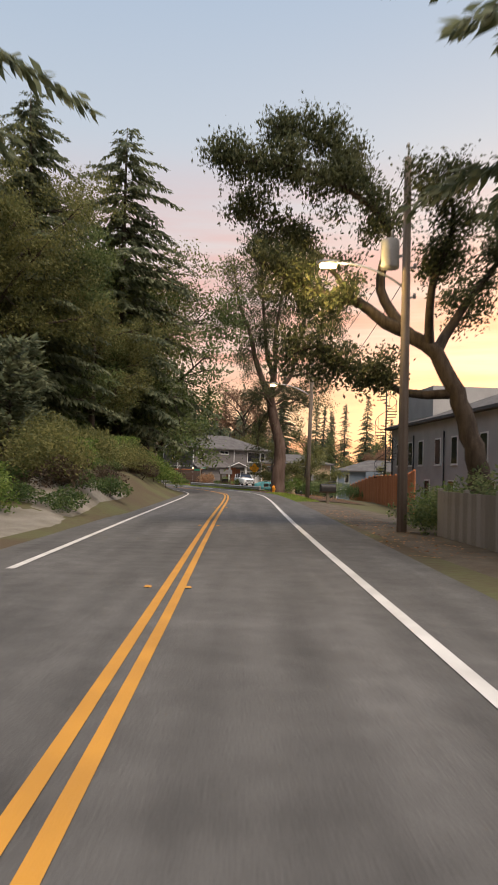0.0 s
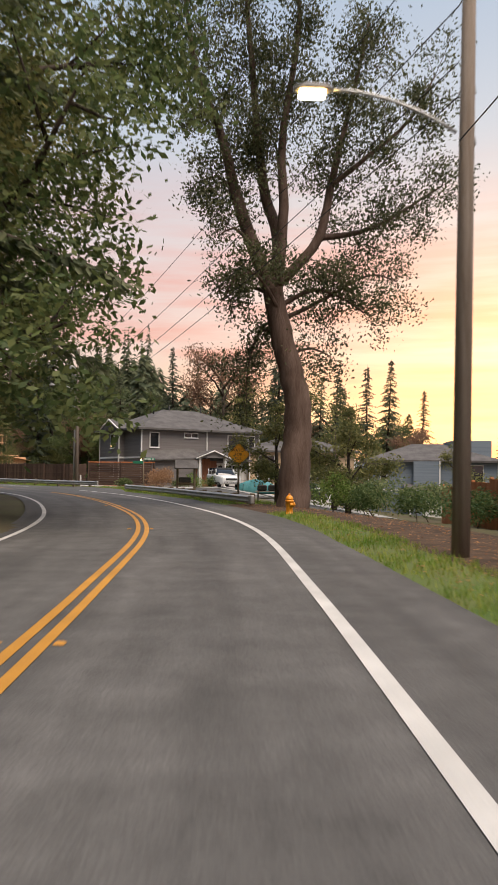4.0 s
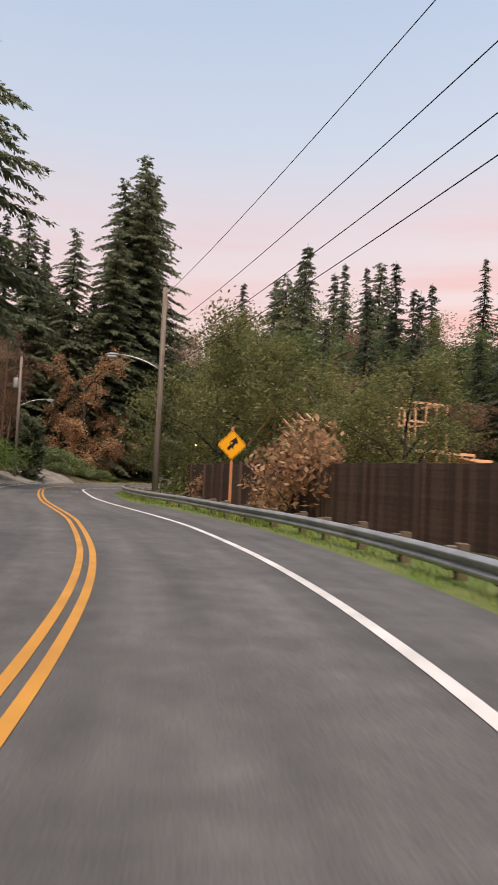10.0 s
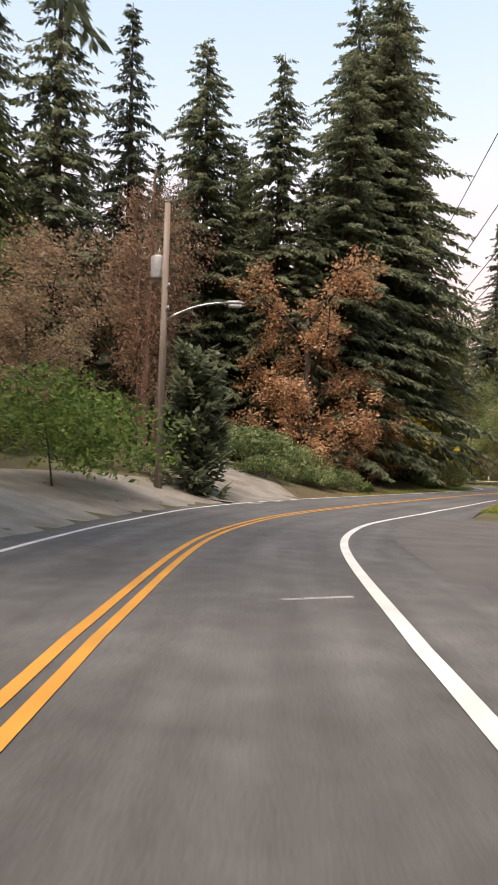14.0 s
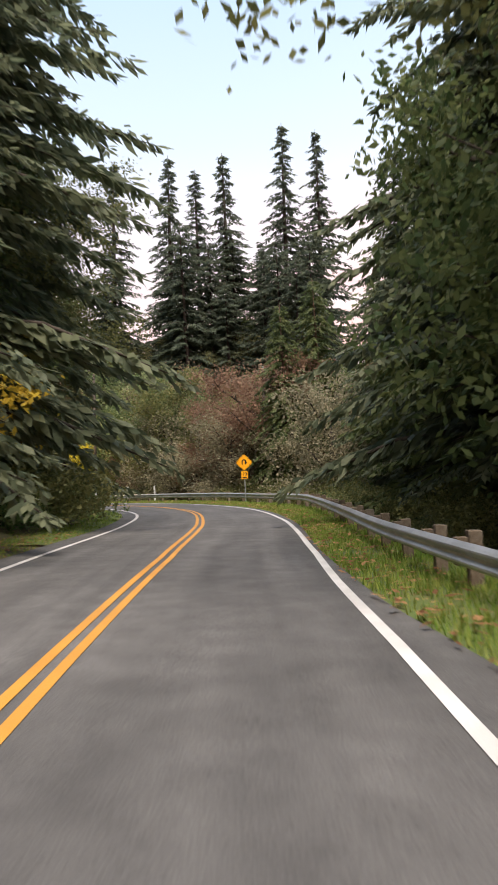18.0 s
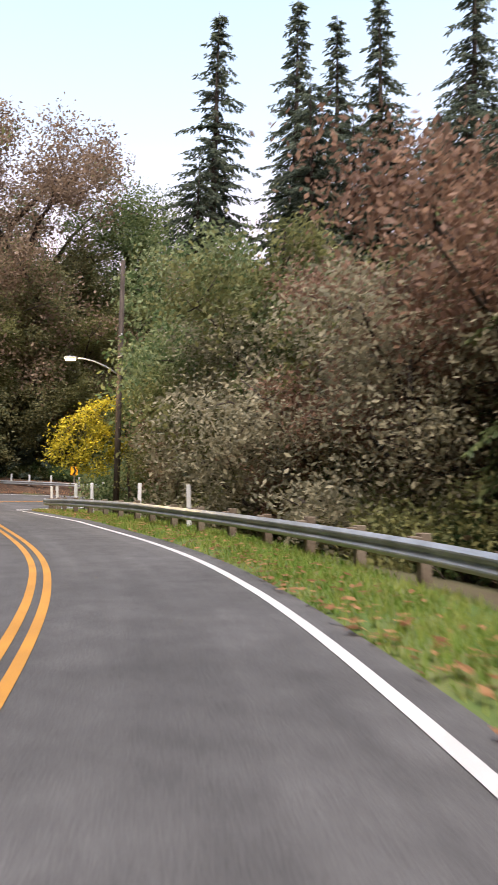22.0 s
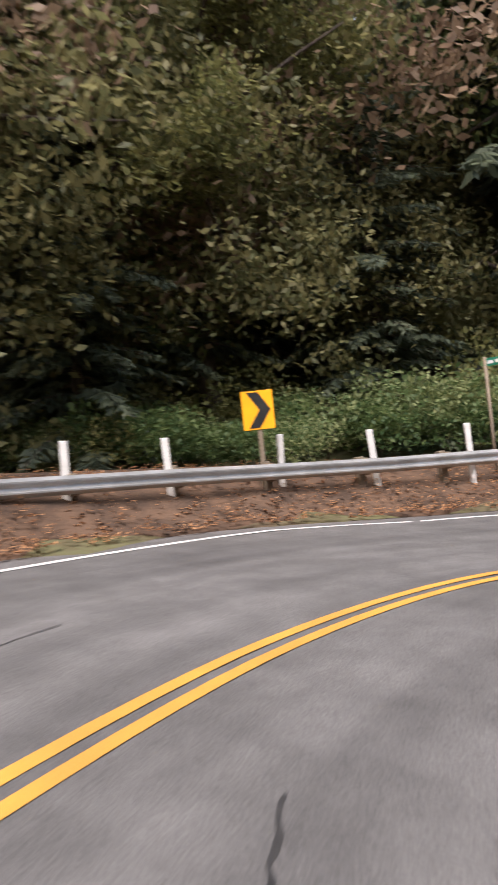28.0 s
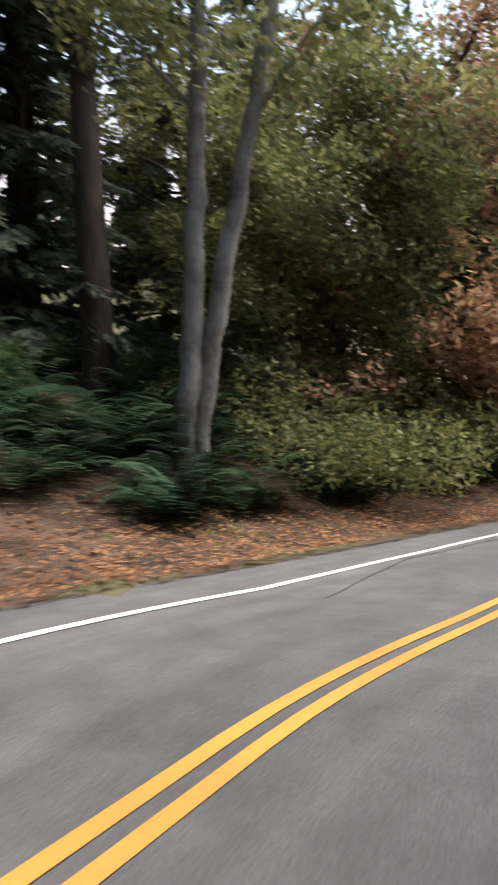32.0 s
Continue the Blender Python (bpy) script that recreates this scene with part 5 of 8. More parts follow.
# mail kiosk with a small shingled roof
kx, ky = -6.3, 104.6
kio = thing("mail_kiosk", pose(kx, ky, gz(kx, ky), 0, 0, 6), "rustic mail kiosk with a mossy shingled gable roof", "mail kiosk")
for a in (-0.55, 0.55):
    part("post", bx(a - 0.07, a + 0.07, -0.07, 0.07, -0.4, 1.75, 0.01), M_POST, kio)
part("crossbar", bx(-0.55, 0.55, -0.05, 0.05, 0.55, 0.68, 0.01), M_POST, kio)
part("shelf", bx(-0.5, 0.35, -0.3, 0.3, 0.66, 0.72, 0.008), M_POST, kio)
part("letter_box", bx(-0.45, 0.3, -0.28, 0.28, 0.72, 1.06, 0.03), M_MBOX, kio)
for sg in (-1, 1):
    part("roof_slope", bx(-0.72, 0.72, -0.02, 0.82, -0.03, 0.03, 0.008), M_ROOF, kio, "", pose(0, 0, 2.12, -38 if sg > 0 else -38, 0, 0 if sg > 0 else 180))
v, f = prism([(-0.62, 1.62), (0.62, 1.62), (0, 2.08)], 0.03)
for a in (-0.64, 0.64):
    part("gable", mesh_of("gable", [(y_ + a, x_, z_) for x_, y_, z_ in v], f, M_POST), None, kio)
part("ridge_beam", bx(-0.67, 0.67, -0.05, 0.05, 1.98, 2.08), M_POST, kio)

sx, sy = -1.3, 100.4
std = thing("mailbox_stand", pose(sx, sy, gz(sx, sy), 0, 0, -8), "pair of dark mailboxes on a low wooden stand", "mailbox")
for a in (-0.55, 0.55):
    part("post", bx(a - 0.05, a + 0.05, -0.05, 0.05, -0.4, 1.0, 0.008), M_FENCEG, std)
part("shelf", bx(-0.7, 0.7, -0.28, 0.28, 0.72, 0.77, 0.006), M_FENCEG, std)
part("brace", bx(-0.55, 0.55, -0.03, 0.03, 0.3, 0.38, 0.006), M_FENCEG, std)
for a in (-0.32, 0.32):
    part("letter_box", bx(a - 0.27, a + 0.27, -0.26, 0.26, 0.77, 1.12, 0.06), M_MBOX, std)


# ---- poles and wires ----
def utility_pole(x, y, h, label, lean=(0, 0), r=0.16, drum=None, arm=None, lamp_on=False, material=M_POLE, turn=0.0, z=None):
    z = gz(x, y) if z is None else z
    p = thing("utility_pole", pose(x, y, z, 0, 0, turn), label, "utility pole")
    part("shaft", tubes("shaft", [([(0, 0, -1), (lean[0] * 0.5, lean[1] * 0.5, h / 2), (lean[0], lean[1], h)], [r, r * 0.85, r * 0.68])], material, 12), None, p)
    part("top_pin", tubes("top_pin", [([(0.0, 0, h), (0.0, 0, h + 0.35)], [0.02, 0.02]), ([(0, 0, h + 0.3), (0, 0, h + 0.42)], [0.05, 0.04])], M_POLEG, 8), None, p)
    if drum:
        v, f = lathe([(0.05, 0), (0.26, 0.02), (0.27, 0.06), (0.27, 0.78), (0.25, 0.84), (0.1, 0.9)], 16)
        t = part("transformer", mesh_of("transformer", v, f, M_TRANS, True), None, p, "grey cylindrical transformer", pose(-0.48 * drum[1], 0, drum[0]))
        part("bushing", tubes("bushing", [([(0.05, 0, 0.88), (0.05, 0, 1.15)], [0.045, 0.025])], M_POLEG, 8), None, t)
        part("bracket", bx(-0.35, 0.0, -0.04, 0.04, drum[0] + 0.35, drum[0] + 0.42), M_GALV, p, "", pose(0, 0, 0, 0, 0, 0 if drum[1] > 0 else 180))
    for hh in (0.62, 0.70):
        part("insulator", tubes("insulator", [([(0, 0, h * hh), (0.25, 0, h * hh + 0.05)], [0.03, 0.03]), ([(0.25, 0, h * hh), (0.25, 0, h * hh + 0.15)], [0.05, 0.04])], M_POLEG, 6), None, p)
    if arm:
        hh, L, dirn = arm
        a = radians(dirn)
        dx, dy = math.cos(a), math.sin(a)
        pts = [(dx * L * q, dy * L * q, hh + 0.75 * math.sin(q * 1.57) ** 0.8) for q in np.linspace(0.02, 1, 8)]
        am = part("lamp_arm", tubes("lamp_arm", [(pts, [0.032] * 8)], M_GALV, 8), None, p, "curved steel lamp arm")
        hd = part("lamp_head", mesh_of("lamp_head", *tube([(0, 0, 0), (0.12, 0, 0.02), (0.45, 0, 0.02), (0.68, 0, -0.01)], [0.06, 0.13, 0.15, 0.07], 10), M_POLEG, True), None, p, "", pose(*pts[-1], 0, 0, dirn) @ Matrix.Diagonal((1, 1, 0.6, 1)))
        part("lens", bx(0.12, 0.60, -0.12, 0.12, -0.24, -0.06, 0.05), M_LAMP if lamp_on else M_HEAD, hd, "lit lamp lens" if lamp_on else "")
    return p


def wire(a, b2, sag, r=0.012, label="black overhead wire between poles"):
    a, b2 = np.array(a, float), np.array(b2, float)
    q = np.linspace(0, 1, 25)[:, None]
    pts = (b2 - a) * q
    pts[:, 2] -= sag * 4 * q[:, 0] * (1 - q[:, 0])
    w = thing("overhead_wire", pose(*a), label, "overhead wire", "wires over the road")
    part("cable", tubes("cable", [([tuple(p) for p in pts], [r] * 25)], M_WIRE, 5), None, w)
    return w


def top(x, y, h):
    return (x, y, gz(x, y) + h)


PA, PB, PC, PD, PE, PF = (-0.1, 38.3), (0.1, 69.5), (-16.35, 120.2), (-43.6, 142.9), (-70.0, 156.1), (-108.4, 237.2)
utility_pole(*PA, 10.9, "tall weathered utility pole with a side transformer and a lit lamp", drum=(7.6, 1), arm=(7.0, 1.9, 178), lamp_on=True, r=0.15)
utility_pole(*PB, 11.5, "tall wooden utility pole with notices and a lit lamp arm", arm=(7.3, 2.2, 180), lamp_on=True, r=0.16, lean=(0.22, 0))
utility_pole(*PC, 11.7, "brown wooden utility pole with grey transformer and street lamp", drum=(9.4, 1), arm=(7.9, 1.8, 168), r=0.17, turn=20)
utility_pole(PC[0] - 0.26, PC[1] + 0.16, 8.7, "slim grey steel pole beside the wooden one", material=M_POLEG, r=0.09)
utility_pole(*PD, 10.9, "leaning grey wooden pole with street lamp over the bend", arm=(6.6, 2.2, 212), r=0.17, lean=(0.1, -0.1))
utility_pole(*PE, 10.3, "wooden pole with a small transformer beside the drive", drum=(7.6, 1), arm=(6.0, 2.2, 50), r=0.15)
utility_pole(*PF, 13.4, "dark wooden pole with a lit street lamp", arm=(7.4, 2.0, 228), lamp_on=True, r=0.17, lean=(0.12, 0.2), material=M_BARK)
lamp = new("street_lamp_light", bpy.data.lights.new("street_lamp_light", "POINT"))
lamp.data.energy, lamp.data.color, lamp.data.shadow_soft_size = 420, (1.0, 0.72, 0.30), 0.15
lamp_a = new("street_lamp_light", lamp.data)
lamp_a.location = (PA[0] - 2.2, PA[1], gz(*PA) + 7.45)
lamp.location = (PF[0] - 1.66, PF[1] - 1.84, gz(*PF) + 7.75)
wire(top(*PA, 10.6), top(*PB, 11.2), 0.8)
wire(top(*PA, 8.6), top(*PB, 9.6), 0.8)
wire(top(*PA, 7.4), top(*PB, 7.2), 0.8)
for h1, h2, sg in ((11.1, 10.8, 0.35), (9.6, 8.9, 0.4), (8.6, 7.7, 0.4), (8.0, 7.0, 0.4)):
    wire(top(*PB, h1), top(*PC, h2), sg * 1.6)
    wire(top(*PC, h2), top(*PD, h2 - 0.3), sg)
    wire(top(*PD, h2 - 0.3), top(-79.37, 180.57, h2 - 0.2), sg)
for h1, h2, sg in ((9.6, 8.9, 0.7), (10.4, 6.7, 0.5)):
    wire((-37.6, 107.7, h1), top(*PC, h2), sg)
cable = wire((-37.6, 107.7, 7.6), top(*PC, 5.4), 0.7, 0.016, "black telephone cable with a splice case near the pole")
part("splice_case", tubes("splice_case", [([(17.6, 10.3, -2.36), (17.7, 10.4, -2.36), (18.3, 10.75, -2.33), (18.4, 10.8, -2.33)], [0.03, 0.085, 0.085, 0.03])], M_PLAST, 10), None, cable)
wire(top(*PE, 7.4), top(-95, 152, 8), 0.8)


# ---- fences ----
def plank_fence(points, h, wide, label, material, upright=True, gap=2.4, group="", base=0.05, cap=None):
    """A fence of planks through (x, y) points."""
    pl = np.array(points, float)
    fz = [gz(*p) for p in pl]
    fe = thing("fence", pose(pl[0, 0], pl[0, 1], fz[0]), label, "fence", group)
    post_me = bpy.data.meshes.new("post")
    bm = bx(-0.06, 0.06, -0.06, 0.06, -0.5, h + 0.08, 0.01)
    bm.to_mesh(post_me)
    bm.free()
    boards = {}
    for i in range(len(pl) - 1):
        L = float(np.hypot(*(pl[i + 1] - pl[i])))
        a = math.degrees(math.atan2(*(pl[i + 1] - pl[i])[::-1]))
        n = max(1, round(L / gap))
        for k in range(n):
            x, y = pl[i] + (pl[i + 1] - pl[i]) * k / n
            z = fz[i] + (fz[i + 1] - fz[i]) * (k + 0.5) / n
            o = Matrix.Translation((-pl[0, 0], -pl[0, 1], -fz[0])) @ pose(x, y, z, 0, 0, a)
            part("post", post_me, material, fe, m=o)
            w = L / n
            if upright:
                m_ = max(1, round(w / wide))
                keyw = ("u", round(w / m_, 3))
                if keyw not in boards:
                    me = bpy.data.meshes.new("board")
                    bm = bx(0, w / m_ - 0.008, -0.085, -0.062, base, h, 0.004)
                    bm.to_mesh(me)
                    bm.free()
                    boards[keyw] = me
                for j in range(m_):
                    part("board", boards[keyw], material, fe, m=o @ pose(j * w / m_, rng.normal(0, 0.003), rng.normal(0, 0.006)))
            else:
                m_ = round((h - base) / wide)
                keyw = ("h", round(w, 2))
                if keyw not in boards:
                    me = bpy.data.meshes.new("board")
                    bm = bx(0.02, w - 0.02, -0.085, -0.06, 0, wide - 0.012, 0.004)
                    bm.to_mesh(me)
                    bm.free()
                    boards[keyw] = me
                for j in range(m_):
                    part("board", boards[keyw], material, fe, m=o @ pose(0, rng.normal(0, 0.003), base + j * wide))
    return fe


plank_fence([tuple(on_road(s, -d)[:2]) for s, d in ((104.5, 9.6), (112, 8.2), (120, 7.4), (130, 7.2), (140, 7.6), (150, 8.6))], 1.95, 0.24, "dark brown stained fence of upright boards behind the guard rail", M_FENCEB, gap=2.5)
plank_fence([(-17.4, 122.6), (-16.0, 122.9)], 1.9, 0.19, "dark brown fence panel beside the gate", M_FENCEB, upright=False, gap=1.5)
gate = thing("gate", pose(-15.9, 123.0, gz(-15.9, 123.0), 0, 0, -9), "wide reddish-brown wooden driveway gate, closed", "gate")
for a, b2 in ((0.0, 0.14), (2.9, 3.04), (5.9, 6.04)):
    part("gate_post", bx(a, b2, -0.07, 0.07, -0.4, 2.15, 0.01), M_FENCEB, gate)
for k in range(10):
    for a in (0.16, 3.06):
        part("board", bx(a, a + 2.72, -0.045, -0.015, 0.12 + 0.198 * k, 0.30 + 0.198 * k, 0.004), M_FENCEB, gate)
part("top_rail", bx(0.0, 6.04, -0.06, 0.06, 2.1, 2.2, 0.01), M_FENCEO, gate, "reddish top rail")
part("bottom_rail", bx(0.1, 5.95, -0.05, 0.0, 0.02, 0.12, 0.008), M_FENCEO, gate)
plank_fence([(6.6, 92.0), (5.8, 75.0), (4.6, 58.0), (2.9, 49.0)], 2.05, 0.16, "orange-stained cedar board fence beside the yard", M_FENCEO)
plank_fence([(0.7, 37.2), (0.9, 31.0), (1.0, 24.0), (1.1, 14.0)], 1.25, 0.3, "low grey weathered board fence on the verge", M_FENCEG)
plank_fence([(-65.6, 142.6), (-66.9, 145.4), (-68.6, 149.0)], 1.9, 0.16, "white painted board fence above a low kerb", M_FENCEW)


# ---- buildings ----
def window(parent, x0, x1, z0, z1, y=0.0, m=None, lit=False, mull=0):
    w = part("window", bx(x0 - 0.09, x1 + 0.09, y - 0.05, y + 0.02, z0 - 0.09, z1 + 0.09, 0.01), M_TRIM, parent, "white-trimmed window", m)
    part("pane", bx(x0, x1, y - 0.058, y - 0.045, z0, z1), M_GLASS, w)
    part("sill", bx(x0 - 0.12, x1 + 0.12, y - 0.10, y - 0.02, z0 - 0.13, z0 - 0.07, 0.008), M_TRIM, w)
    for k in range(mull):
        a = x0 + (x1 - x0) * (k + 1) / (mull + 1)
        part("mullion", bx(a - 0.025, a + 0.025, y - 0.07, y - 0.045, z0, z1), M_TRIM, w)
    if lit:
        part("lit_curtain", bx(x0 + 0.1, x0 + (x1 - x0) * 0.55, y - 0.064, y - 0.059, z0 + 0.1, z0 + 0.45), M_WARM, w, "warm light behind the glass")
    return w


def hip_roof(x0, x1, y0, y1, z, rise, over=0.5):
    x0, x1, y0, y1 = x0 - over, x1 + over, y0 - over, y1 + over
    h = min(x1 - x0, y1 - y0) / 2
    if x1 - x0 >= y1 - y0:
        r = [(x0 + h, (y0 + y1) / 2, z + rise), (x1 - h, (y0 + y1) / 2, z + rise)]
    else:
        r = [((x0 + x1) / 2, y0 + h, z + rise), ((x0 + x1) / 2, y1 - h, z + rise)]
    lo = [(x0, y0, z), (x1, y0, z), (x1, y1, z), (x0, y1, z)]
    verts = lo + [(a, b2, c - 0.18) for a, b2, c in lo] + r
    if x1 - x0 >= y1 - y0:
        top_ = [(0, 1, 9, 8), (1, 2, 9), (2, 3, 8, 9), (3, 0, 8)]
    else:
        top_ = [(0, 1, 8), (1, 2, 9, 8), (2, 3, 9), (3, 0, 8, 9)]
    return mesh_of("roof", verts, top_ + [(4, 5, 1, 0), (5, 6, 2, 1), (6, 7, 3, 2), (7, 4, 0, 3), (7, 6, 5, 4)], M_ROOF)


def garage_door(parent, x0, x1, h, y, panes=8):
    g_ = part("garage_door", bx(x0, x1, y - 0.04, y + 0.02, 0.03, h, 0.01), M_TRIM, parent, "white panelled garage door")
    for r_ in range(4):
        z0 = 0.06 + r_ * (h - 0.08) / 4
        z1 = z0 + (h - 0.08) / 4 - 0.03
        for k in range(panes):
            a = x0 + 0.08 + (x1 - x0 - 0.16) * k / panes
            b2 = a + (x1 - x0 - 0.16) / panes - 0.06
            if r_ == 3:
                part("pane", bx(a + 0.03, b2 - 0.03, y - 0.06, y - 0.035, z0 + 0.08, z1 - 0.06), M_GLASS, g_)
            else:
                part("panel", bx(a, b2, y - 0.055, y - 0.035, z0, z1, 0.012), M_TRIM, g_)
    part("door_trim", bx(x0 - 0.14, x1 + 0.14, y - 0.03, y + 0.02, h, h + 0.14, 0.01), M_TRIM, g_)
    return g_


def trim_post(parent, x, y, z0, z1, w=0.12):
    part("corner_trim", bx(x - w / 2, x + w / 2, y - w / 2, y + w / 2, z0, z1, 0.01), M_TRIM, parent)


# the grey two-storey house on the side street
GH = pose(-11.5, 125.6, gz(-5, 127) - 0.02, 0, 0, 33)
gh = thing("house", GH, "grey two-storey house with white trim, hipped roof and double garage", "house")
part("wall", bx(0, 13.4, 0, 9.4, -0.6, 5.5), M_SIDEG, gh)
part("wall", bx(-0.6, 3.0, 3.6, 6.6, -0.6, 5.5), M_SIDEG, gh)
part("roof", hip_roof(0, 13.4, 0, 9.4, 5.5, 2.2), None, gh)
v, f = prism([(-0.5, 5.45), (1.5, 6.3), (3.5, 5.45)], 0.0)
part("roof", mesh_of("roof", [(-1.0, 2.9, 5.5), (-1.0, 7.3, 5.5), (-1.0, 5.1, 6.5), (3.5, 2.9, 5.5), (3.5, 7.3, 5.5), (3.5, 5.1, 6.5), (-1.0, 2.9, 5.35), (-1.0, 7.3, 5.35)], [(0, 3, 5, 2), (1, 2, 5, 4), (0, 2, 1), (0, 6, 7, 1)], M_ROOF), None, gh)
for a, b2 in (((-1.02, 2.85), (-1.02, 5.1)), ((-1.02, 7.35), (-1.02, 5.1))):
    part("barge_board", tubes("barge_board", [([(a[0], a[1], 5.42), (b2[0], b2[1], 6.45)], [0.08, 0.08])], M_TRIM, 4), None, gh)
part("gable_wall", mesh_of("gable_wall", [(-0.6, 3.0, 5.4), (-0.6, 7.2, 5.4), (-0.6, 5.1, 6.35)], [(0, 1, 2), (2, 1, 0)], M_SIDEG), None, gh)
part("lower_roof", mesh_of("lower_roof", [(-0.2, -1.7, 2.55), (5.6, -1.7, 2.75), (5.6, 0.02, 3.75), (-0.2, 0.02, 3.3), (-0.2, -1.7, 2.4), (5.6, -1.7, 2.6)], [(0, 1, 2, 3), (4, 5, 1, 0), (0, 3, 4), (1, 5, 2)], M_ROOF), None, gh)
part("wall", bx(0.0, 5.0, -1.3, 0.02, -0.6, 2.55), M_SIDEG, gh)
part("garage_roof", mesh_of("garage_roof", [(6.9, -0.9, 2.65), (14.0, -0.9, 2.65), (13.4, 0.02, 3.1), (7.2, 0.02, 3.1), (6.9, -0.9, 2.48), (14.0, -0.9, 2.48), (14.0, 0.02, 2.48)], [(0, 1, 2, 3), (4, 5, 1, 0), (1, 5, 6, 2)], M_ROOF), None, gh)
for a in (5.3, 8.2):
    part("porch_post", bx(a - 0.13, a + 0.13, -1.75, -1.49, -0.1, 2.75, 0.012), M_TRIM, gh)
v, f = prism([(4.9, 2.75), (8.6, 2.75), (6.75, 3.45)], 0.12)
part("porch_gable", mesh_of("porch_gable", [(a, b2 - 1.75, c) for a, b2, c in v], f, M_SIDEG), None, gh)
part("porch_roof", mesh_of("porch_roof", [(4.75, -1.95, 2.72), (6.75, -1.95, 3.5), (8.75, -1.95, 2.72), (4.75, 0.1, 2.72), (6.75, 0.1, 3.5), (8.75, 0.1, 2.72), (4.75, -1.95, 2.6), (6.75, -1.95, 3.38), (8.75, -1.95, 2.6)], [(0, 1, 4, 3), (1, 2, 5, 4), (6, 7, 1, 0), (7, 8, 2, 1)], M_ROOF), None, gh)
part("barge_board", tubes("barge_board", [([(4.75, -1.98, 2.68), (6.75, -1.98, 3.44), (8.75, -1.98, 2.68)], [0.08, 0.08, 0.08])], M_TRIM, 4), None, gh)
part("entry_wall", bx(5.5, 8.0, -0.4, 0.0, -0.1, 2.7), M_DOOR, gh, "reddish timber entry wall")
dr = part("front_door", bx(6.3, 7.2, -0.47, -0.38, 0.0, 2.1, 0.01), M_DOOR, gh, "reddish wooden front door")
part("door_frame", bx(6.2, 6.3, -0.49, -0.38, 0.0, 2.2), M_TRIM, dr)
part("door_handle", bx(6.4, 6.44, -0.53, -0.47, 0.95, 1.12, 0.008), M_GALV, dr)
garage_door(gh, 8.3, 13.0, 2.15, -0.01)
window(gh, 0.9, 1.75, 3.75, 5.05)
window(gh, 4.6, 6.0, 4.75, 5.1, mull=1)
window(gh, 9.6, 11.8, 3.7, 5.05)
window(gh, 12.05, 12.75, 3.7, 5.05)
side = Matrix.Translation((-0.6, 6.6, 0)) @ pose(0, 0, 0, 0, 0, -90)
window(gh, 1.2, 1.9, 3.7, 5.0, m=side, lit=True)
window(gh, 1.3, 1.95, 1.0, 2.2, m=side)
part("belt_trim", bx(-0.64, 0.0, 3.55, 6.65, 2.65, 2.82), M_TRIM, gh)
part("belt_trim", bx(-0.04, 0.0, 0.0, 9.4, 2.65, 2.82), M_TRIM, gh)
for a, b2 in ((0, 0), (7.1, 0), (13.4, 0), (-0.6, 3.6), (0, 9.4)):
    trim_post(gh, a, b2, -0.3, 5.45)
for a, b2 in ((3.4, 4.2), (5.4, 4.6), (9.0, 4.4)):
    part("vent_pipe", tubes("vent_pipe", [([(a, b2, 6.8), (a, b2, 8.1)], [0.09, 0.09])], M_PLAST, 8), None, gh)
part("porch_light", bx(13.12, 13.28, -0.16, -0.02, 1.85, 2.05, 0.03), M_PORCH, gh, "lit porch lamp")
part("porch_light", bx(-0.1, 0.06, -0.14, -0.02, 2.35, 2.55, 0.03), M_PORCH, gh, "lit corner lamp")
part("step", bx(5.2, 8.2, -1.8, -0.4, -0.5, 0.02), M_CONC, gh)

# the tan house below it
th = thing("house", pose(2.2, 131.8, gz(5, 128) - 0.1, 0, 0, 8), "tan house with brown garage roof and white garage door", "house")
part("wall", bx(-3.5, 7.5, 0, 8, -1.0, 5.2), M_SIDET, th)
part("roof", hip_roof(-3.5, 7.5, 0, 8, 5.2, 1.5), None, th)
part("garage_wall", bx(0.6, 7.0, -4.2, 0.0, -1.0, 2.5), M_SIDET, th)
part("garage_roof", hip_roof(0.6, 7.0, -4.2, 1.5, 2.5, 1.1, 0.4), None, th)
garage_door(th, 1.4, 6.3, 2.1, -4.2)
window(th, -2.6, -1.0, 2.4, 4.6)
window(th, 2.2, 4.0, 3.7, 4.7)
for a in (-3.5, 7.5):
    trim_post(th, a, 0, -0.5, 5.15)
# the blue-grey house further down
bh = thing("house", pose(9.9, 127.0, -2.75, 0, 0, -9), "blue-grey two-storey house with white garage door", "house")
part("wall", bx(0, 12, 0, 9, -1.5, 5.4), M_SIDEB, bh)
part("roof", hip_roof(0, 12, 0, 9, 5.4, 1.7), None, bh)
part("lower_wall", bx(3.8, 12.0, -1.2, 0.0, -1.5, 2.5), M_SIDEB, bh)
part("lower_roof", mesh_of("lower_roof", [(3.3, -1.7, 2.5), (12.5, -1.7, 2.5), (12.5, 0.02, 3.2), (3.3, 0.02, 3.2), (3.3, -1.7, 2.35), (12.5, -1.7, 2.35)], [(0, 1, 2, 3), (4, 5, 1, 0), (0, 3, 4), (1, 5, 2)], M_ROOF), None, bh)
part("bay_wall", bx(4.2, 6.6, -0.5, 0.0, 2.6, 5.3), M_SIDEB, bh)
garage_door(bh, 5.0, 9.9, 2.05, -1.21)
window(bh, 8.0, 10.6, 3.4, 4.9, mull=1)
window(bh, 1.2, 1.7, 3.6, 4.8)
part("rooftop_room", bx(8.2, 12, 3, 9, 5.4, 7.4), M_SIDEB, bh)
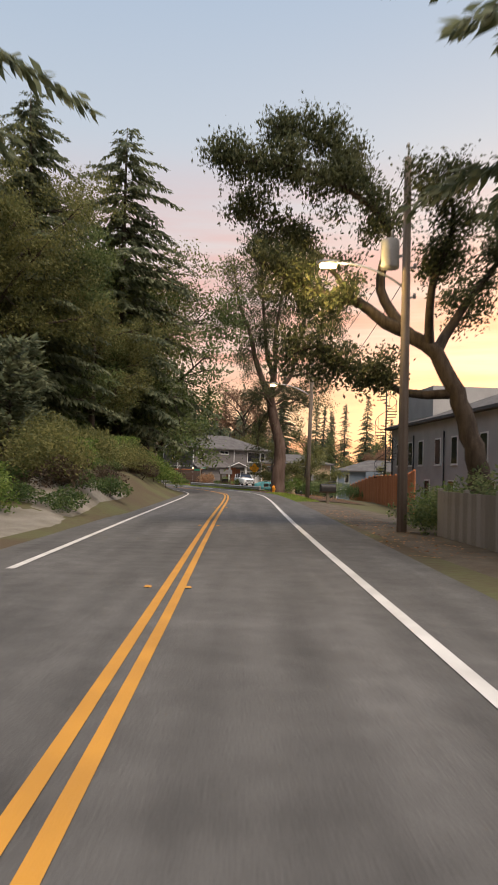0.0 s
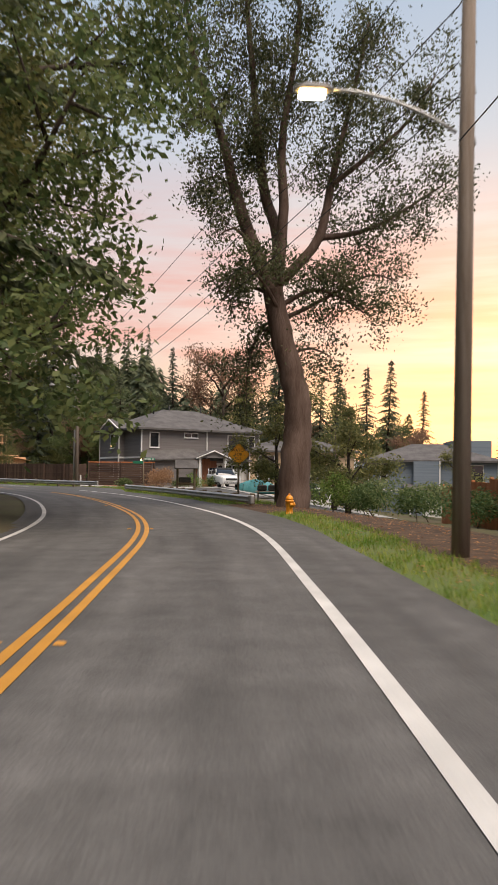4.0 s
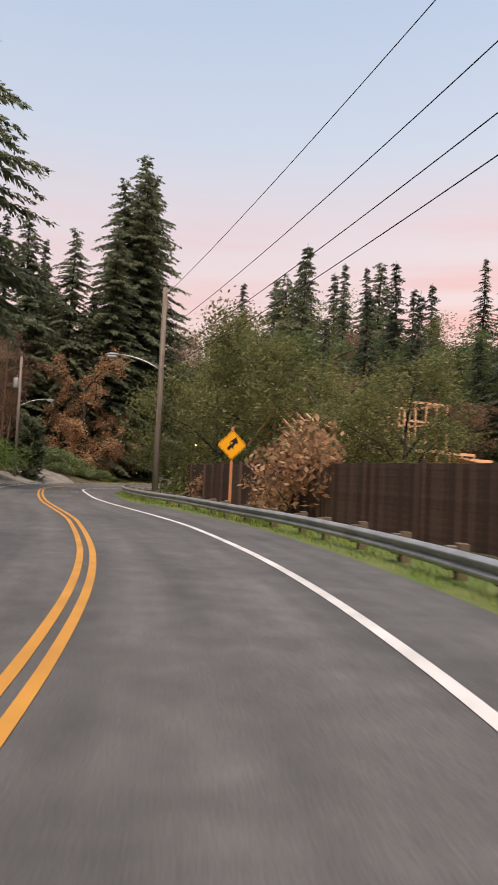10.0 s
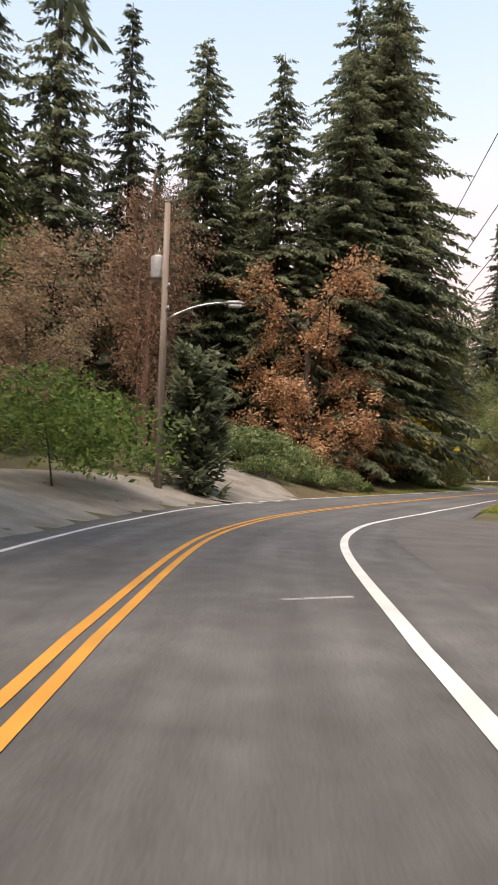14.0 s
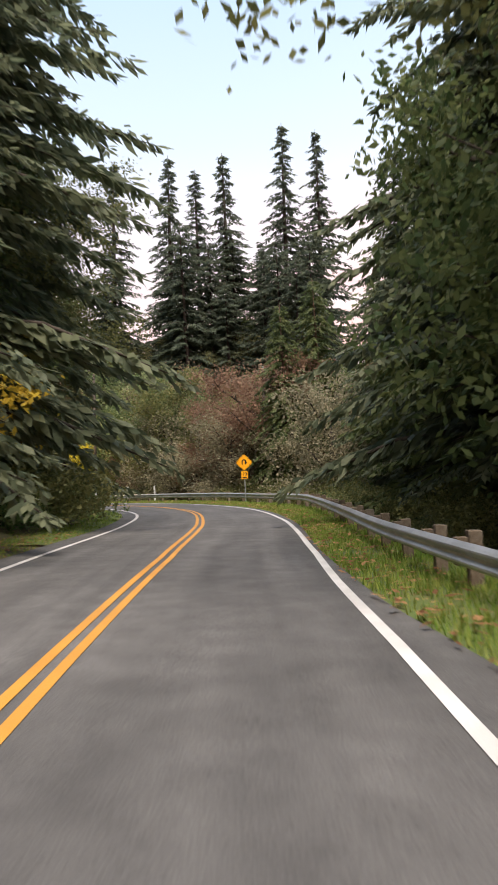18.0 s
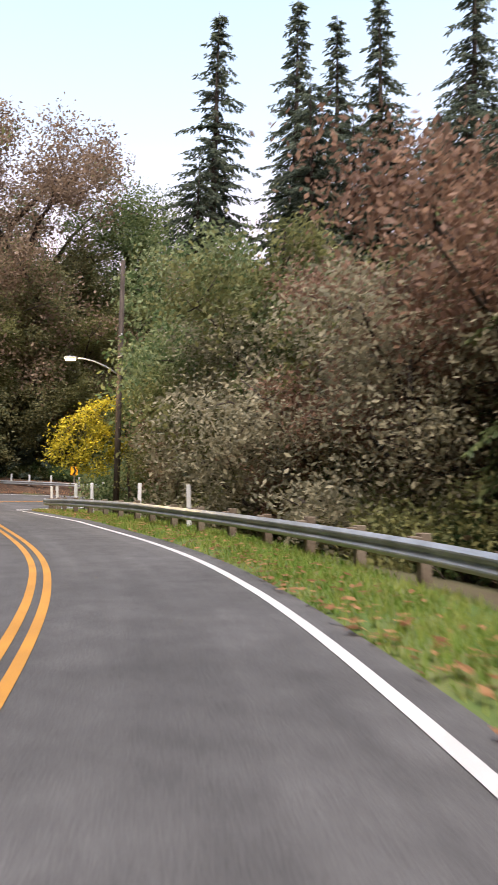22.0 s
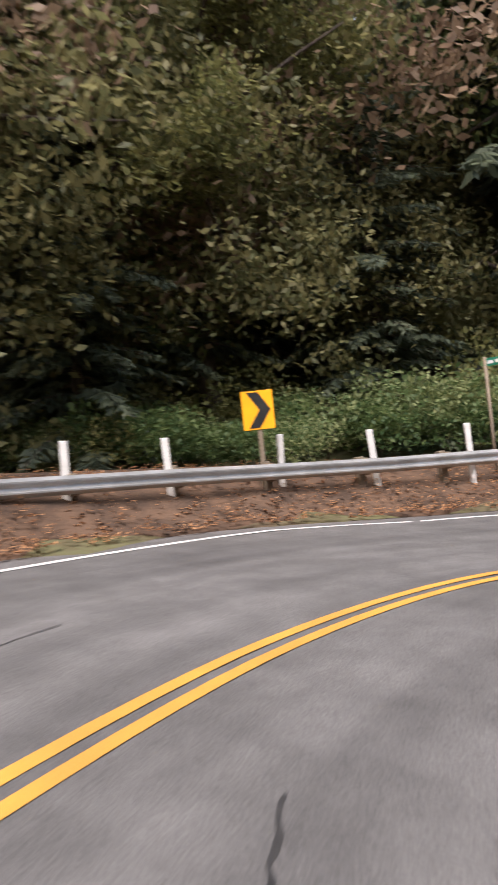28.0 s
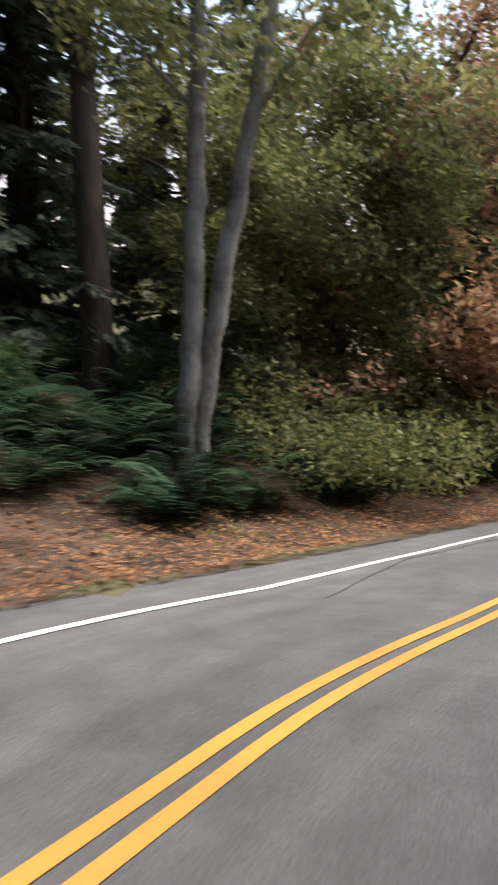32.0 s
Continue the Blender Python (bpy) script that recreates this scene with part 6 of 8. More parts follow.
for a, b2 in ((0, 0), (12, 0), (3.8, -1.2), (6.6, -0.5)):
    trim_post(bh, a, b2, -0.5, 5.3 if b2 == 0 or b2 == -0.5 else 2.4)
part("belt_trim", bx(-0.03, 3.8, -0.03, 0.01, 2.5, 2.66), M_TRIM, bh)
part("porch_light", bx(4.6, 4.72, -1.33, -1.21, 1.7, 1.95, 0.02), glow("blue_lamp", (0.25, 0.2, 1.0), 4.0), bh, "small blue porch lamp")

# the pale house behind the orange fence
ph = thing("house", pose(7.4, 76.0, gz(7.4, 76) - 0.3, 0, 0, -86), "pale grey two-storey house with dark windows and grey hipped roof", "house")
part("wall", bx(0, 26, 0, 10, -0.8, 6.4), M_SIDEP, ph)
part("roof", hip_roof(0, 26, 0, 10, 6.4, 2.0), None, ph)
part("roof_deck_wall", bx(-0.3, 8, 0.6, 8, 6.4, 8.9), M_SIDEP, ph)
for a in (1.6, 4.6, 7.0, 10.5, 13.5, 18.0, 22.0):
    window(ph, a, a + 0.9, 3.4, 5.0)
for a in (2.2, 3.9, 8.4, 13.0, 19.0):
    window(ph, a, a + 0.9, 0.8, 2.3)
for a in (0.4, 5.9, 12.2):
    part("downpipe", tubes("downpipe", [([(a, -0.08, -0.3), (a, -0.08, 5.5)], [0.05, 0.05])], M_PLAST, 8), None, ph)
nend = pose(0, 10, 0, 0, 0, -90)
window(ph, 2.0, 3.2, 3.4, 5.0, m=nend)
window(ph, 5.5, 6.7, 3.4, 5.0, m=nend)

# spiral stair up to the roof deck
sp = thing("spiral_staircase", pose(6.1, 72.0, gz(6.1, 72)), "thin dark steel spiral staircase against the house", "staircase")
part("centre_pole", tubes("centre_pole", [([(0, 0, 0), (0, 0, 8.8)], [0.05, 0.05])], M_PLAST, 8), None, sp)
for k in range(34):
    part("tread", bx(0.04, 0.78, -0.12, 0.12, -0.02, 0.02), M_PLAST, sp, m=pose(0, 0, 0.6 + 0.225 * k, 0, 0, k * 26))
rail_pts = [(0.78 * math.cos(radians(k * 13)), 0.78 * math.sin(radians(k * 13)), 1.5 + 0.1125 * k) for k in range(66)]
part("handrail", tubes("handrail", [(rail_pts, [0.022] * 66)], M_PLAST, 5), None, sp)
for k in range(0, 66, 4):
    x_, y_, z_ = rail_pts[k]
    part("baluster", tubes("baluster", [([(x_, y_, z_ - 0.9), (x_, y_, z_)], [0.014, 0.014])], M_PLAST, 5), None, sp)

# a house under construction behind the brown fence
fr = thing("unfinished_house", pose(-33.0, 149.5, 0.6, 0, 0, 62), "unfinished house frame of new orange lumber", "house frame")
fz0 = 1.2


def stud(a, b2, w=0.09):
    a, b2 = Vector(a), Vector(b2)
    d = b2 - a
    q = d.to_track_quat("Z", "Y").to_matrix().to_4x4()
    part("stud", bx(-w / 2, w / 2, -w / 2, w / 2, 0, d.length), M_LUMBER, fr, m=Matrix.Translation(a) @ q)


for k in range(10):
    stud((-3.0 + 0.9 * k, 0, -1.0), (-3.0 + 0.9 * k, 0, 2.6))
    stud((-3.0 + 0.9 * k, 4.5, -1.0), (-3.0 + 0.9 * k, 4.5, 2.6))
for yy in (0, 4.5):
    stud((-3.0, yy, 2.6), (5.1, yy, 2.6), 0.14)
    stud((-3.0, yy, 1.0), (5.1, yy, 1.0))
for k in range(5):
    for yy in (0.6, 3.6):
        stud((0.6 + 0.75 * k, yy, 2.6), (0.6 + 0.75 * k, yy, 5.2))
for yy in (0.6, 3.6):
    for zz_ in (2.7, 4.2, 5.2):
        stud((0.6, yy, zz_), (3.6, yy, zz_), 0.12)
for xx in (0.6, 3.6):
    for zz_ in (4.2, 5.2):
        stud((xx, 0.6, zz_), (xx, 3.6, zz_), 0.12)
for k in range(11):
    stud((-6.2 + 0.62 * k, -0.5, 2.5), (-6.2 + 0.62 * k, 2.4, 4.2), 0.10)
    stud((-6.2 + 0.62 * k, 5.0, 2.5), (-6.2 + 0.62 * k, 2.4, 4.2), 0.10)
part("sheathing", bx(-6.0, -3.0, 0.05, 0.09, -1.0, 2.5), M_LUMBER, fr, "raw plywood sheathing")
part("sheathing", bx(3.7, 6.4, -0.04, 0.0, -1.0, 2.4), M_LUMBER, fr)
part("sheathing", mesh_of("sheathing", [(3.4, -0.6, 2.4), (6.8, -0.6, 2.0), (6.8, 4.8, 2.0), (3.4, 4.8, 3.2), (3.4, -0.6, 2.36), (6.8, -0.6, 1.96)], [(0, 1, 2, 3), (4, 5, 1, 0)], M_LUMBER), None, fr)
stud((6.4, 0, -1.0), (6.4, 0, 2.4), 0.14)
stud((6.4, 4.5, -1.0), (6.4, 4.5, 2.2), 0.14)

# side street, kerb and drives
def strip(name, pts, wide, material, lift, label, category):
    p = glide(pts, 1.0)
    t = np.gradient(p, axis=0)
    t /= np.linalg.norm(t, axis=1)[:, None]
    n = np.stack([-t[:, 1], t[:, 0]], 1)
    w = np.interp(np.linspace(0, 1, len(p)), np.linspace(0, 1, len(wide)), wide) / 2
    cols = 7
    rows = [p + n * (w * (1 - 2 * k / (cols - 1)))[:, None] for k in range(cols)]
    xy = np.stack(rows, 1).reshape(-1, 2)
    zc = ground(xy[:, 0], xy[:, 1])
    i = np.arange(len(p) * cols).reshape(len(p), cols)
    faces = np.stack([i[:-1, :-1].ravel(), i[:-1, 1:].ravel(), i[1:, 1:].ravel(), i[1:, :-1].ravel()], 1)[:, ::-1]
    return tagged(new(name, mesh_of(name, np.c_[xy, zc + lift - np.tile(np.r_[0.09, np.zeros(cols - 2), 0.09], len(p))].tolist(), faces.tolist(), material, True)), label, category, kind="structure")


strip("side_street", [(-15.5, 111.8), (-12, 114.6), (-5, 115.6), (4, 112.5), (14, 106), (26, 98), (48, 86)], (9, 7.5, 7, 7, 7, 7), M_ASPH, 0.06, "asphalt side street running down to the houses", "street")
strip("driveway", [(-4.2, 117.5), (-2.0, 124.0), (-1.2, 128.5)], (6.5, 6, 5.4), M_CONC, 0.10, "pale concrete driveway before the garage", "driveway")
strip("driveway", [(6.8, 112.5), (6.2, 120), (5.8, 127.0)], (6.5, 6, 5.4), M_CONC, 0.10, "pale concrete driveway before the tan garage", "driveway")
strip("pavement", [(-15.8, 119.5), (-10, 119.6), (-6.2, 119.2)], (1.5, 1.5, 1.5), M_CONC, 0.14, "narrow concrete pavement before the gate", "pavement")
strip("side_road_line", [(-13.0, 116.1), (-10.9, 116.4)], (0.14, 0.14), M_WHITE, 0.09, "short white line across the side street", "road marking")
strip("gravel_drive", [tuple(on_road(s, d)[:2]) for s, d in ((168, 4.6), (161, 6.4), (153, 6.9), (144, 5.6), (135, 4.2))], (2.5, 6.0, 7.2, 5.0, 1.6), M_GRAVEL, 0.05, "wide gravel pull-off beside the road", "driveway")
strip("gravel_drive", [(-68.2, 160.0), (-71.4, 161.6), (-76.0, 164.6), (-82.0, 168.4), (-90.0, 172.0)], (7.5, 5.2, 4.2, 4.0), M_GRAVEL, 0.06, "pale drive climbing into the wood", "driveway")
strip("gravel_shoulder", [tuple(on_road(-8, 6.2)[:2]), tuple(on_road(8, 6.4)[:2]), tuple(on_road(24, 5.6)[:2]), tuple(on_road(34, 4.2)[:2])], (4, 4.5, 3.5, 0.6), M_GRAVEL, 0.05, "gravel shoulder and drive mouth", "shoulder")
strip("dirt_shoulder", [tuple(on_road(10, -6.2)[:2]), tuple(on_road(24, -6.4)[:2]), tuple(on_road(36, -5.6)[:2]), tuple(on_road(46, -4.8)[:2])], (2.2, 4.4, 3.5, 1.0), M_DIRT, 0.04, "brown dirt shoulder strewn with needles", "shoulder")


# ---- vehicles ----
def loft(sections):
    """sections: (y, [(half width, z), ...]) from the nose back; mirrored across x."""
    verts, faces = [], []
    k = len(sections[0][1])
    for y, pr in sections:
        verts += [(-w, y, z) for w, z in pr] + [(w, y, z) for w, z in pr[::-1]]
    n = 2 * k
    for i in range(len(sections) - 1):
        faces += [(i * n + j, i * n + (j + 1) % n, (i + 1) * n + (j + 1) % n, (i + 1) * n + j) for j in range(n)]
    faces += [tuple(range(n))[::-1], tuple(range((len(sections) - 1) * n, len(sections) * n))]
    return verts, faces


def suv(x, y, z, turn, paint, label, black_roof=True):
    """Nose towards local -y."""
    c = thing("car", pose(x, y, z, 0, 0, turn), label, "car")
    lo = lambda w, zs: [(w * 0.94, zs[0]), (w, zs[1]), (w, zs[2]), (w * 0.96, zs[3])]
    v, f = loft([(-2.3, lo(0.72, (0.42, 0.55, 0.72, 0.80))), (-2.2, lo(0.84, (0.32, 0.5, 0.82, 0.92))), (-1.9, lo(0.92, (0.28, 0.5, 0.88, 1.0))), (-0.95, lo(0.93, (0.28, 0.5, 0.95, 1.07))), (0.6, lo(0.93, (0.28, 0.5, 0.98, 1.08))), (1.7, lo(0.92, (0.28, 0.5, 1.0, 1.12))), (2.15, lo(0.88, (0.36, 0.55, 1.0, 1.1))), (2.28, lo(0.8, (0.45, 0.6, 0.92, 1.0)))])
    b_ = part("body", mesh_of("body", v, f, paint, True), None, c)
    cab = lambda w, z0, z1: [(w, z0), (w * 0.97, z0 + (z1 - z0) * 0.5), (w * 0.86, z1 - 0.05), (w * 0.7, z1)]
    v, f = loft([(-1.0, cab(0.88, 1.0, 1.06)), (-0.25, cab(0.88, 1.0, 1.58)), (0.3, cab(0.88, 1.0, 1.68)), (1.5, cab(0.87, 1.0, 1.66)), (2.0, cab(0.84, 1.0, 1.45)), (2.2, cab(0.8, 1.0, 1.08))])
    part("cabin", mesh_of("cabin", v, f, M_GLASS, True), None, c, "dark glazed cabin")
    v, f = loft([(-0.25, [(0.78, 1.56), (0.78, 1.60), (0.5, 1.62), (0.2, 1.63)]), (0.3, [(0.80, 1.63), (0.79, 1.68), (0.5, 1.71), (0.2, 1.72)]), (1.5, [(0.79, 1.61), (0.78, 1.66), (0.5, 1.69), (0.2, 1.70)]), (1.85, [(0.74, 1.50), (0.73, 1.55), (0.5, 1.58), (0.2, 1.59)])])
    part("roof", mesh_of("roof", v, f, M_PLAST if black_roof else paint, True), None, c)
    for a in (-0.87, 0.87):
        for yy, zz_ in ((-0.6, 1.3), (0.55, 1.35), (1.6, 1.35)):
            part("pillar", tubes("pillar", [([(a * 1.005, yy, 1.05), (a * 0.9, yy + 0.28, 1.6)], [0.035, 0.03])], paint, 5), None, c)
        part("mirror", bx(min(a * 1.05, a * 1.25), max(a * 1.05, a * 1.25), -0.72, -0.55, 1.02, 1.18, 0.03), paint, c)
        s_ = 1 if a > 0 else -1
        part("headlight", bx(min(s_ * 0.45, s_ * 0.84), max(s_ * 0.45, s_ * 0.84), -2.25, -2.08, 0.78, 0.90, 0.03), M_HEAD, c)
        part("tail_light", bx(min(s_ * 0.5, s_ * 0.86), max(s_ * 0.5, s_ * 0.86), 2.12, 2.27, 0.88, 1.02, 0.03), M_TAIL, c)
        part("sill_cladding", bx(min(a, a * 1.06), max(a, a * 1.06), -1.0, 1.0, 0.28, 0.45, 0.02), M_PLAST, c)
        for yy in (-1.38, 1.38):
            v, f = lathe([(0.2, -0.11), (0.33, -0.11), (0.36, -0.07), (0.36, 0.07), (0.33, 0.11), (0.2, 0.11)], 18)
            w = part("wheel", mesh_of("wheel", v, f, M_TYRE, True), None, c, "", pose(a * 0.93, yy, 0.36, 0, 90, 0))
            v, f = lathe([(0.21, -0.09), (0.21, 0.1), (0.1, 0.115), (0.05, 0.12)], 12)
            part("rim", mesh_of("rim", v, f, M_RIM, True), None, w, "", pose(0, 0, 0, 180 if a < 0 else 0, 0, 0))
    part("grille", bx(-0.5, 0.5, -2.33, -2.2, 0.62, 0.80, 0.03), M_PLAST, c, "black grille")
    part("lower_grille", bx(-0.72, 0.72, -2.30, -2.1, 0.36, 0.55, 0.04), M_PLAST, c)
    part("number_plate", bx(-0.17, 0.17, -2.345, -2.33, 0.50, 0.60), M_POSTW, c)
    part("number_plate", bx(-0.17, 0.17, 2.28, 2.295, 0.72, 0.84), M_POSTW, c)
    return c


suv(-3.9, 122.3, gz(-3.9, 122.3) + 0.12, 18, M_CARW, "white sport utility car with black roof on the driveway")
suv(4.6, 124.6, gz(4.6, 124.6) + 0.14, 170, M_CARD, "dark sport utility car parked before the tan garage", False)
suv(7.2, 121.6, gz(7.2, 121.6) + 0.14, 188, M_CARD, "black car parked on the tan house's drive", False)
suv(-62.9, 143.2, gz(-62.9, 143.2) + 0.05, 35, M_CARW, "white car parked on the gravel pull-off", False)
# a car under a teal cover
tc = thing("covered_car", pose(-0.6, 121.3, gz(-0.6, 121.3) + 0.1, 0, 4, 62), "low car under a rumpled teal cover", "car")
secs = []
for yy, w, z1 in ((-2.2, 0.7, 0.62), (-1.9, 0.86, 0.74), (-0.9, 0.94, 0.86), (-0.3, 0.92, 1.18), (0.4, 0.9, 1.26), (1.0, 0.9, 1.14), (1.5, 0.92, 0.94), (2.0, 0.88, 0.86), (2.2, 0.74, 0.7)):
    secs.append((yy, [(w + 0.05, 0.04), (w + rng.normal(0, 0.02), 0.35), (w * 0.97, min(0.7, z1 * 0.8)), (w * 0.8, z1 * 0.97), (w * 0.35, z1)]))
v, f = loft(secs)
part("cover", mesh_of("cover", v, f, M_TEAL, True), None, tc)
for yy in (-1.3, 1.3):
    part("strap", tubes("strap", [([(-0.97, yy, 0.1), (-0.95, yy, 0.7), (-0.6, yy, 0.98), (0, yy, 1.02), (0.6, yy, 0.98), (0.95, yy, 0.7), (0.97, yy, 0.1)], [0.02] * 7)], M_PLAST, 4), None, tc)


# ---- trees and shrubs that stand apart ----
def sprays(centres, n, spread, size, seed, flat=0.3, droop=0.3, hang=0.8):
    r = np.random.default_rng(seed)
    c0 = np.array(centres, float)
    c = (c0[r.integers(0, len(c0), n)] + r.normal(0, 1, (n, 3)) * np.array([1, 1, hang]) * spread)
    return leaves(c, size, r, flat, droop)


def limb_tree(name, x, y, runs, label, material, bark, n, spread, size, seed, start=0.45, twigs=3, reach=1.4, sides=10, drop=0.1, skip=1):
    """A tree from limbs given in metres round its foot, with twigs and leaves along their outer parts."""
    r = np.random.default_rng(seed)
    tr = thing(name, pose(x, y, gz(x, y)), label, "tree")
    woods, tips = [], []
    for k, (pts, r0, r1) in enumerate(runs):
        p = glide(pts, 0.35) if len(pts) > 2 else np.array(pts, float)
        p = p + r.normal(0, 0.03 if k == 0 else 0.25 * r1, p.shape)
        p[:, 2] = np.maximum.accumulate(p[:, 2]) if k == 0 else p[:, 2]
        m = len(p)
        q = np.linspace(0, 1, m)
        woods.append(([tuple(v) for v in p], list(r0 + (r1 - r0) * q ** 0.8)))
        if k < skip:
            continue
        for j in range(int(m * start), m):
            for _ in range(twigs):
                d = unit(r.normal(0, 1, 3) + np.array([0, 0, 0.25])) * reach * r.uniform(0.35, 1.0)
                e = p[j] + d
                e[2] -= drop
                woods.append(([tuple(p[j]), tuple(p[j] + d * 0.55 + r.normal(0, 0.06, 3)), tuple(e)], [max(0.012, r1 * 0.35), 0.011, 0.005]))
                tips += [e, p[j] + d * 0.7]
    part("trunk", tubes("trunk", woods[:1], bark, sides), None, tr)
    part("branchwork", tubes("branchwork", woods[1:], bark, 6), None, tr)
    part("crown", poly_mesh("crown", sprays(tips, n, spread, size, seed + 1), 4, material), None, tr)
    return tr


L_MADR = leafmat("leathery_grey_green_leaves", (0.062, 0.076, 0.036), (0.14, 0.145, 0.068))
# twisting old tree that reaches over the road
limb_tree("gnarled_tree", 2.9, 40.2, [
    ([(0, 0, -0.4), (-0.1, 0, 1.2), (-0.5, -0.1, 3.0), (-1.0, -0.1, 4.4), (-1.6, 0, 5.6), (-2.6, 0.1, 6.3)], 0.42, 0.22),
    ([(-2.6, 0.1, 6.3), (-3.2, 0, 6.5), (-4.1, -0.1, 7.1), (-4.9, -0.2, 7.2), (-6.0, -0.3, 7.6), (-7.4, -0.3, 8.3)], 0.24, 0.05),
    ([(-1.0, -0.1, 4.3), (-2.2, 0.3, 4.3), (-2.9, 0.2, 4.5), (-3.5, 0.1, 5.0), (-4.6, 0, 5.1), (-5.4, -0.2, 5.65), (-6.3, -0.2, 5.3)], 0.17, 0.04),
    ([(-2.6, 0.1, 6.3), (-3.3, 0.4, 7.6), (-3.2, 0.2, 8.7), (-3.1, 0, 9.4), (-4.1, -0.1, 10.4), (-6.0, -0.3, 11.2), (-8.6, -0.4, 11.4)], 0.19, 0.03),
    ([(-3.2, 0, 9.4), (-3.9, 0.3, 11.0), (-5.0, 0.6, 12.4), (-6.8, 0.6, 12.9)], 0.11, 0.025),
    ([(-1.6, 0, 5.6), (-0.6, 0.4, 7.2), (0.4, 0.3, 8.6), (0.8, 0.2, 10.2)], 0.2, 0.04),
    ([(-1.8, 0, 5.8), (-2.0, -1.0, 7.4), (-1.6, -1.8, 9.2), (-2.4, -2.4, 10.4)], 0.17, 0.04),
    ([(-4.1, -0.1, 7.0), (-4.9, 0.8, 8.4), (-6.2, 1.2, 9.6), (-7.6, 1.0, 10.2)], 0.12, 0.025),
], "gnarled dark tree with twisting limbs over the road", L_MADR, M_BARK, 50000, 0.25, 0.068, 501, start=0.4, twigs=3, reach=0.95)
# great trunk beside the hydrant
limb_tree("madrona_tree", -1.2, 86.7, [
    ([(0, 0, -0.4), (0.12, 0, 0.5), (0.2, 0, 2.2), (0.28, 0, 4.0), (-0.2, 0, 6.2), (-0.6, 0, 7.8), (-0.75, 0, 9.0)], 0.70, 0.40),
    ([(-0.7, 0, 8.6), (-1.5, 0.1, 10.4), (-2.3, 0, 12.6), (-2.9, 0, 15.0), (-4.0, 0.2, 18.0), (-4.6, 0.2, 21.6)], 0.36, 0.05),
    ([(-0.7, 0, 8.8), (-0.6, 0.2, 11.1), (-1.1, 0.2, 12.7), (-1.4, 0.1, 14.8), (-1.8, 0.2, 19.2), (-2.2, 0.3, 24)], 0.3, 0.04),
    ([(-0.6, 0, 9.4), (-0.4, -0.4, 12), (-0.5, -0.6, 14.8), (0.1, -0.6, 19.0), (0.2, -0.4, 23.6)], 0.26, 0.04),
    ([(-0.65, 0, 9.0), (1.0, 0, 10.9), (1.7, 0.1, 13.8), (2.6, 0.2, 17.6), (3.2, 0.3, 20.4)], 0.28, 0.04),
    ([(1.1, 0, 11.0), (2.8, 0.4, 11.4), (4.2, 0.6, 12.1), (6.4, 0.8, 13.6)], 0.15, 0.03),
    ([(1.6, 0, 13.2), (3.0, -0.6, 14.2), (4.6, -0.8, 15.6), (5.6, -0.8, 17.4)], 0.13, 0.03),
    ([(-0.5, 0, 8.2), (0.9, 0.2, 8.9), (2.1, 0.3, 8.6), (3.0, 0.3, 8.0)], 0.13, 0.03),
    ([(-0.8, 0, 8.6), (-1.7, 0.4, 9.0), (-2.5, 0.5, 8.5)], 0.11, 0.03),
    ([(-2.4, 0, 12.8), (-3.1, 0.4, 13.6), (-3.9, 0.6, 13.4)], 0.11, 0.025),
    ([(-0.2, 0.3, 6.2), (0.9, 0.8, 6.6), (1.7, 1.0, 6.3)], 0.09, 0.03),
    ([(-0.6, -0.3, 8.0), (-1.5, -1.0, 9.2), (-2.3, -1.2, 9.0), (-2.7, -1.2, 8.2)], 0.1, 0.03),
    ([(-0.5, 0.2, 7.6), (1.4, 0.4, 8.6), (3.2, 0.4, 9.6), (4.4, 0.5, 9.4)], 0.12, 0.03),
    ([(-1.6, 0, 10.6), (-2.4, -0.4, 11.2), (-3.0, -0.6, 10.8)], 0.1, 0.03),
    ([(-0.4, 0.4, 7.0), (-1.2, 0.7, 7.3), (-1.7, 0.9, 6.0), (-1.8, 1.0, 4.4)], 0.09, 0.02),
], "great leaning madrona with a thick brown trunk beside the hydrant", L_MADR, mat("brown_madrona_bark", (0.085, 0.052, 0.038), (0.14, 0.095, 0.075), rough=0.9, scale=1.4, fine=11, bump=1.0, stretch=(3, 3, 0.5)), 70000, 0.34, 0.075, 511, start=0.35, twigs=3, reach=1.8, sides=18)

# left of the first straight
HEDGE = hedge_block("clipped_hedge", 20.0, 2.0, 2.0, 61, L_HEDGE, "block of clipped bright green hedge above the bank")
HEDGE.matrix_basis = pose(-12.9, 59.6, 1.45, 0, -3, 90)
cyp = conifer("cypress_tree", 4.6, 0.62, 62, L_FIR, "narrow dark green column of cypress", low=0.03, dens=1.6, droop=-0.75, spread=0.3, ragged=0.1)
for x, y, k in ((-13.6, 45.6, 1.0), (-14.1, 48.4, 1.12), (2.0, 122.0, 0.7)):
    plant(cyp, x, y, k=k)
BRONZE = shrub("shrub", 1.9, 1.2, 63, L_BROWN, "clipped mound of bronze-brown foliage", 1500, 0.055)
LIME = shrub("shrub", 2.4, 1.7, 64, L_HEDGE, "loose light green garden shrub", 1800, 0.06)
MOUND = shrub("shrub", 1.7, 0.9, 65, L_SHRUB, "low clipped dark green mound", 1400, 0.05)
TAWNY = shrub("shrub", 2.2, 2.2, 66, L_ORNG, "shrub with salmon-orange autumn leaves", 1500, 0.07)
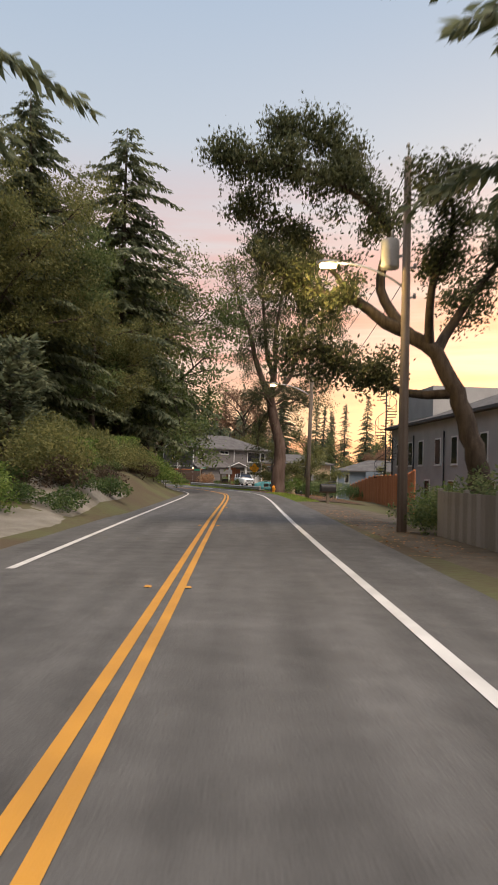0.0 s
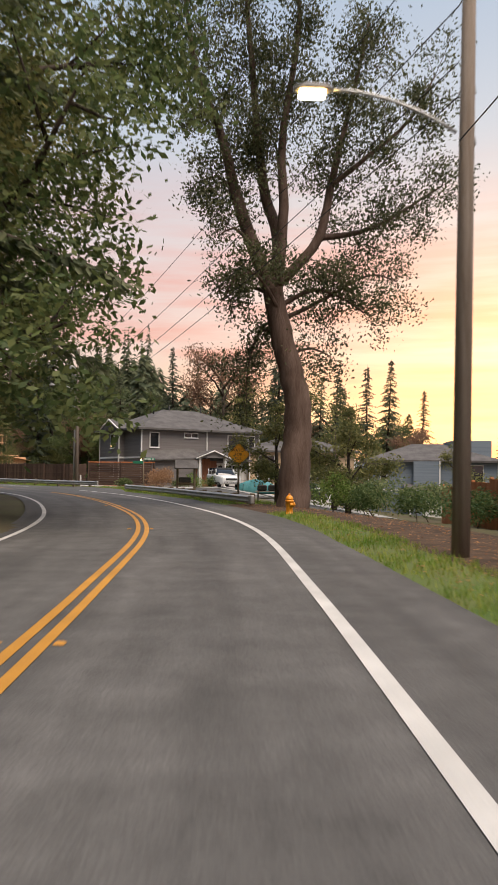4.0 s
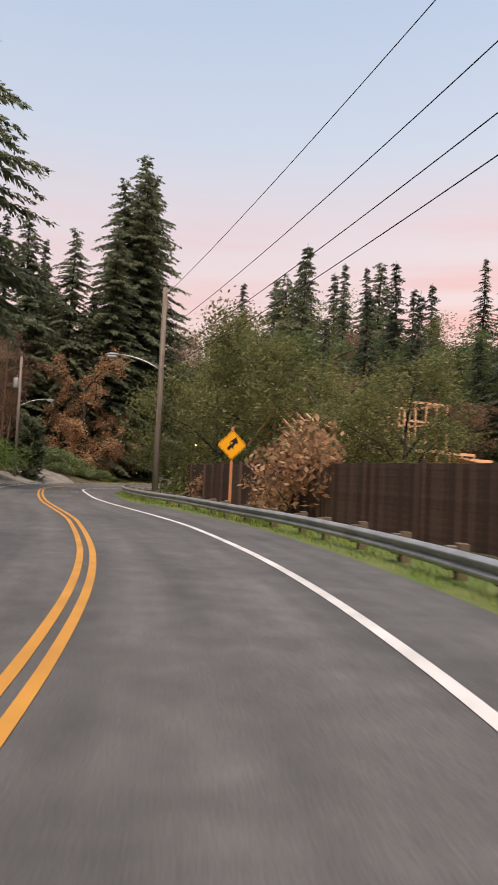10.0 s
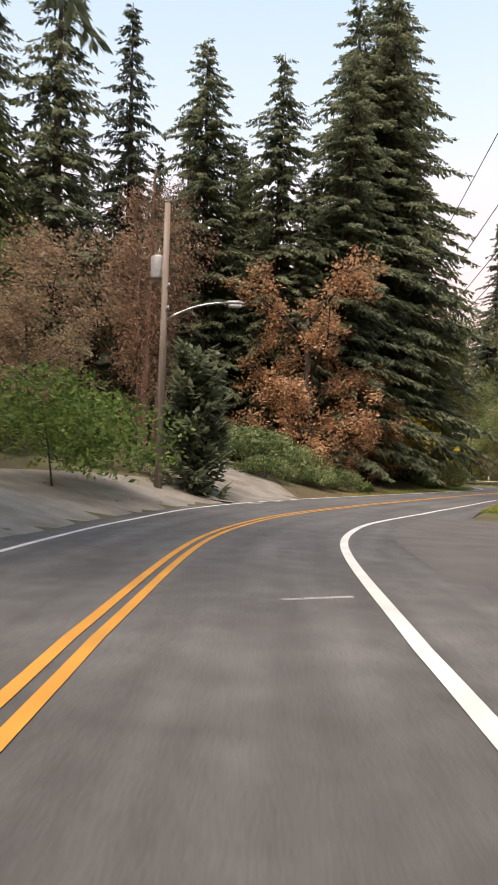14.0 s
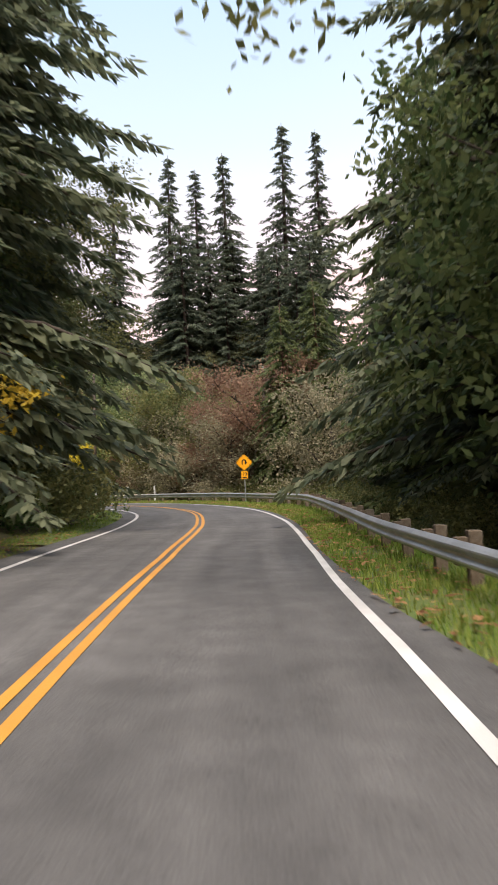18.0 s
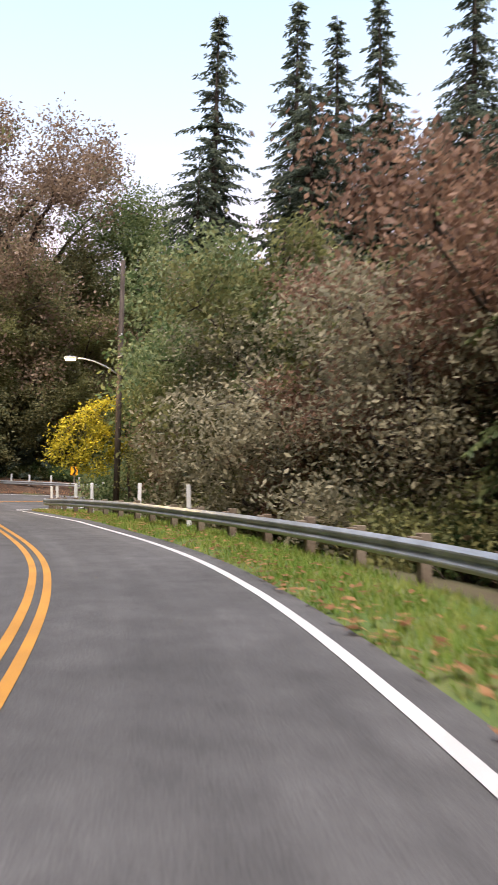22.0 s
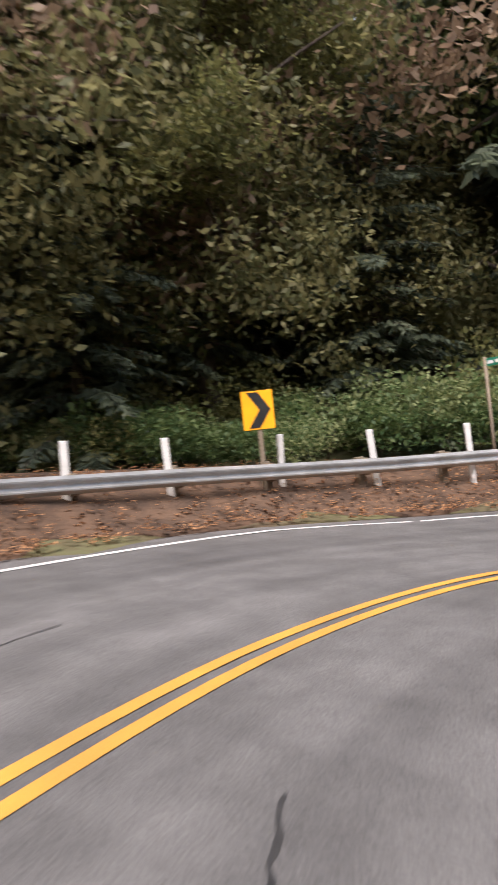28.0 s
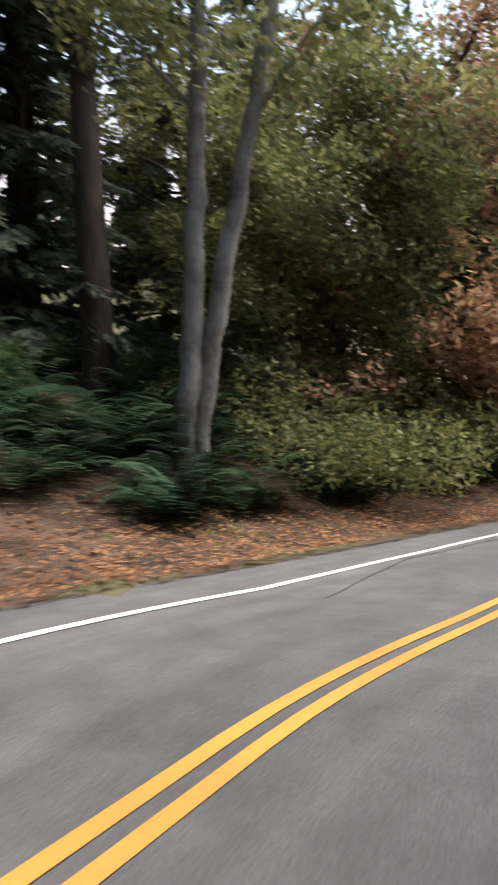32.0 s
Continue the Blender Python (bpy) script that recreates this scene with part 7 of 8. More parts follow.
for kind_, spots in ((BRONZE, ((-11.0, 43.2), (-11.6, 46.6), (-10.9, 63.4), (-10.7, 65.6), (-10.4, 49.0))), (MOUND, ((-10.3, 41.2), (-11.6, 40.6), (-10.6, 45.0), (-12.6, 42.6), (-10.0, 47.4), (-13.6, 40.2))),
                     (LIME, ((-10.0, 70.4), (-10.4, 73.0), (-10.6, 67.8), (-12.4, 38.4))), (BUSH[0], ((-11.8, 71.6), (-11.4, 69.2), (-11.2, 74.5), (-14.6, 43.0))),
                     (TAWNY, ((-15.6, 41.0), (-15.2, 44.2)))):
    for x, y in spots:
        plant(kind_, x, y, k=rng.uniform(0.85, 1.15))
r7 = np.random.default_rng(707)
for _ in range(70):
    s = r7.uniform(22, 56)
    plant((BRAMBLE, BRONZE, BUSH[2], BRAMBLE, LIME)[_ % 5], *on_road(s, r7.uniform(5.6, 9.4))[:2], k=r7.uniform(0.45, 0.95))
PINE = conifer("fir_tree", 25, 6.0, 67, L_FIR, "broad dark conifer with dense drooping boughs", low=0.12, dens=1.2, spread=0.45, ragged=0.45)
plant(PINE, -14.6, 76.6, k=1.16)
plant(PINE, -18.6, 66.0, k=0.92)
plant(PINE, -29.0, 74.0, k=0.95)
BIGLEAF = broadleaf("maple_tree", 20, 6.6, 68, L_OLIVE, "big leafy maple with dark olive crown over the road", n_leaf=46000, size=0.105, clear=0.3, limbs=12, gaps=0.3, clump=0.078)
for x, y, k in ((-17.8, 84.2, 1.32), (-19.4, 92.0, 1.1), (-20.6, 63.0, 0.85), (-24.5, 56.0, 0.9), (-20.6, 74.0, 0.95), (-15.4, 70.0, 0.6), (-16.4, 92.0, 0.6)):
    plant(BIGLEAF, x, y, k=k)
DARKL = broadleaf("maple_tree", 16, 5.6, 69, L_GREEN, "dense dark green maple", n_leaf=36000, size=0.11, clear=0.2, limbs=11, gaps=0.3, clump=0.08)
for x, y, k in ((-12.8, 79.4, 1.25), (-19.0, 69.5, 0.9), (-25.5, 62.0, 1.1), (-23.0, 83.0, 1.0), (-27.0, 73.0, 1.1)):
    plant(DARKL, x, y, k=k)
# boughs that hang in from above at the start
HIGHFIR = conifer("fir_tree", 24, 6.4, 70, L_FIR, "tall fir with high boughs over the shoulder", low=0.4, dens=1.1, spread=0.35, ragged=0.4)
plant(HIGHFIR, 4.4, 31.0, k=1.05)
plant(HIGHFIR, -15.4, 31.4, k=1.0)
# right of the first straight: shrubs, climber on the pole, laurels
for kind_, spots in ((BUSH[1], ((1.3, 39.4), (2.3, 37.0))), (LIME, ((2.2, 41.8),)), (BUSH[2], ((0.6, 37.9),)),
                     (BUSH[0], ((1.8, 86.0), (3.4, 84.6), (5.0, 83.0), (6.6, 81.0))), (BUSH[1], ((2.6, 88.0), (4.6, 86.8), (6.8, 84.6), (8.8, 81.6), (9.4, 85))), (LIME, ((0.6, 87.4), (7.8, 78.4)))):
    for x, y in spots:
        plant(kind_, x, y, k=rng.uniform(0.75, 1.05))
SLIM = broadleaf("maple_tree", 9, 2.6, 71, L_OLIVE, "slender leafy tree behind the great trunk", n_leaf=7000, size=0.12, clear=0.2, gaps=0.6)
for x, y, k in ((-1.3, 92.4, 0.62), (1.9, 91.2, 0.62), (4.4, 112.0, 0.95), (16, 118, 0.7), (22, 121, 0.7), (12.5, 141, 1.0), (-1.5, 146, 1.2)):
    plant(SLIM, x, y, k=k)
ROUND = broadleaf("tree", 15, 4.4, 72, L_RUST, "lone tree with an open rounded crown on the skyline", n_leaf=9000, size=0.13, clear=0.55, lean=(-0.05, 0), gaps=0.6)
plant(ROUND, -3.2, 161.0, k=1.3)
# by the grey house and its gate
for kind_, spots in ((TAWNY, ((-9.6, 119.4), (-8.8, 119.9))), (BUSH[2], ((-7.6, 120.4), (-4.8, 121.8), (-12.2, 118.8))), (LIME, ((-6.6, 121.2),))):
    for x, y in spots:
        plant(kind_, x, y, k=rng.uniform(0.8, 1.0))

# along the bend
GREENT = broadleaf("maple_tree", 10, 5.0, 73, L_OLIVE, "wide leafy tree, green turning yellow, behind the fence", n_leaf=20000, size=0.12, clear=0.1, limbs=10, gaps=0.25)
plant(GREENT, -39.4, 148.6, k=0.85)
plant(GREENT, -46.0, 152.0, k=0.8)
plant(GREENT, -35.6, 145.4, k=0.75)
plant(GREENT, -30.6, 143.6, k=0.6)
for x, y, k in ((*on_road(120.6, -7.2)[:2], 1.75), (*on_road(122.6, -7.2)[:2], 0.9), (-41.6, 145.0, 1.0)):
    plant(TAWNY, x, y, k=k)
COLORM = broadleaf("maple_tree", 11, 3.1, 74, L_ORNG, "maple with orange and salmon autumn leaves by the drive", n_leaf=16000, size=0.10, clear=0.05, limbs=13, gaps=0.8, flat=0.5, clump=0.085)
for s, d, k in ((184, 8.6, 1.3), (188.5, 7.6, 0.8), (191, 7.4, 0.7)):
    plant(COLORM, *on_road(s, d)[:2], k=k)
for s, d, k in ((197, 7.2, 0.62), (202, 7.4, 0.55)):
    plant(YELLOW, *on_road(s, d)[:2], k=k)
GIANT = conifer("fir_tree", 34, 6.4, 75, L_FIR, "very tall fir with long drooping boughs", low=0.06, dens=1.25, spread=0.6, ragged=0.45)
plant(GIANT, -87.53, 187.75, k=1.2)
plant(GIANT, -93.98, 196.53, k=1.36)
plant(GIANT, -91.59, 195.52, k=1.26)
for k in range(10):
    a_ = radians(6 + 2.6 * k)
    plant((DARKL, BIGLEAF, DARKL)[k % 3], -13.7 - (76 + 5 * (k % 3)) * math.sin(a_), 105 + (76 + 5 * (k % 3)) * math.cos(a_), k=1.15 if k % 3 != 1 else 0.95)
# hanging boughs over the bend's outer side
plant(HIGHFIR, -58.2, 140.6, k=1.16)
plant(FIRS[1], -66.5, 139.5, k=0.95)
plant(GIANT, -87.4, 189.4, k=1.24)
plant(GIANT, -83.6, 180.6, k=0.95)
plant(CEDAR, -85.0, 150.0, k=1.1)
plant(FIRS[0], -89.0, 156.0, k=1.1)
plant(BUSH[0], -74.8, 152.4, k=1.2)
plant(BRAMBLE, -72.6, 150.6, k=1.0)
plant(LEAFY[1], -83.0, 155.0, k=0.55)
plant(LEAFY[0], -80.6, 148.4, k=0.5)
plant(HIGHFIR, -88.9, 192.2, k=1.4)
plant(FIRS[0], -87.5, 160.5, k=1.2)
plant(GIANT, -88.50, 172.15, k=0.85)
RBUSH = shrub("shrub", 5.0, 3.3, 76, L_HEDGE, "big rounded green hedge bush beside the white fence", 5200, 0.075, category="shrub", lumps=14)
plant(RBUSH, -67.8, 151.0, k=1.32, turn=20)
plant(cyp, -70.3, 157.5, k=1.2)
plant(cyp, -70.1, 158.3, k=1.0)
plant(cyp, -70.9, 158.0, k=1.15)
for x, y in ((-73.2, 155.2), (-72.6, 157.4)):
    plant(BUSH[0], x, y, k=0.8)
IVYM = shrub("shrub", 4.6, 1.9, 77, L_IVY, "mound of trailing ivy beside the drive", 3600, 0.08, depth=3.4, lumps=12)
for s, d, k in ((174.8, 8.2, 1.55), (178.4, 7.0, 1.3), (181.8, 5.8, 0.9), (173.6, 6.6, 0.8), (177, 5.8, 0.8)):
    plant(IVYM, *on_road(s, d)[:2], k=k)
limb_tree("bare_tree", -75.8, 159.2, [
    ([(0, 0, -0.3), (0, 0, 2), (0.1, 0, 5), (0, 0.1, 9), (0.2, 0, 13)], 0.2, 0.05),
    ([(0.3, 0.2, 0), (0.6, 0.3, 3), (0.8, 0.4, 7), (1.2, 0.4, 11.5)], 0.15, 0.03),
    ([(-0.3, 0.1, 0), (-0.6, 0, 3.5), (-1.0, 0.1, 8), (-1.4, 0, 12)], 0.15, 0.03),
    ([(0, 0, 5), (1.2, 0.4, 7), (2.2, 0.6, 9.5)], 0.07, 0.02), ([(0, 0, 4.5), (-1.4, 0.3, 6.5), (-2.6, 0.4, 8.4)], 0.07, 0.02),
], "bare reddish tree with thin twigs behind the pole", L_RUST, M_BARKR, 9000, 0.3, 0.07, 521, start=0.3, twigs=4, reach=1.5)

# walls of boughs along the forest road
for s, d, kind_, k in ((199, 12, HEMLOCK, 0.95), (205, 9.2, BIGLEAF, 0.7), (210, 8.4, BIGLEAF, 0.75), (216, 11.0, CEDAR, 0.9), (226, 11.5, HEMLOCK, 0.9), (187, 13, GIANT, 0.8), (193, 11.5, PINE, 0.8),
                       (183, -12.6, BIGLEAF, 1.05), (187.5, -13.0, BIGLEAF, 1.1), (192.5, -12.8, DARKL, 1.15), (196, -11.5, HEMLOCK, 1.2), (199.5, -10.8, PINE, 1.12), (203, 10.4, DARKL, 0.8), (208, 10.2, CEDAR, 0.95), (213, 12.5, HIGHFIR, 0.9), (204, -12.6, HEMLOCK, 1.3), (208.5, -12.2, HEMLOCK, 1.12), (212.5, -11.5, PINE, 0.8), (216, -12.5, PINE, 0.62), (209, -13, GIANT, 0.55), (199, -13, GIANT, 0.5), (178.5, -12, DARKL, 1.0),
                       (234, 7.2, BIGLEAF, 0.75), (242, 7.6, DARKL, 0.8), (249, 8.2, BIGLEAF, 0.8), (256, 8.6, DARKL, 0.9), (261, 9.6, HEMLOCK, 0.7)):
    q = on_road(s, d)
    plant(kind_, q[0], q[1], k=k)
# ivy-draped thicket inside the bend before the hairpin
DRAPED = broadleaf("ivy_draped_tree", 12, 3.6, 78, L_IVY, "tree hung with pale trailing ivy", n_leaf=26000, size=0.11, clear=0.0, limbs=11, gaps=0.2, flat=0.2)
GREYBR = broadleaf("tree", 9, 4.0, 79, leafmat("dusty_olive_leaves", (0.22, 0.20, 0.12), (0.42, 0.37, 0.235)), "dense thicket tree with dusty olive leaves", n_leaf=18000, size=0.10, clear=0.0, limbs=11, gaps=0.2)
MAUVE = broadleaf("maple_tree", 14, 5.0, 80, leafmat("mauve_brown_leaves", (0.21, 0.145, 0.092), (0.37, 0.265, 0.165)), "maple with dull reddish-brown autumn crown", n_leaf=18000, size=0.13, clear=0.15, limbs=10, gaps=0.3)
for s, d, kind_, k in ((231, -9.4, GREYBR, 0.9), (236, -9.6, GREYBR, 0.95), (241, -10, GREYBR, 1.0), (244.5, -11.0, GREYBR, 0.9), (243, -11.5, DRAPED, 1.1), (247, -13.5, DRAPED, 1.05), (238, -12.5, DRAPED, 0.9),
                       (232, -14, MAUVE, 0.85), (228, -18, MAUVE, 0.95), (237, -18, MAUVE, 1.15), (244, -18, MAUVE, 1.2), (222, -11.5, GREYBR, 1.1), (226, -22, MAUVE, 1.1), (234, -23, MAUVE, 1.25), (241, -24, MAUVE, 1.3), (252, -14.5, DRAPED, 1.2), (218, -16, GREYBR, 1.2),
                       (218, -24, GIANT, 1.22)):
    q = on_road(s, d)
    if abs(nearest(q[0], q[1])[1][0]) < 8:
        continue
    plant(kind_, q[0], q[1], k=k)
for x, y, k in ((-82.0, 154.0, 0.8), (-86.0, 162.0, 0.9), (-76.5, 153.6, 0.5)):
    plant(MAUVE, x, y, k=k)
OVERM = broadleaf("maple_tree", 19, 6.8, 85, L_OLIVE, "leafy maple with a high crown behind the guard rail", n_leaf=52000, size=0.12, clear=0.34, limbs=14, gaps=0.35, clump=0.075, flat=0.5)
MAUVEBIG = broadleaf("maple_tree", 26, 8.6, 83, leafmat("dull_brown_leaves", (0.18, 0.122, 0.080), (0.31, 0.22, 0.14)), "very tall maple with dull reddish-brown crown", n_leaf=64000, size=0.14, clear=0.15, limbs=13, gaps=0.3, clump=0.085)
OLIVEBIG = broadleaf("maple_tree", 24, 8.0, 86, leafmat("olive_gold_leaves", (0.100, 0.106, 0.044), (0.225, 0.205, 0.088)), "very tall maple with olive and golden crown", n_leaf=60000, size=0.14, clear=0.03, limbs=15, gaps=0.4, clump=0.075)
DARKBIG = broadleaf("maple_tree", 22, 7.6, 84, L_GREEN, "very tall dense green maple", n_leaf=60000, size=0.13, clear=0.05, limbs=15, gaps=0.3, clump=0.08)
# tall crowns beyond the hairpin
for x, y, k in ((-126.08, 272.66, 1.6), (-118.01, 276.68, 1.62), (-113.86, 279.18, 1.56), (-109.05, 280.58, 1.62), (-100.63, 282.54, 1.66), (-95.39, 284.90, 1.5)):
    plant(FIRS[1], x, y, k=k)
for x, y, k in ((-130.90, 267.22, 1.5), (-123.07, 273.29, 1.5), (-136.10, 273.93, 1.7), (-135.00, 258.67, 1.75), (-138.47, 263.14, 1.7), (-136.87, 251.85, 1.9), (-144.06, 258.81, 1.8), (-137.75, 244.91, 1.8), (-143.71, 245.66, 1.6), (-135.78, 236.59, 1.3), (-141.61, 238.34, 1.9), (-114.51, 277.24, 1.5), (-105.58, 276.11, 1.5), (-150.76, 253.61, 1.9), (-144.79, 268.98, 1.9)):
    s_, d_ = nearest(x, y)
    x, y = on_road(s_[0], max(d_[0], 18.0))[:2]
    plant(OLIVEBIG if d_[0] < 21 else (DARKBIG if s_[0] > 278 else MAUVEBIG if k > 1.6 else (MAUVEBIG, DARKBIG)[int(-x) % 2]), x, y, k=k / (1.75 if d_[0] < 21 else 1.3))
for x, y, k in ((-135.54, 249.67, 0.8), (-134.93, 256.04, 0.85), (-131.59, 261.77, 0.8), (-134.95, 243.14, 0.8)):
    s_, d_ = nearest(x, y)
    plant(OVERM, *on_road(s_[0], d_[0] + 3.5)[:2], k=k)
for x, y, k in ((-99.6, 240.2, 0.6),):
    plant(MAUVEBIG, x, y, k=k)
# bright leaves by the lamp
limb_tree("maple_tree", -109.47, 239.68, [
    ([(0, 0, -0.3), (0.02, -0.08, 1.4), (0, -0.13, 2.6), (-0.07, -0.31, 4.85), (-0.12, -0.77, 6.7)], 0.11, 0.04),
    ([(-0.07, -0.35, 5.0), (-0.42, -1.41, 6.3), (-0.83, -2.11, 5.84), (-1.39, -2.85, 5.34), (-1.79, -3.41, 4.6), (-1.9, -3.48, 3.7)], 0.05, 0.015),
    ([(-0.05, -0.25, 4.2), (-0.54, -1.45, 5.07), (-0.95, -2.15, 4.3), (-1.2, -2.6, 3.7)], 0.04, 0.012),
    ([(-0.02, -0.2, 3.4), (-0.3, -0.68, 4.3), (-0.57, -1.35, 3.6), (-0.9, -1.9, 2.9)], 0.04, 0.012),
], "small maple with bright yellow leaves lit by the lamp", leafmat("lime_yellow_leaves", (0.33, 0.30, 0.03), (0.62, 0.52, 0.05)), M_BARK, 5200, 0.26, 0.085, 541, start=0.35, twigs=3, reach=0.6, skip=1)
for x, y, k in ((-107.6, 245.0, 1.5), (-111.0, 247.2, 1.15), (-104.6, 243.8, 1.45)):
    plant(DRAPED, x, y, k=k)
plant(DRAPED, -105.36, 241.21, k=0.95)
# high crowns with bare dark trunks round the hairpin's far side
BARET = conifer("fir_tree", 30, 4.6, 82, L_FIRD, "tall forest fir with a bare dark trunk", low=0.34, dens=1.0, spread=0.4, ragged=0.5, bark=mat("fir_bark", (0.032, 0.022, 0.017), (0.062, 0.042, 0.032), rough=0.95, scale=2.2, fine=16, bump=1.0, stretch=(3, 3, 0.6)))
for x, y, k in ((-114.66, 272.83, 1.0), (-112.48, 270.94, 1.2), (-117.34, 275.59, 1.1), (-109.80, 274.63, 1.1), (-106.48, 272.20, 1.0), (-101.86, 273.63, 1.15), (-97.68, 270.07, 1.1), (-125.19, 268.52, 1.1), (-92.94, 268.47, 1.1), (-94.85, 265.28, 1.0), (-107.91, 278.42, 1.2)):
    plant(BARET, x, y, k=k)
limb_tree("alder_tree", -98.3, 261.9, [
    ([(0, 0, -0.6), (0.02, -0.1, 1.5), (0.08, -0.25, 4), (0.12, -0.4, 8), (0.15, -0.5, 12), (0.2, -0.6, 17)], 0.25, 0.10),
    ([(0.08, -0.12, -0.5), (0.2, -0.4, 2), (0.36, -0.95, 5), (0.5, -1.6, 8), (0.62, -2.3, 12), (0.7, -3.0, 17)], 0.24, 0.09),
    ([(0.12, -0.35, 7), (-0.2, 1.0, 8.4), (-0.3, 1.9, 8.8)], 0.06, 0.02), ([(0.45, -1.5, 7), (0.4, -2.8, 8.6), (0.4, -3.5, 9)], 0.06, 0.02),
    ([(0.15, -0.5, 10), (0.4, -1.4, 11.6), (-0.2, -2.0, 12)], 0.06, 0.02), ([(0.2, -0.5, 13), (-1.0, 0.6, 14.6), (-1.4, 1.2, 15)], 0.06, 0.02),
], "pale leaning twin-stemmed alder on the bank", L_OLIVE, M_BIRCH, 4200, 0.4, 0.11, 531, start=0.3, twigs=2, reach=1.3, skip=2)
for s, d, k in ((305.6, 6.4, 0.9), (307.4, 5.8, 1.0), (309.5, 6.4, 1.1), (306.6, 8.4, 1.1), (312, 6.2, 1.1), (310.5, 9.0, 1.2)):
    plant(BRAMBLE, *on_road(s, d)[:2], k=k)
for s, d, k in ((308, 9.0, 0.5), (311, 8.0, 0.5), (314, 7.5, 0.55)):
    plant(LEAFY[0], *on_road(s, d)[:2], k=k)
for x, y, k in ((-90.23, 258.04, 0.75), (-86.38, 260.58, 0.9), (-91.58, 263.25, 0.7), (-84.16, 254.25, 0.9)):
    plant(LEAFY[0], x, y, k=k)
for x, y, k in ((-90.03, 257.6, 1.2), (-86.74, 255.4, 1.3), (-83.0, 251.6, 1.2)):
    plant(COLORM, x, y, k=k)


# ---- ferns and low boughs on the bank ----
r6 = np.random.default_rng(606)
for _ in range(230):
    s = r6.uniform(284, 318)
    d = 6.9 + 6.0 * r6.uniform(0, 1) ** 1.2 - 1.2 * (s > 302)
    q = on_road(s, d)
    if (s > 289 or d > 9.5) and (q[0] + 121) ** 2 + (q[1] - 254.6) ** 2 > 5:
        plant(FERN[_ % 2], q[0], q[1], k=r6.uniform(1.1, 1.9), sink=0.0)
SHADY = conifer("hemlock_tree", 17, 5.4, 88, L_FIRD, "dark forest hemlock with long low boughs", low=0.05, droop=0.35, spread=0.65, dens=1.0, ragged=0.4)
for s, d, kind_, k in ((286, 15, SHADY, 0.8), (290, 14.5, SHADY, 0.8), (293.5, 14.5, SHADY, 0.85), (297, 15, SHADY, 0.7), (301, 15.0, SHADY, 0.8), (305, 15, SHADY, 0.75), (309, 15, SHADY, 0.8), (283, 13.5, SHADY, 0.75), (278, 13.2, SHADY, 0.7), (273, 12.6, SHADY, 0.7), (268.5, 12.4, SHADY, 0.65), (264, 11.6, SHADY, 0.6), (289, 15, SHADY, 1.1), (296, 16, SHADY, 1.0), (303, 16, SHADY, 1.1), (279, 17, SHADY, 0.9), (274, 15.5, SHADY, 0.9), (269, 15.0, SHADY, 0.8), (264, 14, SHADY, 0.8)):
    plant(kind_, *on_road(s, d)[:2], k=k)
for x, y in ((-143.39, 256.10), (-146.78, 261.17), (-149.39, 256.46)):
    plant(HEMLOCK, x, y, k=1.0)
for k in range(11):
    plant(HEMLOCK, *on_road(244 + 4 * k, 37 + 2 * (k % 2))[:2], k=1.0)
    plant((CEDAR, HEMLOCK)[k % 2], *on_road(242 + 4 * k, 27 + 3 * (k % 3))[:2], k=0.85)
for _ in range(16):
    plant((BUSH[0], FERN[1], FERN[0])[_ % 3], *on_road(r6.uniform(288, 316), r6.uniform(11.5, 15))[:2], k=r6.uniform(0.6, 1.0))
for _ in range(46):
    s, d = r6.uniform(262, 288), r6.uniform(8.6, 12)
    plant((BUSH[0], FERN[1], BUSH[0], FERN[0], BUSH[1])[_ % 5], *on_road(s, d)[:2], k=r6.uniform(0.7, 1.2))


# ---- grass, fallen leaves ----
def strip_points(s0, s1, d0, d1, n, seed, bias=1.0):
    r = np.random.default_rng(seed)
    s = r.uniform(s0, s1, n)
    q = r.uniform(0, 1, n) ** bias
    lo = d0(s) if callable(d0) else d0
    hi = d1(s) if callable(d1) else d1
    p = road(s, lo + (hi - lo) * q)
    p[:, 2] = np.maximum(ground(p[:, 0], p[:, 1]), p[:, 2] - 9) + 0.034
    return p, r


def tufts(s0, s1, d0, d1, n, h, seed, label, bias=1.0):
    p, r = strip_points(s0, s1, d0, d1, n, seed, bias)
    keep = np.sin(p[:, 0] * 1.9) * np.cos(p[:, 1] * 1.7) + r.normal(0, 0.6, n) > -0.5
    p = p[keep]
    n = len(p)
    a = r.uniform(0, 6.28, n)
    hh = h * r.uniform(0.4, 1.3, n)
    up = np.stack([np.cos(a) * 0.45 * hh, np.sin(a) * 0.45 * hh, hh], 1)
    side = np.stack([-np.sin(a), np.cos(a), 0 * a], 1) * (0.006 + 0.035 * hh)[:, None]
    tri = np.stack([p - side, p + side, p + up], 1).reshape(-1, 3)
    tagged(new("grass", poly_mesh("grass", tri, 3, M_BLADE)), label, "grass", kind="stuff")


def litter(s0, s1, d0, d1, n, seed, label, size=0.055, bias=1.0, lift=0.0):
    p, r = strip_points(s0, s1, d0, d1, n, seed, bias)
    p[:, 2] += r.uniform(0.012, 0.04, n) + lift
    tagged(new("fallen_leaves", poly_mesh("fallen_leaves", leaves(p, size, r, 0.82), 4, L_LITTER)), label, "fallen leaves", kind="stuff")


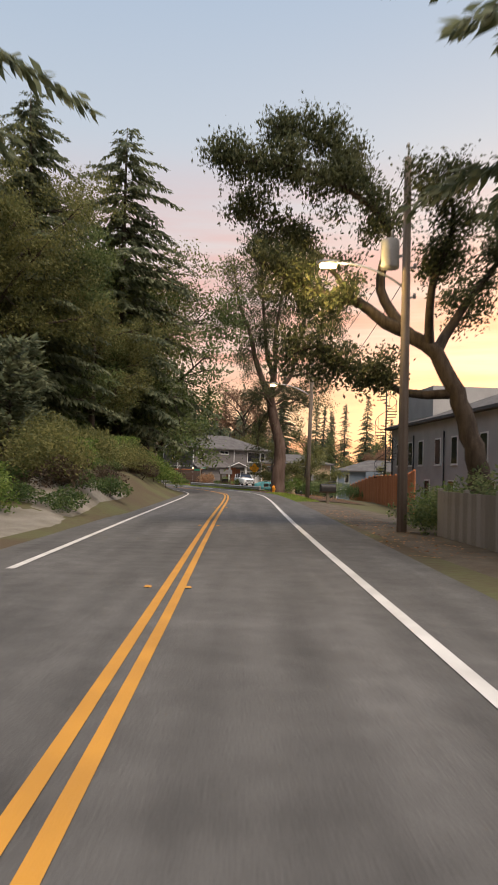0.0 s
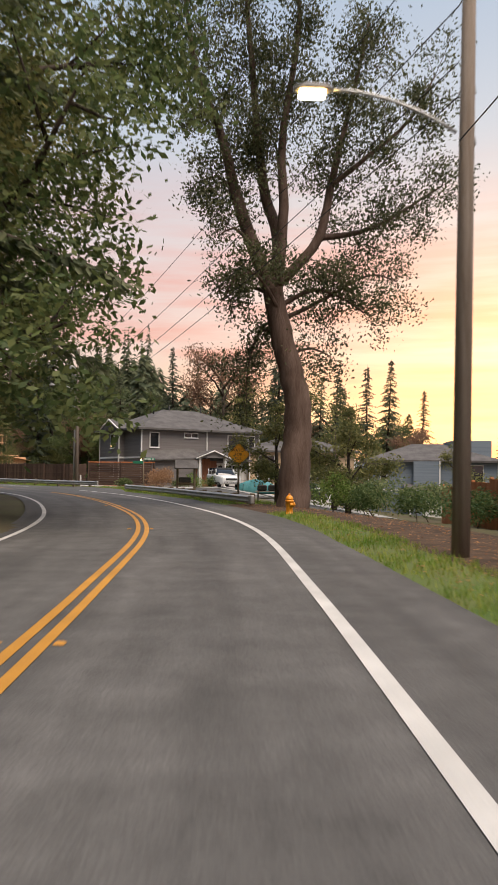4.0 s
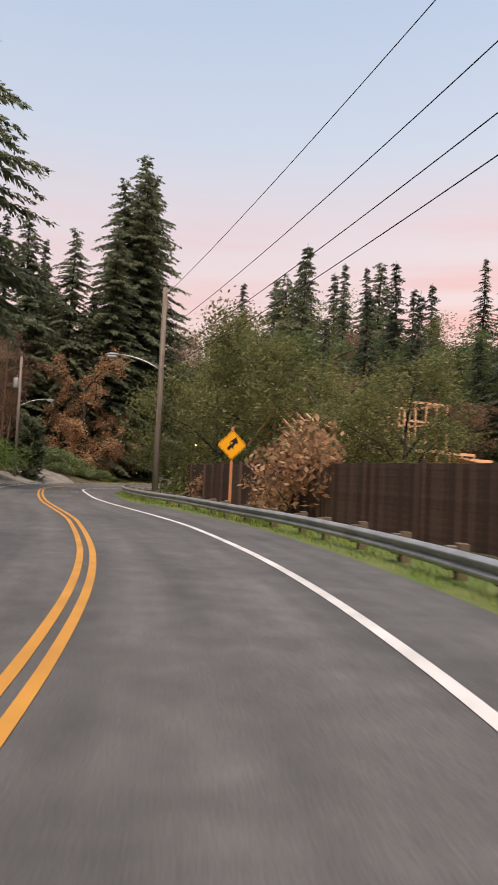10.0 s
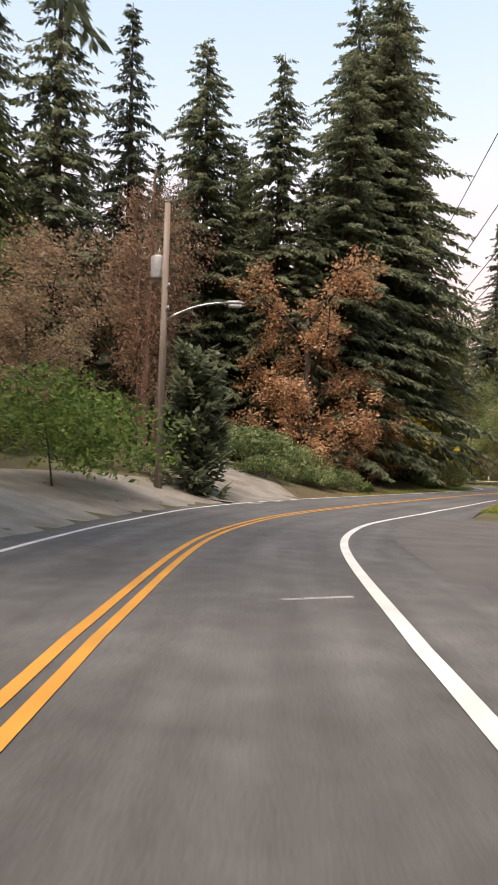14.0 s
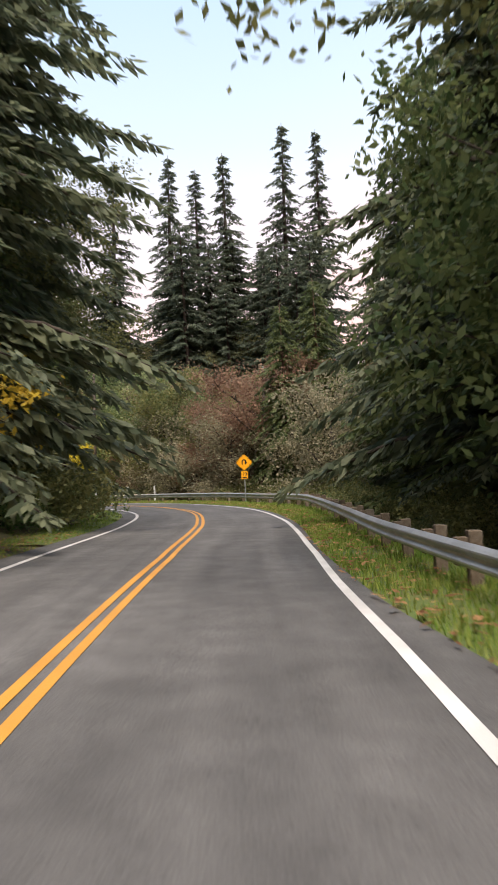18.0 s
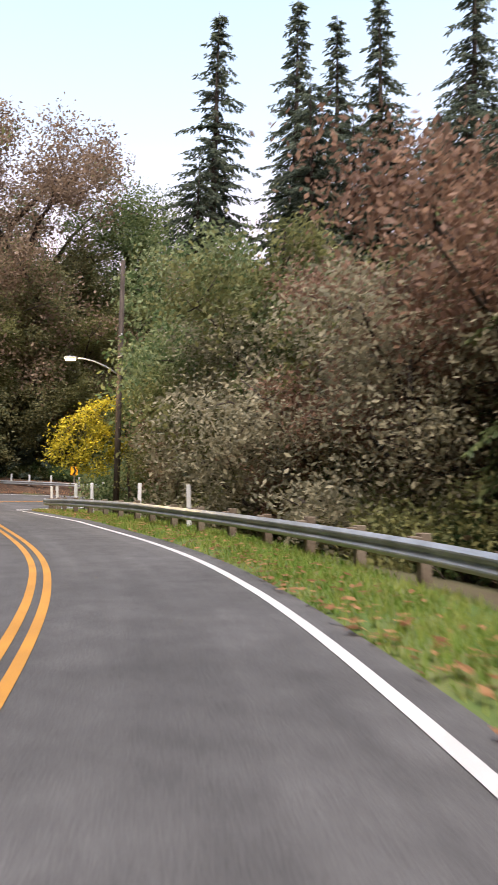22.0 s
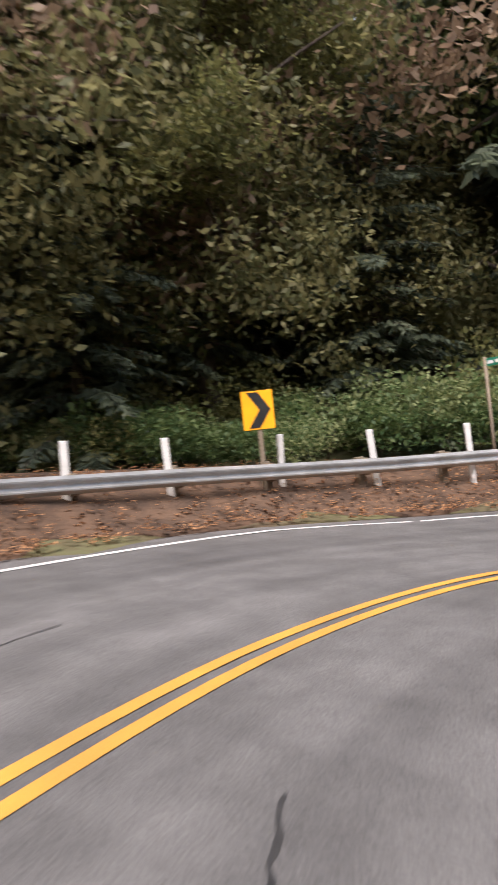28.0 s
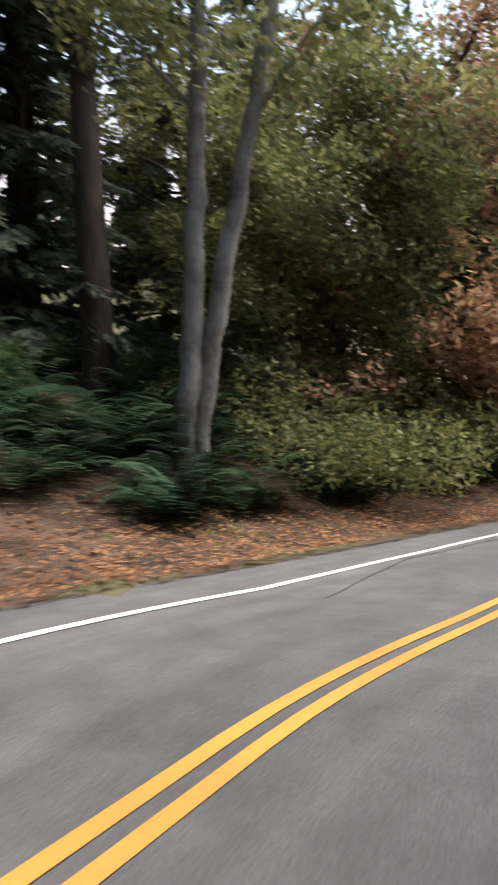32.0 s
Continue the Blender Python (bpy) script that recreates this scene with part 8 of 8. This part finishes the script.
def verge(name, s0, s1, d0, d1, material, label, lift=0.03):
    me = ribbon(name, s0, s1, d1, d0, 0.006, material, 1.0, crown=True)
    v = np.empty(len(me.vertices) * 3)
    me.vertices.foreach_get("co", v)
    v = v.reshape(-1, 3)
    v[:, 2] = ground(v[:, 0], v[:, 1]) + lift * np.tile(np.clip(np.minimum(np.arange(9), 8 - np.arange(9)) / 1.5 + (lift < 0.05), 0, 1), len(v) // 9)
    me.vertices.foreach_set("co", v.ravel())
    me.update()
    tagged(new(name, me), label, "verge", kind="structure")


RW, LW = (lambda s: -key(W_RIGHT, s)), (lambda s: key(W_LEFT, s))
verge("verge", 46, 64, lambda s: RW(s) - 1.2, RW, M_GRASS, "strip of green verge beside the shoulder")
verge("verge", 46, 70, lambda s: RW(s) - 4.6, lambda s: RW(s) - 1.2, M_LEAFY, "brown leaf mulch round the great trunk")
verge("verge", 64, 70, lambda s: RW(s) - 1.2, RW, M_LEAFY, "brown leaf mulch at the road's edge")
verge("verge", 70, 98, lambda s: RW(s) - 2.4, RW, M_GRASS, "green verge under the guard rail")
verge("verge", 102, 150, lambda s: RW(s) - 2.0, RW, M_GRASS, "thin grassy verge under the guard rail")
verge("verge", 173, 258, lambda s: RW(s) - 1.9, RW, M_GRASS, "grassy verge with fallen leaves under the rail")
verge("verge", 196, 232, LW, lambda s: LW(s) + 1.8, M_GRASS, "mown inner verge of the bend")
verge("verge", 240, 273, LW, lambda s: LW(s) + 2.8, M_LEAFY, "leaf-strewn bank between the outer line and the rail")
verge("leaf_bank", 272, 316, LW, lambda s: LW(s) + 5.0, M_LEAFY, "bank of brown leaf litter beyond the white line", 0.07)
tufts(44, 64, lambda s: RW(s) - 1.4, RW, 7000, 0.11, 601, "green grass on the verge by the mailbox")
tufts(70, 98, lambda s: RW(s) - 2.6, lambda s: RW(s) + 0.1, 18000, 0.13, 602, "bright green grass under the guard rail")
tufts(101, 152, lambda s: RW(s) - 2.2, lambda s: RW(s) - 0.1, 12000, 0.14, 603, "weedy grass under the guard rail")
tufts(172, 259, lambda s: RW(s) - 2.0, RW, 70000, 0.13, 604, "short green grass on the verge under the rail")
tufts(180, 236, LW, lambda s: LW(s) + 2.2, 12000, 0.10, 605, "short grass on the inner verge")
tufts(246, 274, LW, lambda s: LW(s) + 2.8, 5000, 0.09, 606, "thin grass beside the outer line")
tufts(290, 312, lambda s: LW(s) + 0.8, lambda s: LW(s) + 3.4, 5000, 0.10, 607, "sparse grass on the leafy bank")
litter(172, 256, lambda s: RW(s) - 1.5, lambda s: RW(s) + 0.12, 2600, 611, "orange fallen leaves in the verge", 0.075, 0.6, 0.06)
litter(178, 200, LW, lambda s: LW(s) + 4, 2600, 612, "brown fallen leaves on the bank", 0.055)
litter(236, 268, lambda s: LW(s) - 0.1, lambda s: LW(s) + 2.6, 3200, 613, "fallen leaves beside the outer line", 0.055)
litter(266, 292, lambda s: LW(s) - 0.15, lambda s: LW(s) + 3.6, 13000, 614, "thick drift of orange-brown leaves along the line", 0.055, 1.5, 0.12)
litter(288, 314, lambda s: LW(s) - 0.15, lambda s: LW(s) + 4.2, 13000, 615, "thick drift of orange-brown leaves on the bank", 0.055, 1.5, 0.12)
litter(48, 71, lambda s: RW(s) - 4.4, lambda s: RW(s) - 0.2, 2400, 616, "brown leaf mulch under the great trunk", 0.04)
litter(14, 34, lambda s: RW(s) - 1.6, RW, 900, 617, "brown fallen leaves along the wall", 0.04)
litter(158, 168, 4.4, 7.5, 700, 618, "dry leaves under the round bush", 0.04)
litter(164, 180, LW, lambda s: LW(s) + 2.5, 900, 619, "dry leaves under the maples", 0.05)

# the patterns stay out of sight: their copies stand in the place
spare = [ob for ob in scene.collection.objects if ob.parent is None and ob.matrix_basis.translation.z < -250]
for o in [q for ob in spare for q in (*ob.children_recursive, ob)]:
    bpy.data.objects.remove(o)
